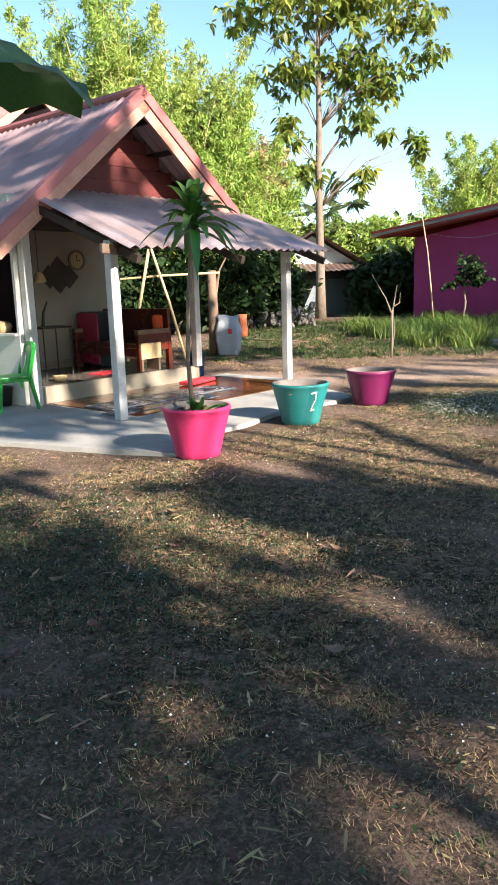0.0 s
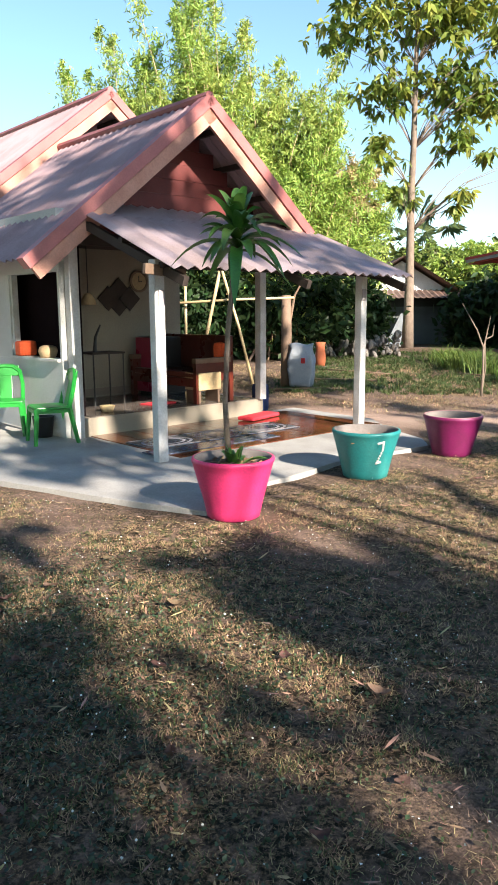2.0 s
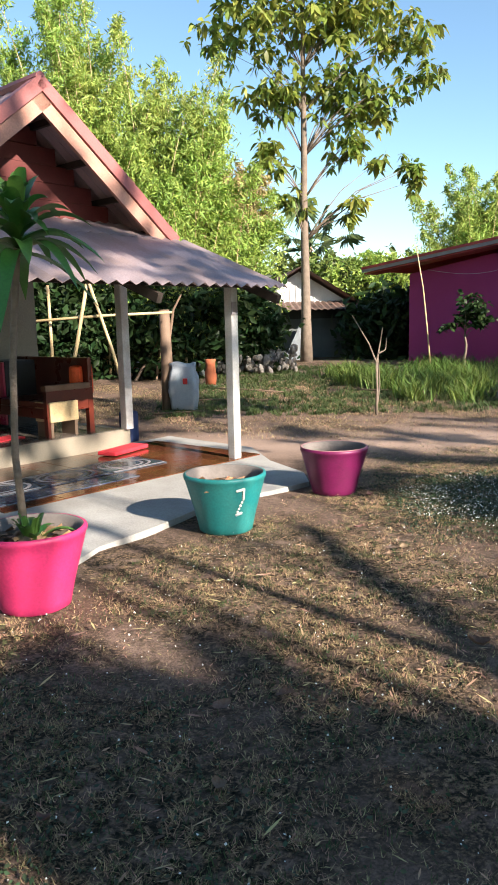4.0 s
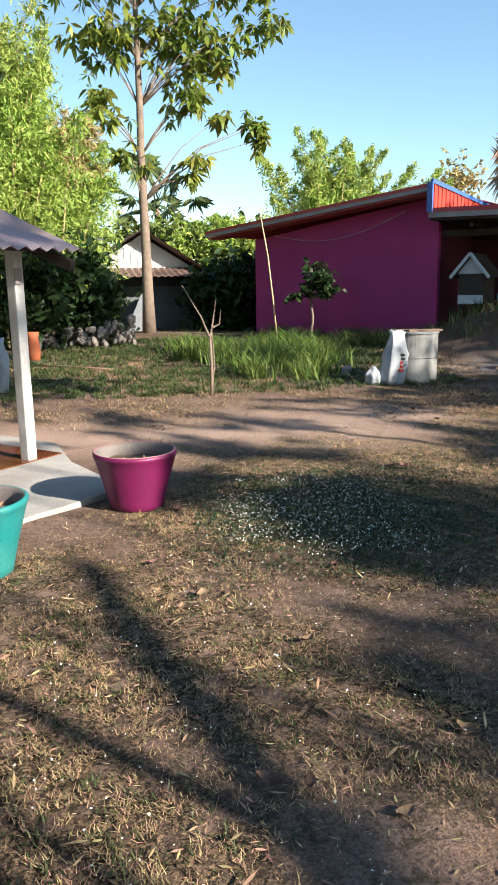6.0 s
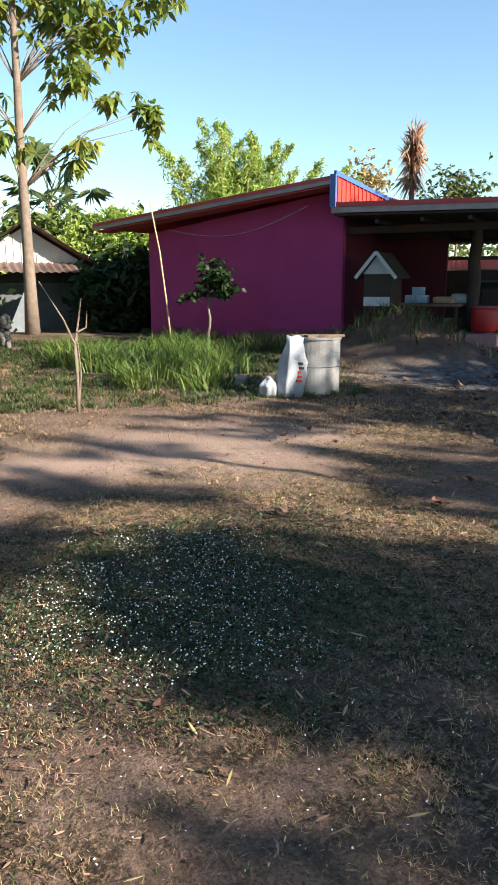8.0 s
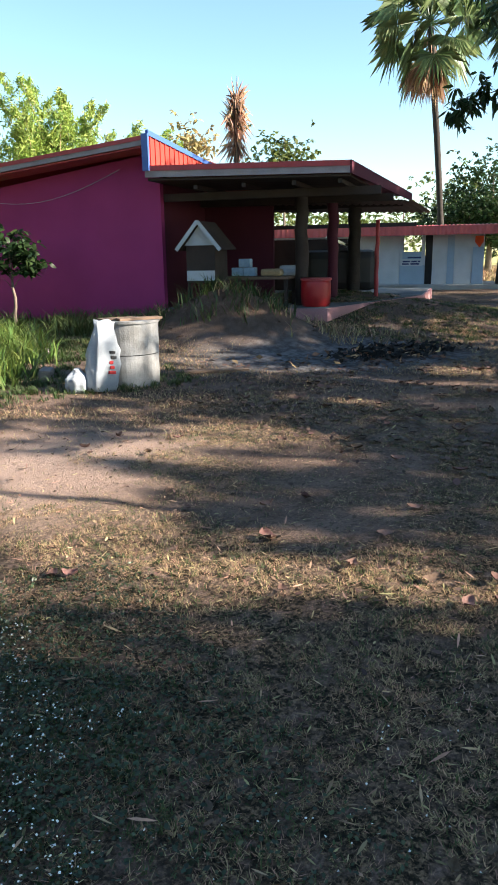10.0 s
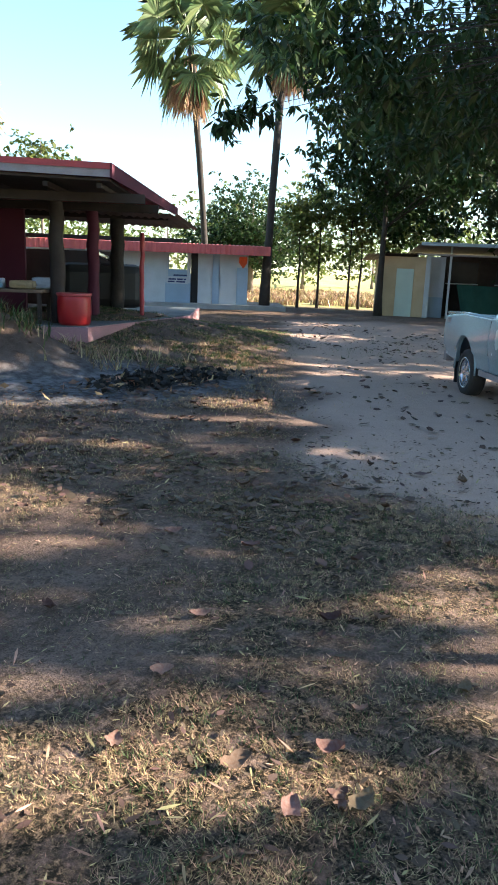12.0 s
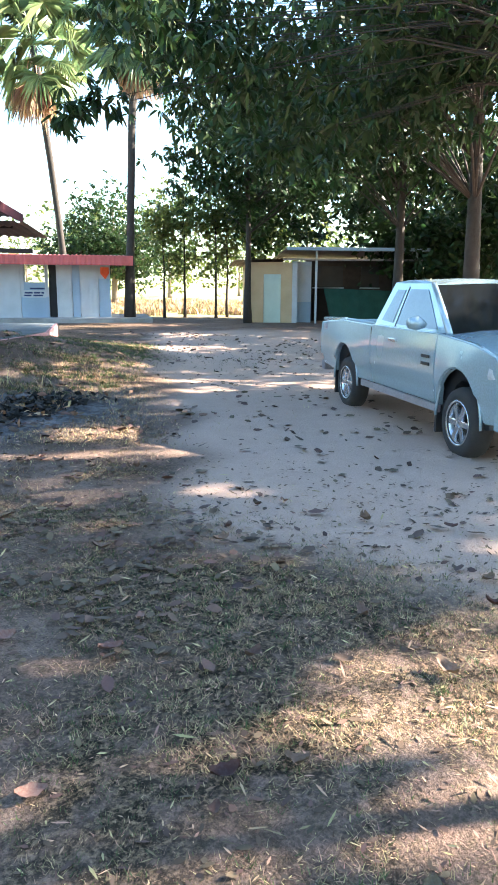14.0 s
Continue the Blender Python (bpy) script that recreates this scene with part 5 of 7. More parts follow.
# unseen trees added behind the walk; each shades its named spot of the yard
SHADE = [  # x, y of the shade, its radius, the crown's height, fullness
    (-1.9, 3.2, 1.2, 8.0, 300), (-2.6, 4.6, 0.8, 8.4, 280), (-1.3, 2.2, 0.8, 8.8, 280), (-1.0, 3.5, 0.6, 8.2, 300), (0.2, 5.2, 0.7, 7.6, 460), (1.1, 4.7, 0.7, 8.2, 460), (1.9, 4.1, 0.75, 7.4, 420), (1.1, 3.2, 0.75, 7.6, 180), (0.2, 2.6, 0.6, 8.0, 150), (0.6, 1.6, 1.4, 8.4, 90), (-2.2, 8.2, 0.8, 8.6, 110), (3.6, 6.6, 0.75, 7.6, 210), (3.0, 6.0, 0.5, 8.2, 150), (4.5, 7.1, 0.6, 8.4, 260), (15.5, 16.0, 1.6, 8.2, 300), (17.2, 17.4, 1.5, 8.0, 280), (5.9, 9.1, 0.75, 8.0, 50), (5.3, 10.0, 0.6, 8.4, 100), (-3.2, 22.4, 1.6, 14.0, 200), (-0.6, 22.8, 1.2, 14.0, 180), (2.0, 28.5, 1.4, 14.0, 120), (0.55, 3.7, 0.5, 8.1, 300),  (2.8, 7.95, 0.5, 8.0, 320), (-2.2, 10.5, 0.8, 9.0, 190), (14.2, 11.6, 0.9, 8.0, 200), (-7.8, 15.0, 1.5, 12.0, 150), (-8.8, 16.6, 1.3, 12.0, 150),
    (7.3, 10.3, 0.8, 8.0, 300), (8.3, 9.7, 0.8, 8.3, 300), (8.7, 11.3, 1.0, 7.7, 280), (9.7, 10.3, 0.9, 8.0, 280), (5.4, 10.9, 0.6, 8.6, 90), (9.6, 15.0, 1.1, 8.0, 300), (10.8, 9.2, 0.8, 8.0, 260), (12.0, 9.0, 1.0, 8.4, 240), (7.2, 12.7, 0.6, 8.2, 220),
    (3.3, 8.6, 0.9, 7.6, 420), (4.4, 8.1, 0.9, 8.2, 420), (5.6, 7.5, 0.8, 7.6, 340), (6.2, 10.2, 0.75, 7.4, 330), (9.3, 9.6, 0.9, 8.2, 200),
    (8.0, 10.7, 1.1, 8.0, 190), (6.8, 14.2, 1.5, 7.8, 300), (13.2, 13.6, 2.4, 8.4, 260), (10.0, 16.4, 1.7, 7.6, 320), (18.0, 17.0, 3.0, 8.6, 260), (-3.4, 14.6, 1.9, 11.6, 150), (-2.4, 12.6, 1.2, 11.0, 70), (-6.6, 13.4, 1.8, 11.2, 180), (-3.0, 9.0, 0.9, 8.0, 300),
    (-3.4, 6.0, 0.8, 7.2, 220), (12.3, 19.8, 2.2, 8.4, 300), (10.4, 11.6, 1.0, 7.8, 230), (8.9, 12.9, 0.9, 8.2, 230), (11.4, 10.4, 0.6, 8.4, 180), (12.4, 11.3, 0.9, 8.2, 200), (5.0, 13.2, 0.7, 8.0, 200), (1.6, 9.9, 0.4, 7.6, 160), (3.0, 18.2, 1.2, 8.2, 70), (7.4, 11.9, 0.6, 8.6, 140), (-5.6, 14.2, 1.2, 11.4, 280), (1.0, 12.8, 1.2, 9.0, 30), (3.6, 12.9, 1.1, 9.2, 36), (2.6, 10.9, 0.7, 8.8, 40), (-1.0, 16.5, 1.4, 8.0, 160)]
for k, (sx, sy, cr, hc, full) in enumerate(SHADE):
    far = hc / math.tan(radians(SUN_EL))
    x, y = sx + far * math.sin(radians(SUN_AZ)), sy + far * math.cos(radians(SUN_AZ))
    leafy_tree("yard_shade_tree", "unseen leafy tree added to shade the yard", x, y, hc + 0.6, 0.08, [(0, 0, hc, cr, cr, cr * 0.5), (cr * 0.5, 0.6, hc - cr * 0.35, cr * 0.5, cr * 0.5, cr * 0.3), (-cr * 0.6, 0.4, hc - cr * 0.3, cr * 0.5, cr * 0.5, cr * 0.3)], "shade_leaf", 0.17, int(full * cr * cr * 1.3) + 60, seed=110 + k, limbs=14, fork=0.6, group="trees at the near edge of the yard")
# an unseen crooked dead tree, added so its long limb shades a yard line
dead = thing("yard_dead_tree", "unseen crooked leafless tree added to cast a limb shadow", "tree", pose(10.9, -5.9, gz(10.9, -5.9) - 0.05))
part("trunk", T([(0, 0, 0), (-0.05, 0.1, 2.2), (-0.12, 0.7, 4.4), (-0.1, 1.3, 6.2)], [0.20, 0.16, 0.13, 0.12], n=9), "bark_dark", dead, smooth=True)
part("limb", T([(-0.1, 1.3, 6.2), (-0.30, 2.2, 6.35), (-0.42, 3.1, 6.5), (-0.62, 3.9, 6.55), (-0.80, 4.7, 6.6)], [0.12, 0.11, 0.10, 0.09, 0.07], n=8), "bark_dark", dead, smooth=True)
part("limb", T([(-0.1, 1.3, 6.2), (0.5, 1.7, 6.9), (1.2, 1.9, 7.2)], [0.09, 0.06, 0.02], n=7), "bark_dark", dead, smooth=True)
# taller unseen trees on the side away from the sun, added to block skylight
for k, (x, y) in enumerate(((-7.0, -3.5), (-11.0, 2.0), (-5.0, -10.0), (1.0, -12.5), (-1.2, -4.2), (-13.5, -5.0))):
    leafy_tree("yard_shade_tree", "unseen tall leafy tree added to block skylight", x, y, 10.5, 0.25, [(0, 0, 8.0, 3.6, 3.6, 2.2), (1.8, 1.2, 6.2, 2.2, 2.2, 1.4), (-1.8, -0.8, 6.0, 2.2, 2.2, 1.4)], "shade_leaf", 0.34, 3200, seed=150 + k, limbs=36, fork=0.45, group="trees at the near edge of the yard")


# ---- pots ----
def plant_pot(label, x, y, r, h, material, fill=0.075, leaves=60):
    t = thing("plant_pot", label, "pot", pose(x, y, gz(x, y)), "painted pots along the apron")
    base = r * 0.66
    prof = [(0.0, 0.0), (base * 0.92, 0.0), (base, 0.012)]
    for i in range(1, 9):
        f = i / 8
        prof.append((base + (r - base) * f ** 1.1, 0.012 + (h - 0.05) * f))
    prof += [(r + 0.006, h - 0.03), (r + 0.009, h - 0.014), (r + 0.004, h), (r - 0.012, h + 0.002), (r - 0.035, h - 0.01), (r - 0.05, h - 0.09), (r - 0.07, h - 0.16)]
    part("body", lathe(prof[:-3], 40, wobble=0.006), material, t, smooth=True)
    part("lining", lathe([prof[-4], *prof[-3:]], 40, wobble=0.006), "pot_in", t, smooth=True)
    bm = bmesh.new()
    bmesh.ops.create_grid(bm, x_segments=14, y_segments=14, size=r - 0.05)
    for v in list(bm.verts):
        q = math.hypot(v.co.x, v.co.y)
        if q > r - 0.052:
            v.co.x, v.co.y = v.co.x * (r - 0.052) / q, v.co.y * (r - 0.052) / q
        v.co.z = h - fill + 0.02 * noise.noise((v.co.x * 9, v.co.y * 9, x))
    part("soil", bm, "soil", t, smooth=True)
    rng = np.random.default_rng(int(x * 50 + 400))
    c = rng.normal(size=(leaves, 3)) * np.array([r * 0.27, r * 0.27, 0.008]) + np.array([0, 0, h - fill + 0.018])
    v, f = cards(rng, c, 0.05, flat=0.7)
    tagged(raw("leaf_litter", v, f, "litter", t), kind="stuff")
    return t


pot1 = plant_pot("hot pink round pot holding a palm-like plant", -0.485, 6.52, 0.305, 0.46, "pot_pink")
pot2 = plant_pot("teal round pot with leaf litter and a brushed white mark", 0.55, 8.02, 0.31, 0.45, "pot_teal", 0.10, 48)
pot3 = plant_pot("magenta round pot with bare soil", 1.51, 9.18, 0.305, 0.43, "pot_purple", 0.09, 5)
part("rim_edge", lathe([(0.296, 0.428), (0.306, 0.434), (0.300, 0.437), (0.290, 0.434)], 40), "pink_edge", pot3, "pale worn rim edge", smooth=True)
# the brushed white stroke on the teal pot
bm = bmesh.new()
w = pose(0, 0, 0, 0, 0, -36)
for a, c in (((-8, 0.36), (2, 0.37)), ((2, 0.37), (3, 0.29)), ((3, 0.29), (-7, 0.17)), ((-7, 0.17), (2, 0.18))):
    for s in range(6):
        g = s / 5
        th, z = radians(-62 + a[0] + (c[0] - a[0]) * g), a[1] + (c[1] - a[1]) * g
        rr = 0.2046 + 0.1054 * ((z - 0.012) / 0.40) ** 1.1 + 0.004
        bmesh.ops.create_icosphere(bm, subdivisions=1, radius=0.0115, matrix=Matrix.Translation((rr * math.cos(th), rr * math.sin(th), z)))
part("brush_mark", bm, "white_mark", pot2, "white brushed numeral-like stroke")


def strap(V, F, base, d, length, width, droop, segs=6, twist=0.0):
    """One arching strap leaf appended to V and F."""
    side = d.cross(Vector((0, 0, 1)))
    side = side.normalized() if side.length > 1e-3 else Vector((1, 0, 0))
    b = len(V)
    for i in range(segs + 1):
        f = i / segs
        c = base + d * length * f - Vector((0, 0, droop * length * f * f))
        w = width * (math.sin(math.pi * (0.12 + 0.88 * f)) ** 0.7) / 2
        lift = Vector((0, 0, w * 0.5))
        V += [c - side * w + lift, c, c + side * w + lift]
    for i in range(segs):
        k = b + i * 3
        F += [(k, k + 1, k + 4, k + 3), (k + 1, k + 2, k + 5, k + 4)]


rng = np.random.default_rng(8)
drac = thing("corn_plant", "tall corn plant with a bare stem and drooping straps", "plant", pose(-0.485, 6.52, gz(-0.485, 6.52) + 0.37))
part("stem", T([(-0.03, 0, 0), (-0.055, 0, 0.5), (-0.03, 0, 1.0), (0.03, 0, 1.55), (0.06, 0, 1.74)], [0.024, 0.02, 0.019, 0.02, 0.015], n=9), "bark", drac, smooth=True)
V, F = [], []
for k in range(46):
    az = k * 2.4
    f = k / 46
    el = radians(16 + 66 * f ** 0.9 + rng.normal() * 9)
    d = Vector((math.cos(az) * math.cos(el), math.sin(az) * math.cos(el), math.sin(el)))
    strap(V, F, Vector((0.05, 0, 1.58 + 0.18 * f)), d, 0.50 - 0.10 * f + 0.06 * rng.normal(), 0.088, 0.88 - 0.5 * f + 0.1 * rng.normal(), segs=8)
raw("leaves", np.array([tuple(v) for v in V]), np.array(F), "strap_leaf", drac)
V, F = [], []
for k in range(16):
    az, el = k * 2.4, radians(35 + 50 * rng.random())
    d = Vector((math.cos(az) * math.cos(el), math.sin(az) * math.cos(el), math.sin(el)))
    strap(V, F, Vector((0.02 + 0.02 * math.cos(az), -0.06 + 0.02 * math.sin(az), 0.0)), d, 0.27 + 0.10 * rng.random(), 0.05, 0.45)
raw("low_shoots", np.array([tuple(v) for v in V]), np.array(F), "strap_leaf", drac)

# banana plant at the near edge, one leaf hanging into view
ban = thing("banana_plant", "banana plant with one broad drooping leaf", "plant", pose(-2.25, 2.35, 0.0))
part("stem", T([(0, 0, -0.05), (0.02, 0, 1.0), (0.05, 0.02, 2.0)], [0.13, 0.10, 0.06], n=10), "banana", ban, smooth=True)


def banana_leaf(pts, width, wave=0.04):
    bm = bmesh.new()
    rows = []
    n = len(pts)
    for i, p in enumerate(pts):
        p = Vector(p)
        d = (Vector(pts[min(i + 1, n - 1)]) - Vector(pts[max(i - 1, 0)])).normalized()
        side = d.cross(Vector((0, 0, 1))).normalized()
        w = width * math.sin(math.pi * (0.10 + 0.86 * i / (n - 1))) ** 0.45
        rows.append([bm.verts.new(p + side * w * s + Vector((0, 0, -abs(s) * w * 0.45 + wave * math.sin(i * 2.3 + s * 4)))) for s in (-1, -0.66, -0.33, 0, 0.33, 0.66, 1)])
    for a, c in zip(rows, rows[1:]):
        for k in range(6):
            bm.faces.new((a[k], a[k + 1], c[k + 1], c[k]))
    return bm


def arc(p0, p1, rise, n=14):
    p0, p1 = Vector(p0), Vector(p1)
    return [p0.lerp(p1, i / n) + Vector((0, 0, rise * 4 * (i / n) * (1 - i / n))) for i in range(n + 1)]


part("leaf", banana_leaf(arc((0.05, 0.02, 2.0), (1.65, 0.72, 2.25), 0.32), 0.37), "banana", ban, smooth=True)
part("leaf", banana_leaf(arc((0.05, 0.02, 2.0), (-0.9, 0.9, 2.3), 0.5), 0.24), "banana", ban, smooth=True)
part("leaf", banana_leaf(arc((0.05, 0.02, 2.0), (-0.6, -1.1, 2.2), 0.5), 0.24), "banana", ban, smooth=True)


# ---- green plastic chairs ----
def plastic_chair(m):
    t = thing("plastic_chair", "bright green moulded plastic chair on the apron", "chair", m, "green plastic chairs")
    bm = B(-0.21, 0.21, -0.20, 0.20, 0.40, 0.43, bevel=0.012)
    part("seat", bm, "chair", t)
    for sx in (-1, 1):
        bm = bmesh.new()
        tube(bm, [(sx * 0.19, -0.18, 0.41), (sx * 0.225, -0.22, 0.0)], [0.032, 0.026], n=6)
        part("leg", bm, "chair", t)
        bm = bmesh.new()
        tube(bm, [(sx * 0.18, 0.19, 0.42), (sx * 0.215, 0.27, 0.0)], [0.034, 0.026], n=6)
        part("leg", bm, "chair", t)
        bm = bmesh.new()
        tube(bm, [(sx * 0.195, 0.18, 0.40), (sx * 0.20, 0.235, 0.60), (sx * 0.17, 0.275, 0.76), (sx * 0.09, 0.295, 0.815), (0, 0.30, 0.825)], [0.028, 0.026, 0.028, 0.03, 0.03], n=6)
        part("back_frame", bm, "chair", t)
        part("apron_rail", B(sx * 0.20 - 0.012, sx * 0.20 + 0.012, -0.18, 0.18, 0.36, 0.40), "chair", t)
    part("back_slat", B(-0.075, 0.075, -0.012, 0.012, 0.0, 0.40, m=pose(0, 0.20, 0.42, -15, 0, 0), bevel=0.006), "chair", t)
    part("back_top", B(-0.165, 0.165, -0.014, 0.014, 0.0, 0.13, m=pose(0, 0.275, 0.70, -12, 0, 0), bevel=0.01), "chair", t)
    part("apron_rail", B(-0.19, 0.19, -0.205, -0.185, 0.36, 0.40), "chair", t)
    return t


plastic_chair(pose(-3.03, 9.28, 0.045, 0, 0, -55))
plastic_chair(pose(-3.78, 9.75, 0.045, 0, 0, 20))
solo("bucket", lathe([(0.0, 0.0), (0.10, 0.0), (0.13, 0.24), (0.135, 0.25), (0.12, 0.25), (0.09, 0.02)], 24), "black", "small black plastic bucket under a chair", "bucket", pose(-3.25, 9.62, 0.047), smooth=True)

# ---- things on the veranda (house frame) ----
def local(x, y, z, rz=0):
    return HOUSE @ pose(x, y, z, 0, 0, rz)


fr = thing("refrigerator", "small raspberry-red refrigerator against the veranda wall", "fridge", local(2.38, 1.58, 0.275))
part("body", B(-0.27, 0.27, -0.24, 0.28, 0.03, 0.88, bevel=0.015), "black", fr)
part("door", B(-0.31, -0.275, -0.24, 0.28, 0.05, 0.87, bevel=0.015), "fridge", fr, "raspberry-red enamel door")
part("foot", B(-0.25, 0.25, -0.22, 0.26, 0.0, 0.03), "black", fr)
hang = thing("wall_hanging", "three dark woven diamond panels hung on the wall", "wall hanging", local(1.86, 1.965, 1.78))
for dx, dz in ((-0.19, -0.05), (0.0, 0.08), (0.19, -0.05), (0, -0.13)):
    part("panel", B(-0.13, 0.13, -0.02, -0.004, -0.13, 0.13, m=pose(dx, -0.002 * abs(dx * 10), dz, 0, 45, 0)), "dark_wood", hang)
ck = thing("wall_clock", "round brown-rimmed wall clock", "clock", local(2.22, 1.955, 1.99))
bm = lathe([(0.13, 0.0), (0.16, 0.0), (0.165, 0.03), (0.135, 0.035), (0.13, 0.02)], 28)
bmesh.ops.rotate(bm, matrix=Matrix.Rotation(radians(90), 3, 'X'), verts=bm.verts)
part("rim", bm, "wood", ck)
bm = lathe([(0.0, 0.01), (0.132, 0.01)], 28)
bmesh.ops.rotate(bm, matrix=Matrix.Rotation(radians(90), 3, 'X'), verts=bm.verts)
part("face", bm, "leather", ck)
part("hand", B(-0.006, 0.006, -0.02, -0.015, 0.0, 0.09), "black", ck)
part("hand", B(0.0, 0.06, -0.02, -0.015, -0.006, 0.006), "black", ck)
lamp = thing("hanging_lamp", "small pale shade hanging inside the veranda opening", "lamp", local(0.35, 0.25, 1.62))
part("shade", lathe([(0.02, 0.14), (0.05, 0.12), (0.09, 0.05), (0.095, 0.0)], 18), "leather", lamp, smooth=True)
part("cord", T([(0, 0, 0.14), (0, 0, 0.82)], 0.006, n=5), "black", lamp)
tb = thing("side_table", "small metal side table on the veranda", "table", local(0.95, 1.0, 0.275))
part("top", B(-0.25, 0.25, -0.2, 0.2, 0.70, 0.725), "dark_wood", tb)
for sx in (-0.23, 0.23):
    for sy in (-0.18, 0.18):
        part("leg", T([(sx, sy, 0), (sx, sy, 0.70)], 0.010, n=6), "rubber", tb)
solo("standing_fan_blade", T([(0, 0, 0), (0.02, 0, 0.2), (0.1, 0, 0.36)], [0.03, 0.02, 0.01], n=6), "black", "dark slanted holder standing on the table", "holder", local(0.85, 1.0, 1.0))
solo("bowl", lathe([(0, 0.0), (0.07, 0.0), (0.10, 0.08), (0.09, 0.08), (0.06, 0.015)], 20), "bamboo", "small tan bowl on the veranda floor", "bowl", local(0.62, 0.35, 0.272), smooth=True)
sofa = thing("wooden_sofa", "dark red lacquered wooden sofa with an orange cushion", "sofa", local(2.25, 0.98, 0.275, 90))
part("seat", B(-0.75, 0.75, -0.30, 0.30, 0.34, 0.42, bevel=0.015), "sofa", sofa)
part("backrest", B(-0.80, 0.80, -0.36, -0.30, 0.36, 0.92, bevel=0.015), "sofa", sofa)
for sx in (-0.78, 0.78):
    part("armrest", B(sx - 0.05, sx + 0.05, -0.30, 0.34, 0.55, 0.62, bevel=0.012), "wood", sofa)
    part("arm_panel", B(sx - 0.03, sx + 0.03, -0.28, 0.30, 0.30, 0.55), "sofa", sofa)
    for y in (-0.31, 0.29):
        part("leg", B(sx - 0.035, sx + 0.035, y - 0.035, y + 0.035, 0.0, 0.56), "sofa", sofa)
part("front_rail", B(-0.75, 0.75, 0.27, 0.31, 0.22, 0.34), "sofa", sofa)
solo("cushion", B(-0.22, 0.22, -0.08, 0.08, 0.0, 0.40, bevel=0.06), "orange", "plump orange cushion at the sofa's end", "cushion", local(2.62, 0.42, 0.70, 30))
bx = thing("wooden_box", "small open wooden box beside the sofa", "box", local(2.15, 0.30, 0.275))
part("body", B(-0.2, 0.2, -0.16, 0.16, 0.18, 0.42, bevel=0.01), "bamboo", bx)
for sx in (-0.17, 0.17):
    part("leg", B(sx - 0.02, sx + 0.02, -0.14, 0.14, 0, 0.18), "wood", bx)
solo("floor_cloth", B(-0.22, 0.22, -0.14, 0.14, 0.0, 0.02, bevel=0.008), "red_cloth", "folded red cloth on the veranda floor", "cloth", local(1.55, 0.55, 0.272, 12))
solo("floor_cloth", B(-0.34, 0.34, -0.13, 0.13, 0.0, 0.05, bevel=0.02), "red_cloth", "crumpled red towel on the wet tiles", "towel", local(2.62, -0.35, 0.066, 14))
solo("orange_bag", B(-0.12, 0.12, -0.08, 0.08, 0.0, 0.19, bevel=0.04), "orange", "orange bundle on the window sill", "bundle", local(-0.06, 1.15, 0.986))
solo("straw_basket", lathe([(0, 0), (0.09, 0), (0.12, 0.08), (0.10, 0.13), (0.05, 0.15), (0, 0.15)], 20), "leather", "small straw basket on the window sill", "basket", local(-0.06, 0.55, 0.986), smooth=True)
bk = solo("blue_sack", B(-0.1, 0.1, -0.1, 0.1, 0, 0.42, bevel=0.05), "cloth_blue", "dark blue bag beside the veranda corner", "bag", local(3.25, 0.3, 0.04))

# ---- poles, posts and odds beyond the veranda ----
frame_poles = thing("pole_frame", "frame of dry bamboo poles lashed together", "frame", pose(-2.6, 14.6, gz(-2.6, 14.6)))
for a, c, r in (((0.2, 0, 0), (0.75, 0.1, 2.35), 0.035), ((1.35, 0.1, 0.0), (0.72, 0.05, 2.35), 0.03), ((0.0, 0.2, 0.0), (0.05, 0.2, 2.2), 0.03), ((-0.2, 0.0, 1.62), (2.05, 0.4, 1.72), 0.025)):
    part("pole", T([a, tuple((p + q) / 2 + 0.02 for p, q in zip(a, c)), c], [r, r * 0.95, r * 0.85], n=7), "bamboo", frame_poles, smooth=True)
sp = thing("timber_post", "split timber post holding up the poles", "post", pose(-0.72, 15.3, gz(-0.72, 15.3)))
part("trunk", T([(0, 0, -0.1), (0.01, 0, 0.9), (0.0, 0, 1.75)], [0.11, 0.10, 0.09], n=8), "wood", sp, smooth=True)
part("fork", T([(0.06, 0, 1.2), (0.16, 0.02, 1.75), (0.30, 0.02, 2.0)], [0.03, 0.02, 0.015], n=6), "wood", sp)


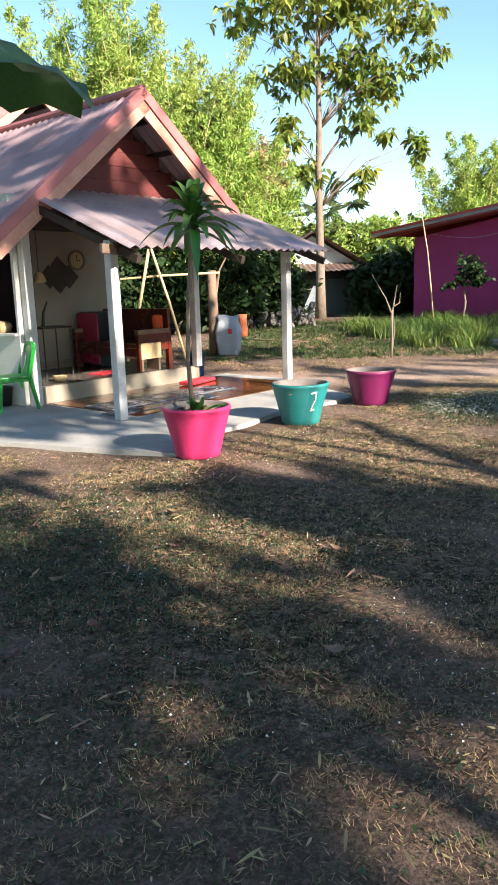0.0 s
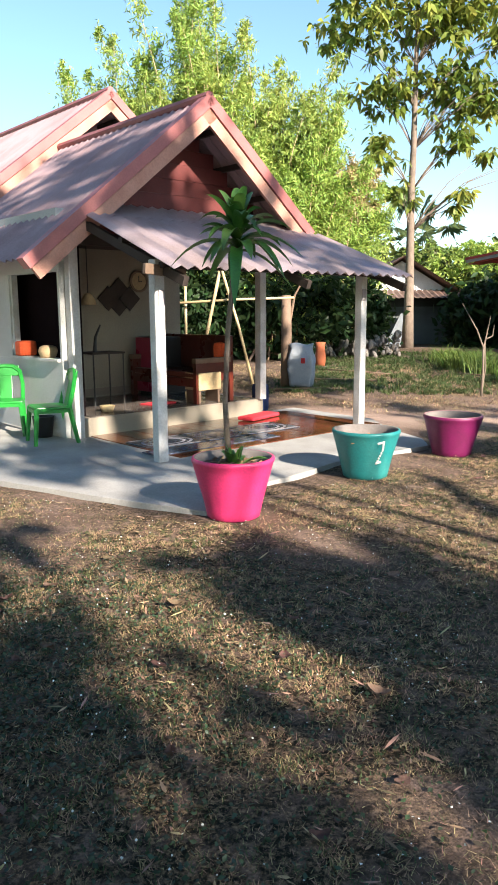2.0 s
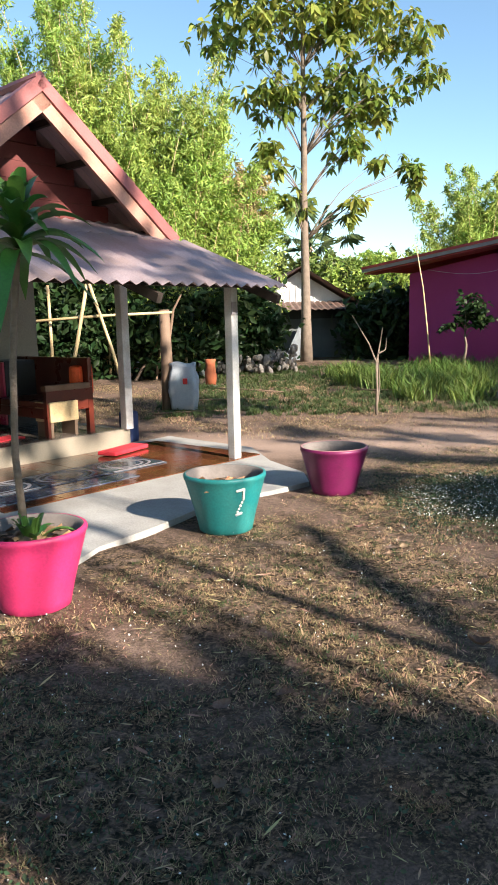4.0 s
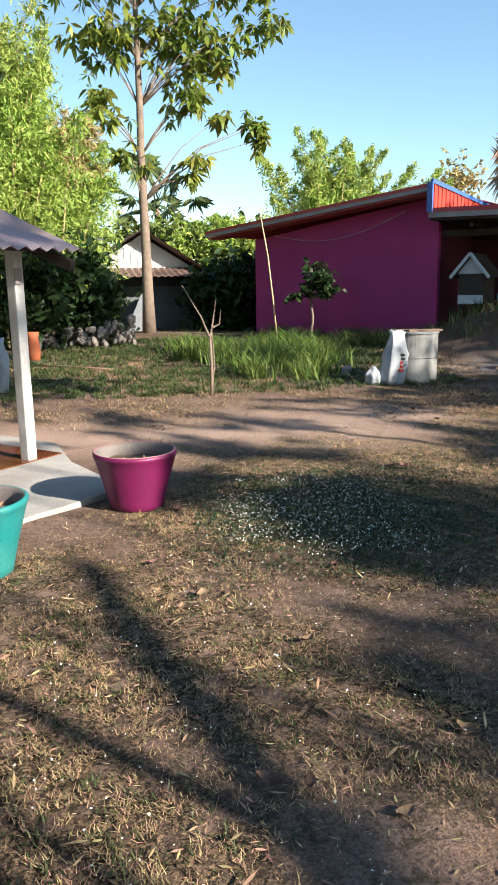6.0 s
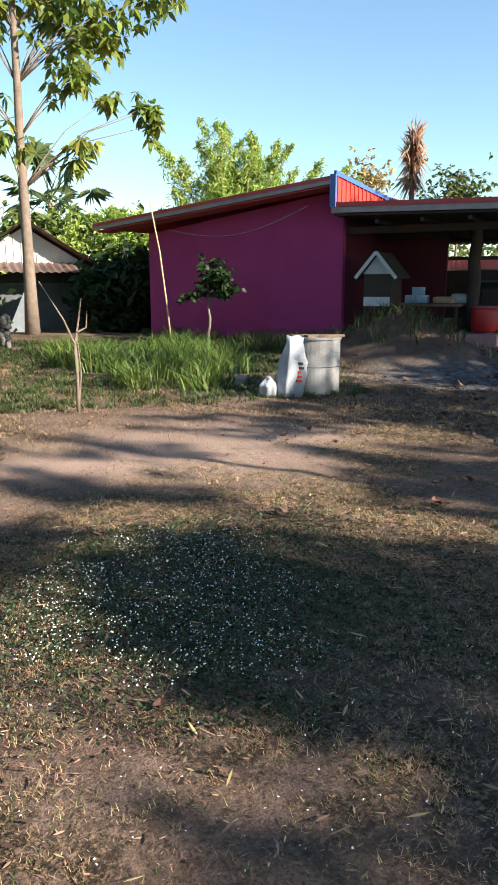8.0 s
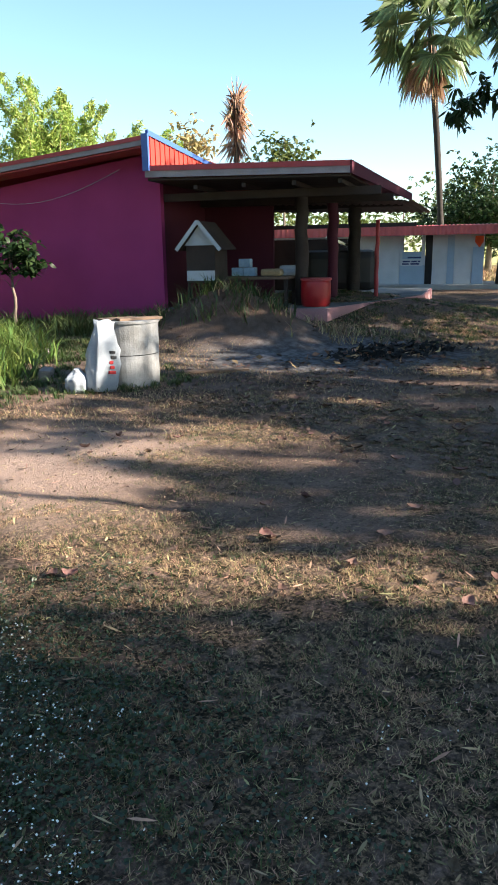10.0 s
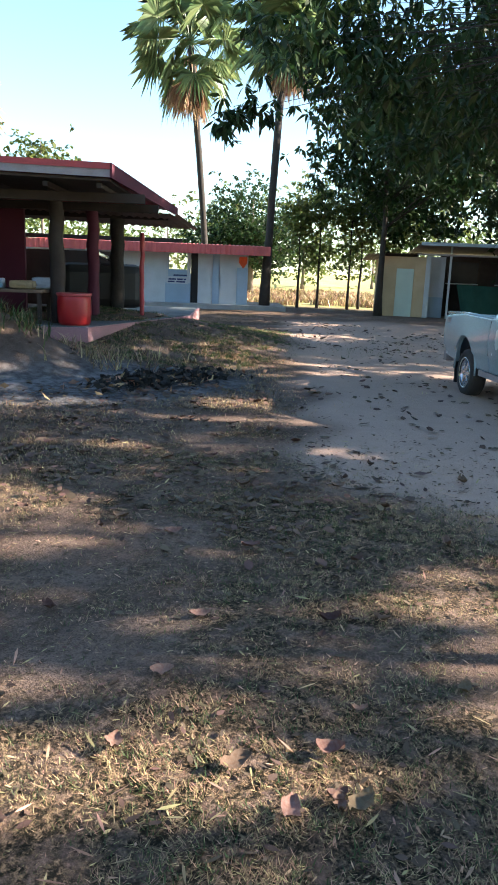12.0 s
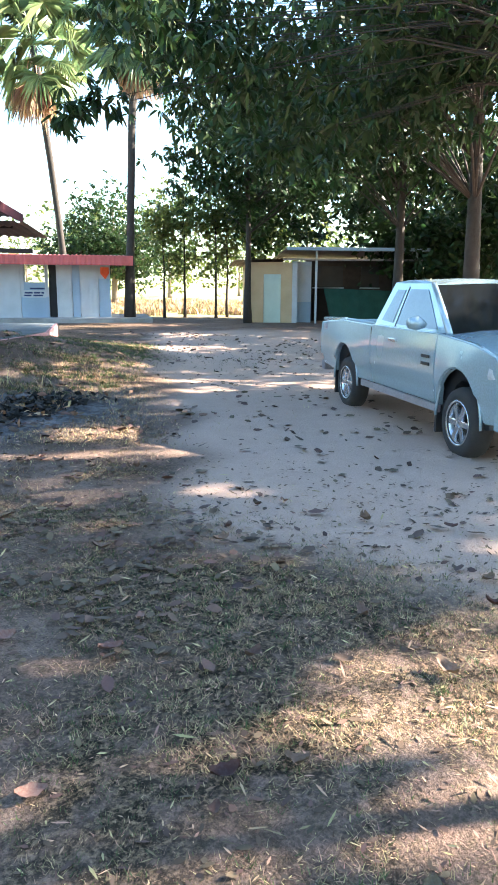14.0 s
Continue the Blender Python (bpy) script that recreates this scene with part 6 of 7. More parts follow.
def sack(name, label, m, w, d, h, seed, category="sack", pinch=0.5):
    """A filled woven bag: square foot, pinched mouth, creased sides."""
    bm = bmesh.new()
    bmesh.ops.create_cube(bm, size=1.0)
    bmesh.ops.subdivide_edges(bm, edges=bm.edges, cuts=9, use_grid_fill=True)
    for v in bm.verts:
        x, y, z = v.co.x * 2, v.co.y * 2, v.co.z + 0.5
        r = (abs(x) ** 4 + abs(y) ** 4) ** 0.25 / max(math.hypot(x, y), 1e-4) * max(abs(x), abs(y)) if max(abs(x), abs(y)) > 0.99 else 1
        belly = 1 + 0.18 * math.sin(math.pi * min(1, z * 1.1)) - 0.30 * max(0, z - 0.7)
        fold = 0.15 * noise.noise((x * 1.6 + seed, y * 1.6, z * 2.4)) + 0.10 * noise.noise((x * 3 + seed, y * 3, z * 11))
        flat = 1 - 0.72 * max(0, (z - 0.62) / 0.38) ** 1.3
        neck = 1 - pinch * max(0, (z - 0.60) / 0.40) ** 0.8 + (0.16 if z > 0.97 else 0)
        v.co = Vector((x * w * 0.5 * belly * r * neck * (1 + fold), y * d * 0.5 * belly * flat * (1 + fold), h * (z + 0.07 * fold + (0.02 * math.sin(x * 4 + seed) if z > 0.95 else 0))))
    bmesh.ops.recalc_face_normals(bm, faces=bm.faces)
    return solo(name, bm, "sack", label, category, m, smooth=True)


hs = sack("hanging_sack", "white woven sack hung beside the timber post", pose(-0.42, 15.15, gz(-0.42, 15.15) + 0.05, 0, 0, -10), 0.46, 0.18, 0.80, 3, pinch=0.06)
part("print", B(0.02, 0.10, -0.128, -0.10, 0.44, 0.54, bevel=0.01), "red_print", hs)
jar = thing("clay_stove", "orange clay cylinder standing near the rubble", "stove", pose(-0.15, 18.6, gz(-0.15, 18.6)))
part("body", lathe([(0.0, 0), (0.11, 0), (0.13, 0.22), (0.10, 0.45), (0.12, 0.58), (0.10, 0.58), (0.0, 0.54)], 18), "brick_red", jar, smooth=True)
part("stand", B(-0.16, 0.16, -0.16, 0.16, -0.05, 0.02), "stone", jar)
wall = thing("rubble_wall", "low tumbled wall of pale rubble stones", "wall", pose(0.75, 20.6, gz(0.75, 20.6)))
rng = np.random.default_rng(17)
stones = []
for k in range(4):
    bm = bmesh.new()
    bmesh.ops.create_icosphere(bm, subdivisions=2, radius=0.5)
    for v in bm.verts:
        v.co *= 1 + 0.35 * noise.noise(v.co * 2.2 + Vector((k * 7, 0, 0)))
    me = mesh_of("stone", bm)
    me.materials.append(M["stone"])
    stones.append(me)
for k in range(170):
    ob = new("stone", stones[k % 4])
    ob.parent = wall
    f = rng.random()
    s = 0.08 + 0.17 * rng.random() ** 1.5
    ob.matrix_local = Matrix.LocRotScale((-1.1 + 2.2 * f, 0.25 * rng.normal() + 0.5 * f, s * 0.3 + 0.55 * rng.random() * (0.3 + 0.7 * f)), Euler(rng.random(3) * 6), Vector((s * 1.3, s, s * 0.8)))
bin_ = solo("white_bin", lathe([(0, 0), (0.16, 0), (0.19, 0.36), (0.17, 0.36), (0.14, 0.03)], 20), "sack", "white plastic bin by the rubble", "bin", pose(-0.35, 20.2, gz(-0.35, 20.2)), smooth=True)
tarp = solo("pale_tarpaulin", slabwall([(-0.5, 0), (0.35, 0), (0.15, 1.0), (-0.05, 1.05)], 0, 0.05), "sack", "pale sheet leaning on the hut wall", "sheet", pose(2.2, 25.2, gz(2.2, 25.2), -8, 0, -25))
# odd blocks and bamboo lengths left in the grass
for x, y, r in ((4.2, 18.6, 20), (5.6, 17.4, -35), (5.3, 15.9, 60)):
    solo("concrete_lump", B(-0.13, 0.13, -0.08, 0.08, 0, 0.15, bevel=0.035), "stone", "broken concrete lump lying in the grass", "rubble", pose(x, y, gz(x, y) - 0.02, 6, -4, r), "concrete lumps in the grass")
for x, y, r, ln in ((3.4, 17.0, -30, 1.6), (0.5, 17.6, -38, 2.2), (0.3, 16.3, -8, 1.6), (-0.2, 14.9, 10, 1.4)):
    solo("bamboo_length", T([(-ln / 2, 0, 0.02), (0, 0.03, 0.03), (ln / 2, 0, 0.02)], [0.020, 0.018, 0.014], n=7), "wood", "weathered bamboo length lying on the lawn", "pole", pose(x, y, gz(x, y) + 0.01, 0, 0, r), "bamboo lengths on the lawn", smooth=True)
# forked stick in the lawn
st = thing("forked_sapling", "bare forked sapling in the lawn", "sapling", pose(2.75, 14.3, gz(2.75, 14.3)))
part("stem", T([(0, 0, -0.05), (0.01, 0, 0.45), (0.0, 0, 0.85)], [0.024, 0.02, 0.018], n=7), "bark", st, smooth=True)
for p in (((0, 0, 0.85), (-0.12, 0, 1.15), (-0.38, 0.02, 1.6)), ((0, 0, 0.85), (0.05, 0.02, 1.1), (0.10, 0.03, 1.4)), ((0.04, 0, 1.0), (0.14, 0, 1.05), (0.16, 0, 1.25)), ((0.0, 0.05, -0.05), (0.06, 0.05, 0.5), (0.03, 0.03, 0.95))):
    part("branch", T(p, [0.015, 0.011, 0.006], n=6), "bark", st)
# tall pole and papaya-like shrub in front of the magenta wall
pl = solo("leaning_pole", T([(0, 0, -0.1), (-0.10, 0, 0.9), (-0.22, 0, 1.95), (-0.40, 0, 2.95)], [0.022, 0.02, 0.017, 0.012], n=7), "bamboo", "thin bamboo pole leaning by the magenta wall", "pole", pose(5.20, 20.9, gz(5.20, 20.9)), smooth=True)
leafy_tree("shrub", "small dark shrub before the magenta wall", 5.95, 20.6, 1.7, 0.045, [(0.15, 0, 1.45, 0.35, 0.35, 0.2), (-0.35, 0, 1.1, 0.3, 0.3, 0.14), (0.3, 0, 1.2, 0.3, 0.3, 0.15), (0.1, 0, 1.75, 0.22, 0.22, 0.15)], "shade_leaf", 0.085, 560, "bark", seed=61, limbs=16, fork=0.4, category="shrub", flat=0.6)
# water tank of two concrete rings
tank = thing("water_tank", "grey tank of two stacked concrete rings", "tank", pose(6.2, 15.15, gz(6.2, 15.15) - 0.03))
part("ring", lathe([(0.31, 0), (0.375, 0), (0.375, 0.40), (0.31, 0.40)], 40), "ring", tank, smooth=False)
part("ring", lathe([(0.31, 0.412), (0.378, 0.412), (0.382, 0.80), (0.31, 0.80)], 40), "ring", tank)
part("joint", lathe([(0.34, 0.39), (0.368, 0.398), (0.368, 0.414), (0.34, 0.42)], 40), "black", tank)
part("rim", lathe([(0.30, 0.80), (0.40, 0.795), (0.405, 0.825), (0.30, 0.83)], 40), "ring", tank)
part("lid_slat", B(-0.36, 0.1, -0.1, 0.12, 0.832, 0.85), "wood", tank)
part("lid_slat", B(-0.2, 0.36, -0.28, -0.12, 0.832, 0.86), "wood", tank)
wt = part("water", lathe([(0.0, 0.5), (0.312, 0.5)], 24), "black", tank)
s2 = sack("cement_sack", "white printed sack slumped against the tank", pose(5.66, 14.72, gz(5.66, 14.72), 0, 7, 15), 0.33, 0.22, 0.84, 7, pinch=0.22)
for k in range(5):
    part("print", B(0.01 + 0.015 * (k % 2), 0.10 - 0.02 * (k % 3), -0.150, -0.115, 0.22 + k * 0.06, 0.255 + k * 0.06, bevel=0.005), "red_print" if k < 3 else "black", s2)
sack("cement_sack", "small crumpled white sack on the grass", pose(5.40, 14.8, gz(5.40, 14.8), 0, 0, 60), 0.24, 0.2, 0.28, 9)

# ---- barn contents (pink house frame) ----
def inbarn(x, y, z, rz=0):
    return PINK @ pose(x, y, z, 0, 0, rz)


bh = thing("bird_house", "white-trimmed gabled coop on a stand", "coop", inbarn(5.92, -0.15, 0.55))
part("body", B(-0.28, 0.28, -0.25, 0.45, 0.95, 1.25), "dark_wood", bh)
part("front_panel", B(-0.27, 0.27, -0.28, -0.25, 0.62, 0.80), "panel_white", bh, "white painted front panel")
part("cage", B(-0.28, 0.28, -0.25, 0.45, 0.58, 0.95), "dark_wood", bh)
part("gable_panel", slabwall([(-0.3, 1.25), (0.3, 1.25), (0.0, 1.62)], -0.27, -0.25), "panel_white", bh)
for sx in (-1, 1):
    bm = bmesh.new()
    vv = [bm.verts.new(v) for v in ((0, -0.36, 1.68), (0, 0.6, 1.68), (sx * 0.42, 0.6, 1.18), (sx * 0.42, -0.36, 1.18), (0, -0.36, 1.64), (0, 0.6, 1.64), (sx * 0.40, 0.6, 1.16), (sx * 0.40, -0.36, 1.16))]
    for f in ((0, 1, 2, 3), (7, 6, 5, 4), (0, 3, 7, 4), (1, 5, 6, 2), (2, 6, 7, 3), (0, 4, 5, 1)):
        bm.faces.new([vv[i] for i in f])
    bmesh.ops.recalc_face_normals(bm, faces=bm.faces)
    part("roof", bm, "dark_wood", bh)
    ang = math.degrees(math.atan2(0.5, 0.42))
    part("verge", B(0, 0.66, -0.39, -0.362, -0.035, 0.03, m=pose(0, 0, 1.67, 0, ang if sx > 0 else 180 - ang, 0)), "panel_white", bh, "white verge board")
for sx in (-0.25, 0.25):
    for sy in (-0.22, 0.42):
        part("leg", B(sx - 0.025, sx + 0.025, sy - 0.025, sy + 0.025, -0.3, 0.6), "dark_wood", bh)
tbl = thing("work_table", "long rough work table in the barn", "table", inbarn(6.5, 0.9, 0.63))
part("top", B(-0.75, 0.85, -0.35, 0.4, 0.52, 0.57), "wood", tbl)
for sx in (-0.68, 0.78):
    for sy in (-0.3, 0.34):
        part("leg", B(sx - 0.03, sx + 0.03, sy - 0.03, sy + 0.03, 0, 0.52), "dark_wood", tbl)
for dx, dz in ((-0.15, 0.0), (0.1, 0.0), (0.0, 0.17)):
    solo("water_pack", B(-0.12, 0.12, -0.1, 0.1, 0, 0.165, bevel=0.02), "pack", "shrink-wrapped pack of bottled water", "water pack", inbarn(6.35 + dx, 1.0, 1.205 + dz), "water packs on the table")
solo("folded_cloth", B(-0.22, 0.2, -0.15, 0.15, 0, 0.14, bevel=0.06), "leather", "heap of faded cloth on the table", "cloth", inbarn(6.95, 0.85, 1.205))
solo("folded_cloth", B(-0.18, 0.2, -0.15, 0.15, 0, 0.2, bevel=0.07), "sack", "heap of patterned cloth on the table", "cloth", inbarn(7.22, 1.1, 1.205))
br = thing("barrel", "red plastic barrel with a rough lid", "barrel", inbarn(7.84, 0.72, 0.636))
part("body", lathe([(0, 0), (0.25, 0), (0.275, 0.05), (0.29, 0.2), (0.285, 0.4), (0.275, 0.5), (0.24, 0.53), (0, 0.53)], 30), "barrel", br, smooth=True)
part("rim", lathe([(0.27, 0.48), (0.3, 0.49), (0.3, 0.53), (0.26, 0.54)], 30), "fascia_red", br)
mb = thing("motorcycle_cover", "dark covered vehicle parked deep in the barn", "vehicle", inbarn(7.6, 4.6, 0.636, 15))
part("cover", B(-0.9, 0.9, -0.35, 0.35, 0.1, 1.05, bevel=0.2), "black", mb)
part("windscreen", B(-0.9, -0.3, -0.3, 0.3, 1.0, 1.06, m=pose(0.1, 0, 0.05, 0, 24, 0)), "chrome", mb)
solo("plank", B(-0.55, 0.55, -0.06, 0.06, 0, 0.035, bevel=0.005), "wood", "weathered plank lying by the mound", "plank", pose(7.35, 15.2, gz(7.35, 15.2) + 0.005, 0, 0, -20))
solo("hanging_wire", T([(0.6 + 0.3 * i, -0.03, 2.86 - 0.35 * math.sin(math.pi * i / 12) + 0.03 * i) for i in range(13)], 0.006, n=4), "panel_white", "thin cable slung across the magenta wall", "cable", PINK)


# ---- the pickup truck ----
def pickup():
    t = thing("pickup_truck", "silver extended-cab pickup parked on the sand", "pickup truck")
    W = 0.88   # half width; x runs forward from the rear axle, y to its left

    def shell(sections, material, name, label="", cap=True):
        """Skin lofted through sections (x, outline in y and z)."""
        bm = bmesh.new()
        rings = [[bm.verts.new((x, y, z)) for y, z in o] for x, o in sections]
        n = len(rings[0])
        for a, c in zip(rings, rings[1:]):
            for k in range(n):
                bm.faces.new((a[k], c[k], c[(k + 1) % n], a[(k + 1) % n]))
        if cap:
            bm.faces.new(rings[0])
            bm.faces.new(rings[-1][::-1])
        bmesh.ops.recalc_face_normals(bm, faces=bm.faces)
        ob = part(name, bm, material, t, label, smooth=True)
        ob.data.set_sharp_from_angle(angle=radians(32))
        return ob

    def side(profile, y, thick, name, material="car_paint", bulge=0.0):
        """A body side cut from an outline in x and z, slightly bulged."""
        bm = bmesh.new()
        a = [bm.verts.new((x, y, z)) for x, z in profile]
        f = bm.faces.new(a)
        r = bmesh.ops.extrude_face_region(bm, geom=[f])
        for v in r["geom"]:
            if isinstance(v, bmesh.types.BMVert):
                v.co.y += thick
        bmesh.ops.recalc_face_normals(bm, faces=bm.faces)
        rim = [e for e in bm.edges if all(abs(v.co.y - y - thick) < 1e-6 for v in e.verts)]
        bmesh.ops.bevel(bm, geom=rim, offset=0.012, segments=3, affect='EDGES', clamp_overlap=True)
        for zc in (0.54, 0.60, 0.64, 0.72, 0.80, 0.88, 0.95):
            bmesh.ops.bisect_plane(bm, geom=bm.verts[:] + bm.edges[:] + bm.faces[:], plane_co=(0, 0, zc), plane_no=(0, 0, 1))
        for k in range(13):
            bmesh.ops.bisect_plane(bm, geom=bm.verts[:] + bm.edges[:] + bm.faces[:], plane_co=(-0.9 + 0.38 * k, 0, 0), plane_no=(1, 0, 0))
        out = 1 if thick > 0 else -1
        for v in bm.verts:   # rounded flanks with a low crease, and flared wheel arches
            z = v.co.z
            v.co.y += out * (0.028 * (1 - ((z - 0.80) / 0.26) ** 2) - (0.022 if z < 0.61 else 0))
            for cx in (0.0, 3.085):
                d = math.hypot(v.co.x - cx, z - 0.36)
                v.co.y += out * 0.030 * math.exp(-((d - 0.45) / 0.12) ** 2)
        ob = part(name, bm, material, t, smooth=True)
        ob.data.set_sharp_from_angle(angle=radians(50))
        return ob

    def arch(cx, r, x0, x1, n=12):
        return [(cx + r * math.cos(math.pi - math.pi * i / n), 0.36 + r * math.sin(math.pi * i / n)) for i in range(n + 1)]

    sill = 0.46
    for s in (-1, 1):
        y0, th = s * (W - 0.05), s * 0.05
        bed = [(-1.02, 0.98), (-1.05, 0.62), (-0.98, 0.50), (-0.44, 0.46)] + arch(0.0, 0.43, 0, 0)[1:-1] + [(0.44, 0.46), (0.86, 0.46), (0.86, 1.02), (-0.2, 1.03)]
        side(bed, y0, th, "bed_side")
        door = [(0.875, 0.46), (2.595, 0.46), (2.60, 0.80), (2.595, 1.03), (0.875, 1.03)]
        side(door, y0, th, "cab_side")
        fend = [(2.604, 0.70), (2.604, 0.46), (2.655, 0.46)] + arch(3.085, 0.43, 0, 0)[1:-1] + [(3.52, 0.42), (3.86, 0.44), (3.93, 0.62), (3.90, 0.80), (3.72, 0.93), (3.3, 0.99), (2.604, 1.03)]
        side(fend, y0, th, "front_wing")
        part("sill", B(0.5, 2.64, y0 - 0.0 if s > 0 else y0 - 0.03, y0 + 0.03 if s > 0 else y0, 0.38, 0.455), "fascia_grey", t)
        part("bed_rail", T([(-1.03, s * (W - 0.03), 1.01), (-0.1, s * (W - 0.03), 1.045), (0.85, s * (W - 0.03), 1.03)], 0.02, n=8), "car_paint", t, smooth=True)
        # wheel arch lips and dark liners
        for cx in (0.0, 3.085):
            part("arch_lip", T([(cx + 0.44 * math.cos(math.pi * i / 14), s * (W + 0.004), 0.36 + 0.44 * math.sin(math.pi * i / 14)) for i in range(15)], 0.016, n=6), "car_paint", t, smooth=True)
            part("arch_liner", T([(cx + 0.45 * math.cos(math.pi * i / 10), s * (W - 0.22), 0.36 + 0.45 * math.sin(math.pi * i / 10)) for i in range(11)], 0.17, n=6), "black", t)
        part("mud_flap", B(-0.50, -0.46, s * (W - 0.30), s * (W - 0.02), 0.14, 0.50) if s > 0 else B(-0.50, -0.46, s * (W - 0.02), s * (W - 0.30), 0.14, 0.50), "black", t)
        part("mud_flap", B(2.58, 2.62, s * (W - 0.28), s * (W - 0.02), 0.17, 0.46) if s > 0 else B(2.58, 2.62, s * (W - 0.02), s * (W - 0.28), 0.17, 0.46), "black", t)
        # glasshouse side: pillars and panes
        yl, yu = s * (W - 0.03), s * (W - 0.20)

        def quad(p, material, name, out=0.0, thick=0.02):
            bm = bmesh.new()
            vs = []
            for x, z in p:
                f = (z - 1.03) / 0.53
                vs.append(bm.verts.new((x, yl + (yu - yl) * f + s * out, z)))
            f = bm.faces.new(vs)
            r = bmesh.ops.extrude_face_region(bm, geom=[f])
            for v in r["geom"]:
                if isinstance(v, bmesh.types.BMVert):
                    v.co.y -= s * thick
            bmesh.ops.recalc_face_normals(bm, faces=bm.faces)
            return part(name, bm, material, t)

        quad([(0.88, 1.03), (2.72, 1.03), (1.98, 1.56), (1.06, 1.56)], "car_paint", "cab_upper")
        quad([(1.05, 1.09), (1.38, 1.07), (1.42, 1.48), (1.20, 1.48)], "car_glass", "rear_quarter_glass", 0.008)
        quad([(1.50, 1.06), (2.50, 1.06), (1.98, 1.49), (1.55, 1.49)], "car_glass", "door_glass", 0.008)
        quad([(1.46, 1.03), (1.475, 1.03), (1.50, 1.52), (1.485, 1.52)], "black", "pillar_seam", 0.006)
        part("door_seam", B(0.862, 0.874, y0 - 0.001, y0 + th * 1.3, 0.64, 1.0) if s > 0 else B(0.862, 0.874, y0 + th * 1.3, y0 + 0.001, 0.64, 1.0), "black", t)
        part("door_handle", B(1.48, 1.66, s * W + 0.018, s * W + 0.058, 0.90, 0.93, bevel=0.008) if s > 0 else B(1.48, 1.66, s * W - 0.058, s * W - 0.018, 0.90, 0.93, bevel=0.008), "chrome", t, "chrome door handle")
        for z in (0.76, 0.82):
            part("side_badge", B(2.30, 2.48, s * W + 0.020, s * W + 0.036, z, z + 0.025) if s > 0 else B(2.30, 2.48, s * W - 0.036, s * W - 0.020, z, z + 0.025), "black", t)
        part("bed_badge", B(-0.9, -0.76, s * W + 0.008, s * W + 0.026, 0.90, 0.96) if s > 0 else B(-0.9, -0.76, s * W - 0.026, s * W - 0.008, 0.90, 0.96), "fascia_grey", t)
        mr = part("mirror", T([(2.36, s * (W + 0.03), 1.10), (2.34, s * (W + 0.12), 1.12), (2.34, s * (W + 0.21), 1.12)], [0.035, 0.085, 0.06], n=12), "car_paint", t, "rounded silver door mirror", smooth=True)
        # headlight
        part("headlight", T([(3.62, s * (W - 0.03), 0.80), (3.80, s * (W - 0.07), 0.78), (3.90, s * (W - 0.22), 0.76)], [0.075, 0.10, 0.08], n=10), "lamp_glass", t, "clear headlight lens", smooth=True)
        part("turn_signal", T([(3.56, s * (W - 0.015), 0.815), (3.64, s * (W - 0.02), 0.81)], 0.04, n=8), "amber", t)
        part("tail_light", B(-1.06, -1.0, s * (W - 0.12), s * (W - 0.01), 0.62, 0.95) if s > 0 else B(-1.06, -1.0, s * (W - 0.01), s * (W - 0.12), 0.62, 0.95), "barrel", t)
    # bed, tailgate and cab skins
    part("bed_floor", B(-1.0, 0.84, -W + 0.06, W - 0.06, 0.52, 0.56), "black", t)
    part("bed_front", B(0.80, 0.86, -W + 0.06, W - 0.06, 0.46, 1.02), "car_paint", t)
    part("tailgate", B(-1.05, -1.0, -W + 0.10, W - 0.10, 0.54, 1.0, bevel=0.015), "car_paint", t)
    part("rear_bumper", B(-1.16, -1.02, -W + 0.04, W - 0.04, 0.40, 0.54, bevel=0.03), "fascia_grey", t)
    part("underbody", B(-0.95, 3.7, -0.55, 0.55, 0.30, 0.50), "black", t)
    part("cab_floor", B(0.88, 3.6, -W + 0.06, W - 0.06, 0.44, 0.50), "black", t)
    part("cab_back", B(0.88, 0.93, -W + 0.06, W - 0.06, 0.50, 1.06), "car_paint", t)
    part("dash", B(2.3, 2.62, -W + 0.07, W - 0.07, 0.6, 1.0), "black", t)
    part("seat", B(1.5, 1.75, -0.7, 0.7, 0.6, 1.25, bevel=0.05), "cloth_blue", t)
    shell([(1.00, [(-W + 0.21, 1.50), (W - 0.21, 1.50), (W - 0.23, 1.57), (0, 1.585), (-W + 0.23, 1.57)]), (1.30, [(-W + 0.20, 1.52), (W - 0.20, 1.52), (W - 0.26, 1.60), (0, 1.625), (-W + 0.26, 1.60)]),
           (1.75, [(-W + 0.20, 1.52), (W - 0.20, 1.52), (W - 0.26, 1.595), (0, 1.62), (-W + 0.26, 1.595)]), (2.02, [(-W + 0.20, 1.50), (W - 0.20, 1.50), (W - 0.25, 1.55), (0, 1.575), (-W + 0.25, 1.55)])], "car_paint", "cab_roof")
    bm = bmesh.new()
    ws = [bm.verts.new(v) for v in ((2.74, -W + 0.06, 1.03), (2.80, 0, 1.05), (2.74, W - 0.06, 1.03), (2.02, W - 0.22, 1.54), (2.06, 0, 1.565), (2.02, -W + 0.22, 1.54))]
    bm.faces.new((ws[0], ws[1], ws[4], ws[5]))
    bm.faces.new((ws[1], ws[2], ws[3], ws[4]))
    part("windscreen", bm, "dark_glass", t, "dark windscreen", smooth=True)
    bm = bmesh.new()
    ws = [bm.verts.new(v) for v in ((0.895, -W + 0.08, 1.06), (0.895, W - 0.08, 1.06), (1.03, W - 0.24, 1.51), (1.03, -W + 0.24, 1.51))]
    bm.faces.new(ws[::-1])
    part("rear_window", bm, "car_glass", t)
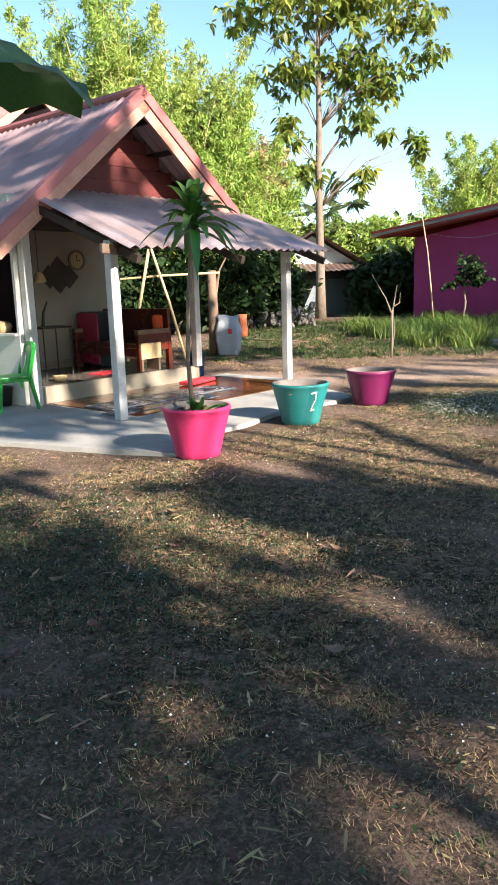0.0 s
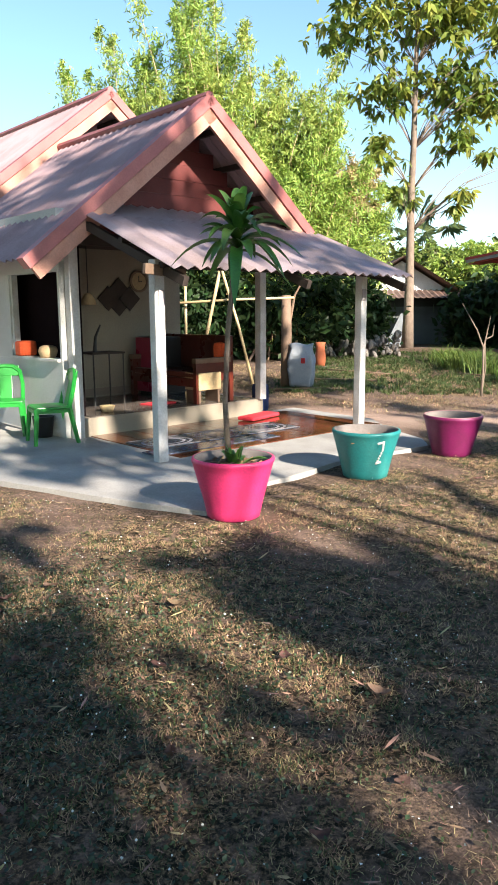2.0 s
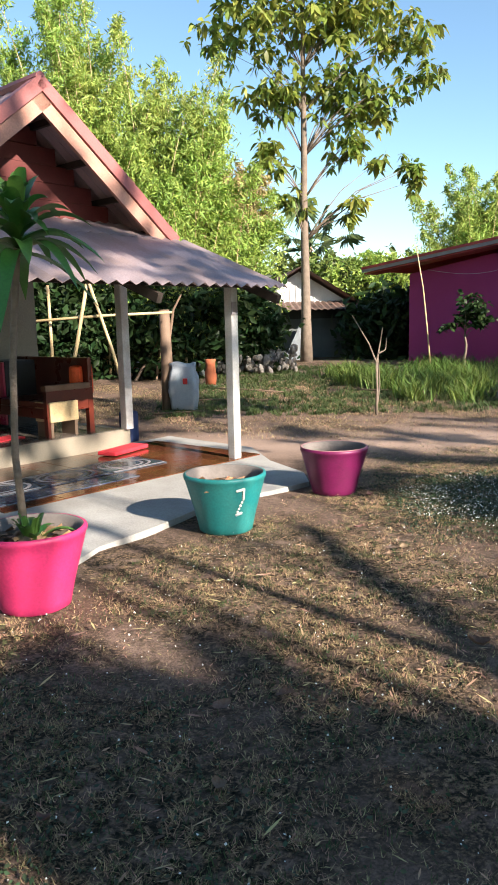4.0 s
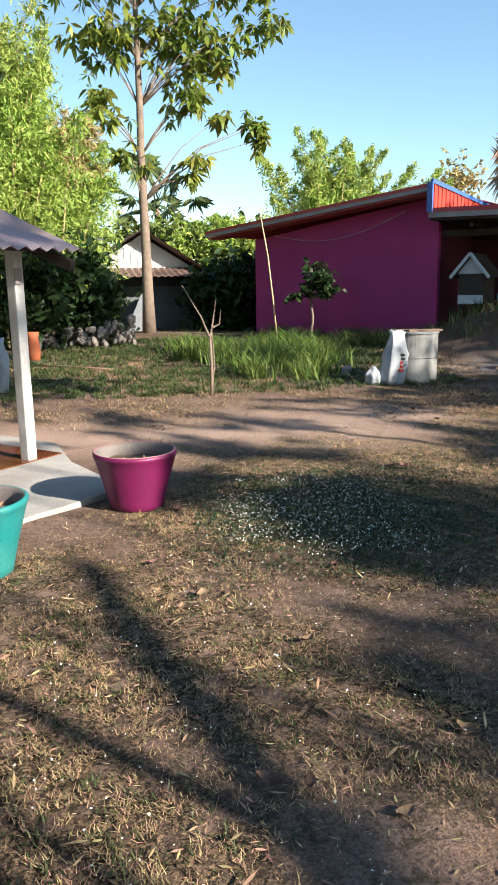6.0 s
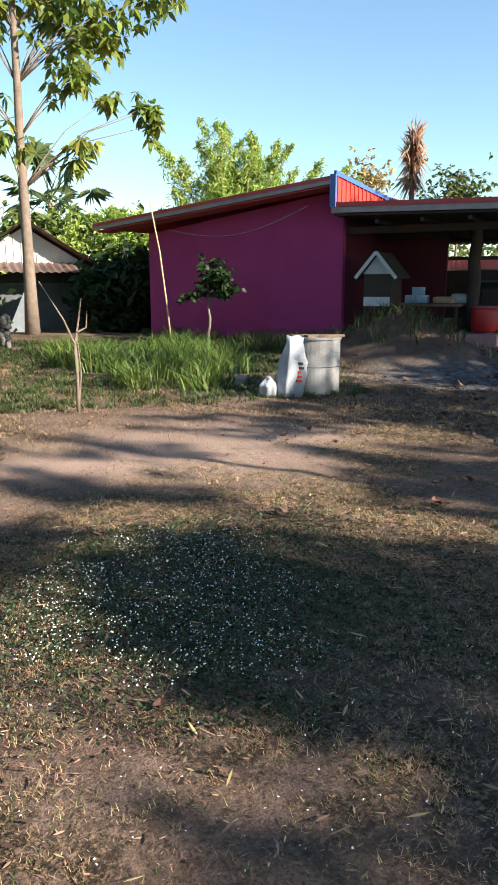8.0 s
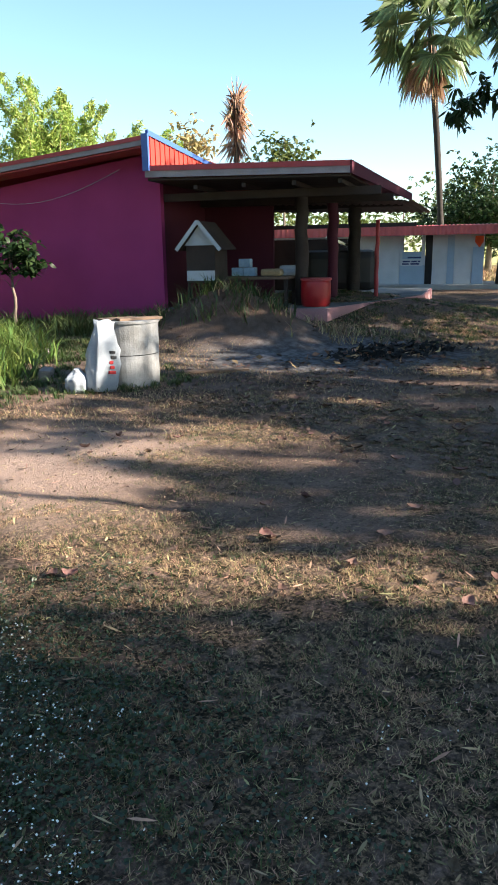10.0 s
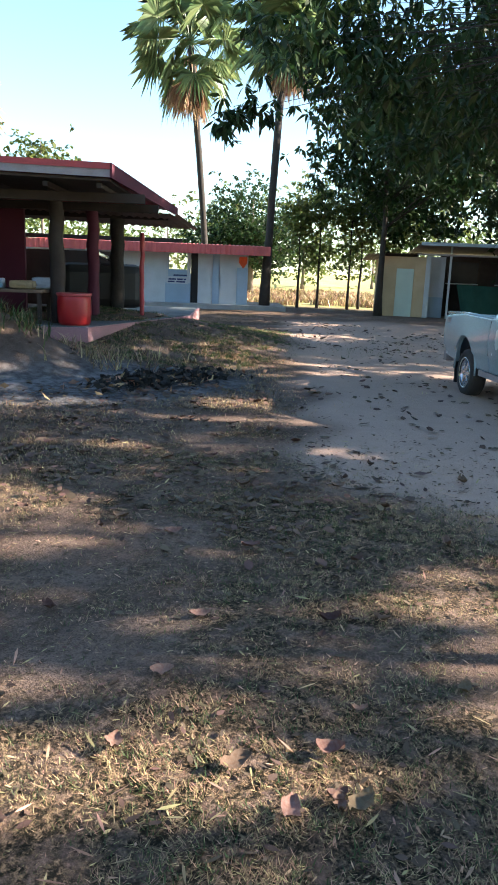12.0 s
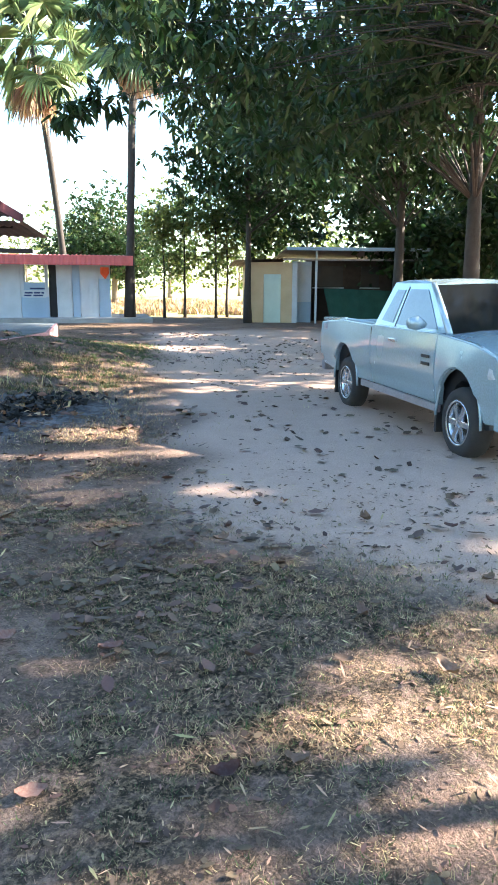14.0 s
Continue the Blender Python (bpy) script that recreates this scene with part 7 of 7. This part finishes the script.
    for s in (-1, 1):
        part("pillar", T([(2.74, s * (W - 0.045), 1.03), (2.40, s * (W - 0.13), 1.28), (2.02, s * (W - 0.215), 1.545)], 0.035, n=8), "car_paint", t, smooth=True)
    o = lambda zc, ze, w: [(-w, ze - 0.06), (-w, ze), (-w * 0.55, zc), (0, zc + 0.015), (w * 0.55, zc), (w, ze), (w, ze - 0.06)]
    shell([(2.66, o(1.06, 1.02, W - 0.02)), (3.0, o(1.05, 1.00, W - 0.02)), (3.4, o(1.01, 0.95, W - 0.03)), (3.75, o(0.94, 0.88, W - 0.08)), (3.90, o(0.86, 0.80, W - 0.2))], "car_paint", "bonnet")
    shell([(3.70, [(-W + 0.02, 0.40), (W - 0.02, 0.40), (W - 0.02, 0.72), (-W + 0.02, 0.72)]), (3.92, [(-W + 0.04, 0.38), (W - 0.04, 0.38), (W - 0.05, 0.72), (-W + 0.05, 0.72)]), (4.04, [(-W + 0.24, 0.40), (W - 0.24, 0.40), (W - 0.26, 0.68), (-W + 0.26, 0.68)])], "car_paint", "front_bumper")
    part("grille", B(3.86, 3.95, -0.42, 0.42, 0.70, 0.83, bevel=0.01), "black", t)
    part("air_intake", B(4.0, 4.06, -0.5, 0.5, 0.43, 0.55), "black", t)
    for s in (-1, 1):
        part("fog_lamp_recess", T([(3.98, s * 0.66, 0.52), (4.02, s * 0.64, 0.52)], 0.075, n=14), "black", t)

    # wheels
    def wheel(cx, s):
        y = s * (W - 0.11)
        prof = [(0.20, -0.11), (0.30, -0.115), (0.335, -0.09), (0.35, -0.04), (0.35, 0.04), (0.335, 0.09), (0.30, 0.115), (0.20, 0.11), (0.20, -0.11)]
        bm = lathe(prof, 36)
        r = Matrix.Rotation(radians(90 if s < 0 else -90), 4, 'X')
        place = Matrix.Translation((cx, y, 0.35)) @ r
        bmesh.ops.transform(bm, matrix=place, verts=bm.verts)
        ty = part("wheel", bm, "rubber", t, "alloy wheel with a worn tyre", smooth=True)
        bm = lathe([(0.0, 0.0), (0.19, 0.0)], 30)
        bmesh.ops.transform(bm, matrix=place, verts=bm.verts)
        part("hub_well", bm, "black", ty)
        bm = lathe([(0.185, 0.04), (0.205, 0.112), (0.222, 0.118), (0.225, 0.11), (0.2, 0.03)], 36)
        bmesh.ops.transform(bm, matrix=place, verts=bm.verts)
        part("rim", bm, "chrome", ty, smooth=True)
        bm = lathe([(0.0, 0.092), (0.05, 0.09), (0.06, 0.06)], 20)
        bmesh.ops.transform(bm, matrix=place, verts=bm.verts)
        part("hub_cap", bm, "chrome", ty, smooth=True)
        for k in range(6):
            bm = B(0.035, 0.21, -0.032, 0.032, 0.055, 0.10, bevel=0.012)
            bmesh.ops.transform(bm, matrix=place @ Matrix.Rotation(k * math.pi / 3, 4, 'Z'), verts=bm.verts)
            part("spoke", bm, "chrome", ty)

    # stand the body to its full height above the axles
    for ob in t.children:
        if ob.name.split(".")[0] != "mud_flap":
            for v in ob.data.vertices:
                z = v.co.z
                if z > 1.03:
                    v.co.z = 1.19 + (z - 1.03) * 0.92
                elif z > 0.46:
                    v.co.z = 0.46 + (z - 0.46) * 0.73 / 0.57
    for cx in (0.0, 3.085):
        for s in (-1, 1):
            wheel(cx, s)
    return t


truck = pickup()
tx, ty_, hx, hy = 13.93, 12.22, -0.69, -0.72
# the near (right-hand) tyres stand on the measured line; the rear axle's middle lies 0.8 m behind it
truck.matrix_world = pose(tx + 0.72 * 0.80, ty_ - 0.69 * 0.80, gz(13.5, 11.5) - 0.03, 0, 0, math.degrees(math.atan2(hy, hx)))
bl = thing("firewood", "cut branches lying in the truck bed", "branches", truck.matrix_world @ pose(0.2, 0, 0.56))
for k in range(7):
    part("branch", T([(-0.5 + 0.1 * k, -0.4 + 0.1 * k, 0.05), (0.1, 0.05 * k - 0.2, 0.3), (0.45, 0.1 * k - 0.4, 0.5 + 0.05 * (k % 3))], [0.03, 0.025, 0.02], n=6), "wood", bl)

# ---- ash heap and fallen branches ----
rng = np.random.default_rng(91)
ashes = thing("ash_heap", "blackened remains of a burnt leaf heap", "ash heap", pose(10.6, 15.2, gz(10.6, 15.2)))
c = rng.normal(size=(900, 3)) * np.array([0.5, 0.24, 0.04]) + np.array([0, 0, 0.03])
c[:, 2] = np.abs(c[:, 2])
v, f = cards(rng, c, 0.06, flat=0.5, long=2.0)
tagged(raw("char", v, f, "char", ashes), kind="stuff")
c = rng.normal(size=(160, 3)) * np.array([0.9, 0.35, 0.03]) + np.array([0, 0, 0.04])
v, f = cards(rng, c, 0.07, flat=0.6, long=2.0)
tagged(raw("unburnt_leaves", v, f, "litter", ashes), kind="stuff")


# ---- fallen leaves ----
def fallen_leaf(x, y, size, rz, curl):
    bm = bmesh.new()
    rows = []
    for i in range(7):
        f = i / 6
        w = 0.34 * math.sin(math.pi * (0.06 + 0.9 * f)) ** 0.8
        z = curl * (f - 0.5) ** 2 * 1.6
        rows.append([bm.verts.new(((f - 0.5), s * (w * (1 + 0.5 * noise.noise((f * 7, s * 2, y * 9)))) + 0.12 * math.sin(f * 3 + x), z + abs(s) * curl * 0.35 + 0.07 * noise.noise((f * 5, s * 3, x * 9)))) for s in (-1, -0.5, 0, 0.5, 1)])
    for a, c in zip(rows, rows[1:]):
        for k in range(4):
            bm.faces.new((a[k], c[k], c[k + 1], a[k + 1]))
    ob = solo("fallen_leaf", bm, "fallen", "curled dry brown leaf on the ground", "leaf", group="fallen leaves", smooth=True)
    ob.matrix_world = pose(x, y, gz(x, y) + 0.022, random.uniform(-8, 8), random.uniform(-8, 8), rz) @ Matrix.Scale(size, 4)
    return ob


random.seed(5)
for k in range(130):
    if k < 34 or k >= 84:
        x, y = random.uniform(4.6, 9.5), random.uniform(8.2, 13.5)
    elif k < 66:
        x, y = random.uniform(-1.5, 1.8), random.uniform(1.9, 5.5)
    else:
        x, y = random.uniform(1.5, 5), random.uniform(5.5, 10)
    fallen_leaf(x, y, random.uniform(0.05, 0.10) if k < 84 else random.uniform(0.06, 0.13), random.uniform(0, 360), random.uniform(0.2, 0.7))


def scatter(name, label, category, material, n, seed, xr, yr, size, keep=None, lift=0.01, flat=0.75, long=1.8, clumps=0):
    rng = np.random.default_rng(seed)
    x, y = rng.uniform(*xr, n), rng.uniform(*yr, n)
    if clumps:
        cx, cy = rng.uniform(*xr, clumps), rng.uniform(*yr, clumps)
        p = rng.integers(0, clumps, n)
        x, y = cx[p] + rng.normal(size=n) * 0.25, cy[p] + rng.normal(size=n) * 0.25
    if keep is not None:
        ok = keep(x, y)
        x, y = x[ok], y[ok]
    c = np.stack((x, y, ground_z(x, y) + lift), -1)
    v, f = litter_leaves(rng, c, size, long) if material != "petal" else cards(rng, c, size, flat=flat, long=long)
    return tagged(raw(name, v, f, material), label, category, kind="stuff")


def off_slab(x, y):
    return ~((y > 6.3) & (y - 9.6 > -0.5 * (x + 8) * 0.86 - 0.2) & (x < 1.35) & (y < 13) & (y > 6.3 + np.clip(x + 0.64, 0, 9) * 1.5))


scatter("leaf_litter", "brown fallen leaves strewn over the sandy drive", "leaf litter", "fallen_mass", 2800, 201, (7.5, 24), (9, 24), 0.062, clumps=700)
scatter("leaf_litter", "small dry leaf fragments over the lawn", "leaf litter", "fallen_mass", 2600, 202, (-3, 9.5), (1.0, 15), 0.022, keep=off_slab)
scatter("leaf_litter", "reddish-brown leaf fragments over the worn turf", "leaf litter", "fallen_mass", 5000, 206, (4.6, 10.5), (8.0, 15.0), 0.017, long=2.6, clumps=900)
scatter("straw_bits", "short pale straw and stalks lying on the turf", "straw", "grass_dry", 30000, 207, (-3, 9.8), (1.0, 14), 0.0065, keep=off_slab, long=5.0)
scatter("straw_bits", "longer pale stalks and twigs lying on the turf", "straw", "grass_dry", 5200, 211, (-3, 9.8), (1.0, 14), 0.009, keep=off_slab, lift=0.03, long=8.0)
scatter("leaf_litter", "dark leaf bits gathered along the edge of the drive", "leaf litter", "fallen_mass", 2600, 212, (6.5, 11.0), (10.0, 15.5), 0.042, keep=lambda x, y: patchy(x, y) > 0.15, lift=0.025, clumps=260)
scatter("white_flowers", "tiny white flowers in a low green patch", "flowers", "petal", 8200, 203, (2.0, 4.4), (7.0, 10.8), 0.0085, keep=lambda x, y: ((x - 2.85) / 0.8) ** 2 + ((y - 8.6) / 1.1) ** 2 < 0.85 + 0.5 * np.sin(7 * x + 3 * y) * np.sin(5 * y - 4 * x), lift=0.05, flat=0.6, long=1.1)
scatter("white_flowers", "scattered tiny white flowers in the lawn", "flowers", "petal", 2600, 204, (-3, 5), (2, 8), 0.0085, keep=off_slab, lift=0.03, flat=0.6, long=1.1)


def blades(name, label, material, n, seed, xr, yr, height, width, keep=None, lay=0.8, density=None, tuft=0.0):
    """Grass blades: one bent strip of two triangles and a tip each."""
    rng = np.random.default_rng(seed)
    x, y = rng.uniform(*xr, n), rng.uniform(*yr, n)
    if tuft:
        k = max(1, int(n / tuft))
        cx, cy = rng.uniform(*xr, k), rng.uniform(*yr, k)
        p = rng.integers(0, k, n)
        x, y = cx[p] + rng.normal(size=n) * max(0.018, height * 0.4), cy[p] + rng.normal(size=n) * max(0.018, height * 0.4)
    ok = np.ones(n, bool) if keep is None else keep(x, y)
    if density is not None:
        ok &= rng.random(n) < density(x, y)
    x, y = x[ok], y[ok]
    n = len(x)
    base = np.stack((x, y, ground_z(x, y)), -1)
    az = rng.random(n) * 6.283
    h = height * (0.45 + 0.9 * rng.random(n))
    ln = lay * (0.3 + rng.random(n))
    d = np.stack((np.cos(az) * ln, np.sin(az) * ln, np.ones(n)), -1)
    d /= np.linalg.norm(d, axis=1)[:, None]
    s = np.stack((-np.sin(az), np.cos(az), np.zeros(n)), -1) * (width / 2)
    tip = base + d * h[:, None]
    if height < 0.09:   # short turf: one sliver a blade
        v = np.stack((base - s, base + s, tip), 1).reshape(-1, 3)
        f = np.arange(3 * n).reshape(-1, 3)
    else:
        mid = base + d * (h * 0.55)[:, None]
        tip = tip + np.stack((np.cos(az), np.sin(az), -0.35 * np.ones(n)), -1) * (h * 0.35)[:, None]
        v = np.stack((base - s, base + s, mid + s * 0.8, mid - s * 0.8, tip), 1).reshape(-1, 3)
        b = np.arange(n)[:, None] * 5
        f = np.concatenate((b + np.array([[0, 1, 2]]), b + np.array([[0, 2, 3]]), b + np.array([[3, 2, 4]])))
    return tagged(raw(name, v, f, material), label, "grass", kind="stuff")


def bare_earth(x, y):
    """False on the burnt patch and the earth mound."""
    a = (x - 9.7) ** 2 / 4.0 + (y - 15.3 + (x - 9.7) * 0.15) ** 2 / 1.1
    m = ((x - 8.9) * 0.695 - (y - 17.55) * 0.719) ** 2 / 2.4 + ((x - 8.9) * 0.719 + (y - 17.55) * 0.695) ** 2 / 0.9
    return (a > 1.1) & (m > 1.0)


blades("dry_grass", "short dry straw-coloured turf over the yard", "grass_dry", 1000000, 301, (-2.8, 9.5), (1.2, 12.5), 0.030, 0.0034, off_slab, 2.2, patchy, tuft=26)
blades("green_grass", "sparse short green grass among the dry turf", "grass_green", 520000, 302, (-2.8, 9.5), (1.2, 12.5), 0.032, 0.0046, off_slab, 1.3, lambda x, y: patchy(x, y) * (0.4 + 0.65 * (((x - 2.9) / 0.9) ** 2 + ((y - 8.6) / 1.3) ** 2 < 1)), tuft=22)
blades("dry_grass", "dry turf farther across the yard", "grass_dry", 150000, 303, (-4, 14), (12.3, 19), 0.05, 0.008, bare_earth, 1.6, patchy)
blades("green_grass", "low green grass along the far lawn", "grass_green", 45000, 304, (-1, 7), (14.5, 22), 0.10, 0.012, None, 0.9, None, tuft=20)
blades("tall_grass", "clumps of tall green grass before the magenta house", "grass_tall", 4200, 305, (2.2, 5.8), (15.6, 19.5), 0.45, 0.022, lambda x, y: (x - 2.2) > 0.35 * (19.5 - y), 0.7, None, tuft=110)
blades("tall_grass", "weeds along the foot of the magenta wall", "grass_green", 6000, 306, (5.2, 9.6), (16.8, 22.5), 0.34, 0.018, lambda x, y: np.abs((x - 5.15) * 0.719 + (y - 23.3) * 0.695 + 1.1) < 0.9, 0.7, None, tuft=30)
blades("dry_weeds", "dry weeds on the earth mound", "grass_dry", 2600, 307, (7.2, 12.5), (15.8, 20), 0.24, 0.014, lambda x, y: np.abs((x - 8.9) * 0.719 + (y - 17.55) * 0.695 - 0.3) < 0.9, 0.9, None, tuft=24)
blades("green_grass", "thin green turf on the bank before the room row", "grass_green", 110000, 309, (9.5, 20), (15.5, 25), 0.06, 0.011, bare_earth, 1.4, patchy, tuft=20)
blades("dry_grass", "thin dry turf on the bank before the room row", "grass_dry", 60000, 310, (9.5, 20), (15.5, 25), 0.055, 0.010, bare_earth, 1.8, patchy, tuft=20)
blades("field_grass", "sunlit dry field grass beyond the sheds", "grass_dry", 16000, 308, (26, 52), (24, 50), 0.5, 0.06, lambda x, y: (x * 0.66 + y * 0.75) > 45, 0.6, None, tuft=30)

rng = np.random.default_rng(311)
n = 110000
x, y = rng.uniform(-2.8, 1.4, n), rng.uniform(1.6, 5.6, n)
x[:45000], y[:45000] = rng.uniform(1.9, 4.2, 45000), rng.uniform(7.4, 9.9, 45000)
thick = np.maximum(np.exp(-((x + 1.6) ** 2 / 1.6 + (y - 3.5) ** 2 / 2.2)), np.exp(-((x - 2.9) ** 2 / 0.55 + (y - 8.6) ** 2 / 0.8)))
ok = off_slab(x, y) & (rng.random(n) < patchy(x, y) * (0.12 + 0.88 * thick))
c = np.stack((x[ok], y[ok], ground_z(x[ok], y[ok]) + 0.012 + 0.022 * rng.random(ok.sum())), -1)
v, f = cards(rng, c, 0.013, flat=0.55, long=1.5)
tagged(raw("low_weeds", v, f, "weed"), "low dark green weeds matted over the yard", "weeds", kind="stuff")

# ---- small pieces laid last: veranda tiles ----
tl = B(-0.146, 0.146, -0.146, 0.146, 0.0, 0.010)
red_me = mesh_of("tile", tl)
red_me.materials.append(M["tile_red"])
dark_me = mesh_of("tile", B(-0.146, 0.146, -0.146, 0.146, 0.0, 0.006))
dark_me.materials.append(M["floor_tile"])
tiling = thing("porch_tiles", "wet terracotta and blue tiles under the lean-to", "tiles", HOUSE @ pose(0, 0, 0.046), kind="structure")
for i in range(11):
    for j in range(6):
        ob = new("tile", red_me)
        ob.parent = tiling
        ob.matrix_local = pose(0.30 + 0.30 * i, -0.17 - 0.30 * j, 0.001 * ((i * 7 + j * 3) % 3))
vtiles = thing("veranda_tiles", "dark glazed tiles on the veranda floor", "tiles", HOUSE @ pose(0, 0, 0.271), kind="structure")
for i in range(9):
    for j in range(6):
        ob = new("tile", dark_me)
        ob.parent = vtiles
        ob.matrix_local = pose(0.34 + 0.30 * i, 0.18 + 0.30 * j, 0)


# blue patterned mat strip lying on the wet tiles
mat_strip = thing("floor_mat", "wet blue mat strip with pale oval patterns", "mat", HOUSE @ pose(0, 0, 0.060))
for k in range(3):
    x0 = 0.20 + 0.76 * k
    part("panel", B(x0, x0 + 0.74, -1.30, -0.72, 0.0, 0.008), "tile_blue", mat_strip)
    for y in (-1.27, -0.75):
        part("border", B(x0 + 0.02, x0 + 0.72, y - 0.012, y + 0.012, 0.008, 0.010), "fascia_grey", mat_strip)
    for r in (0.15, 0.22):
        bm = lathe([(r, 0.008), (r + 0.018, 0.0105), (r + 0.03, 0.008)], 32)
        bmesh.ops.scale(bm, vec=(1.3, 0.95, 1.0), verts=bm.verts)
        bmesh.ops.translate(bm, vec=(x0 + 0.37, -1.01, 0), verts=bm.verts)
        part("oval", bm, "fascia_grey", mat_strip)
for k in range(6):
    part("edge_tile", B(0.0 + 0.3 * k, 0.29 + 0.3 * k, -1.62, -1.34, -0.004, 0.004), "tile_blue", mat_strip)
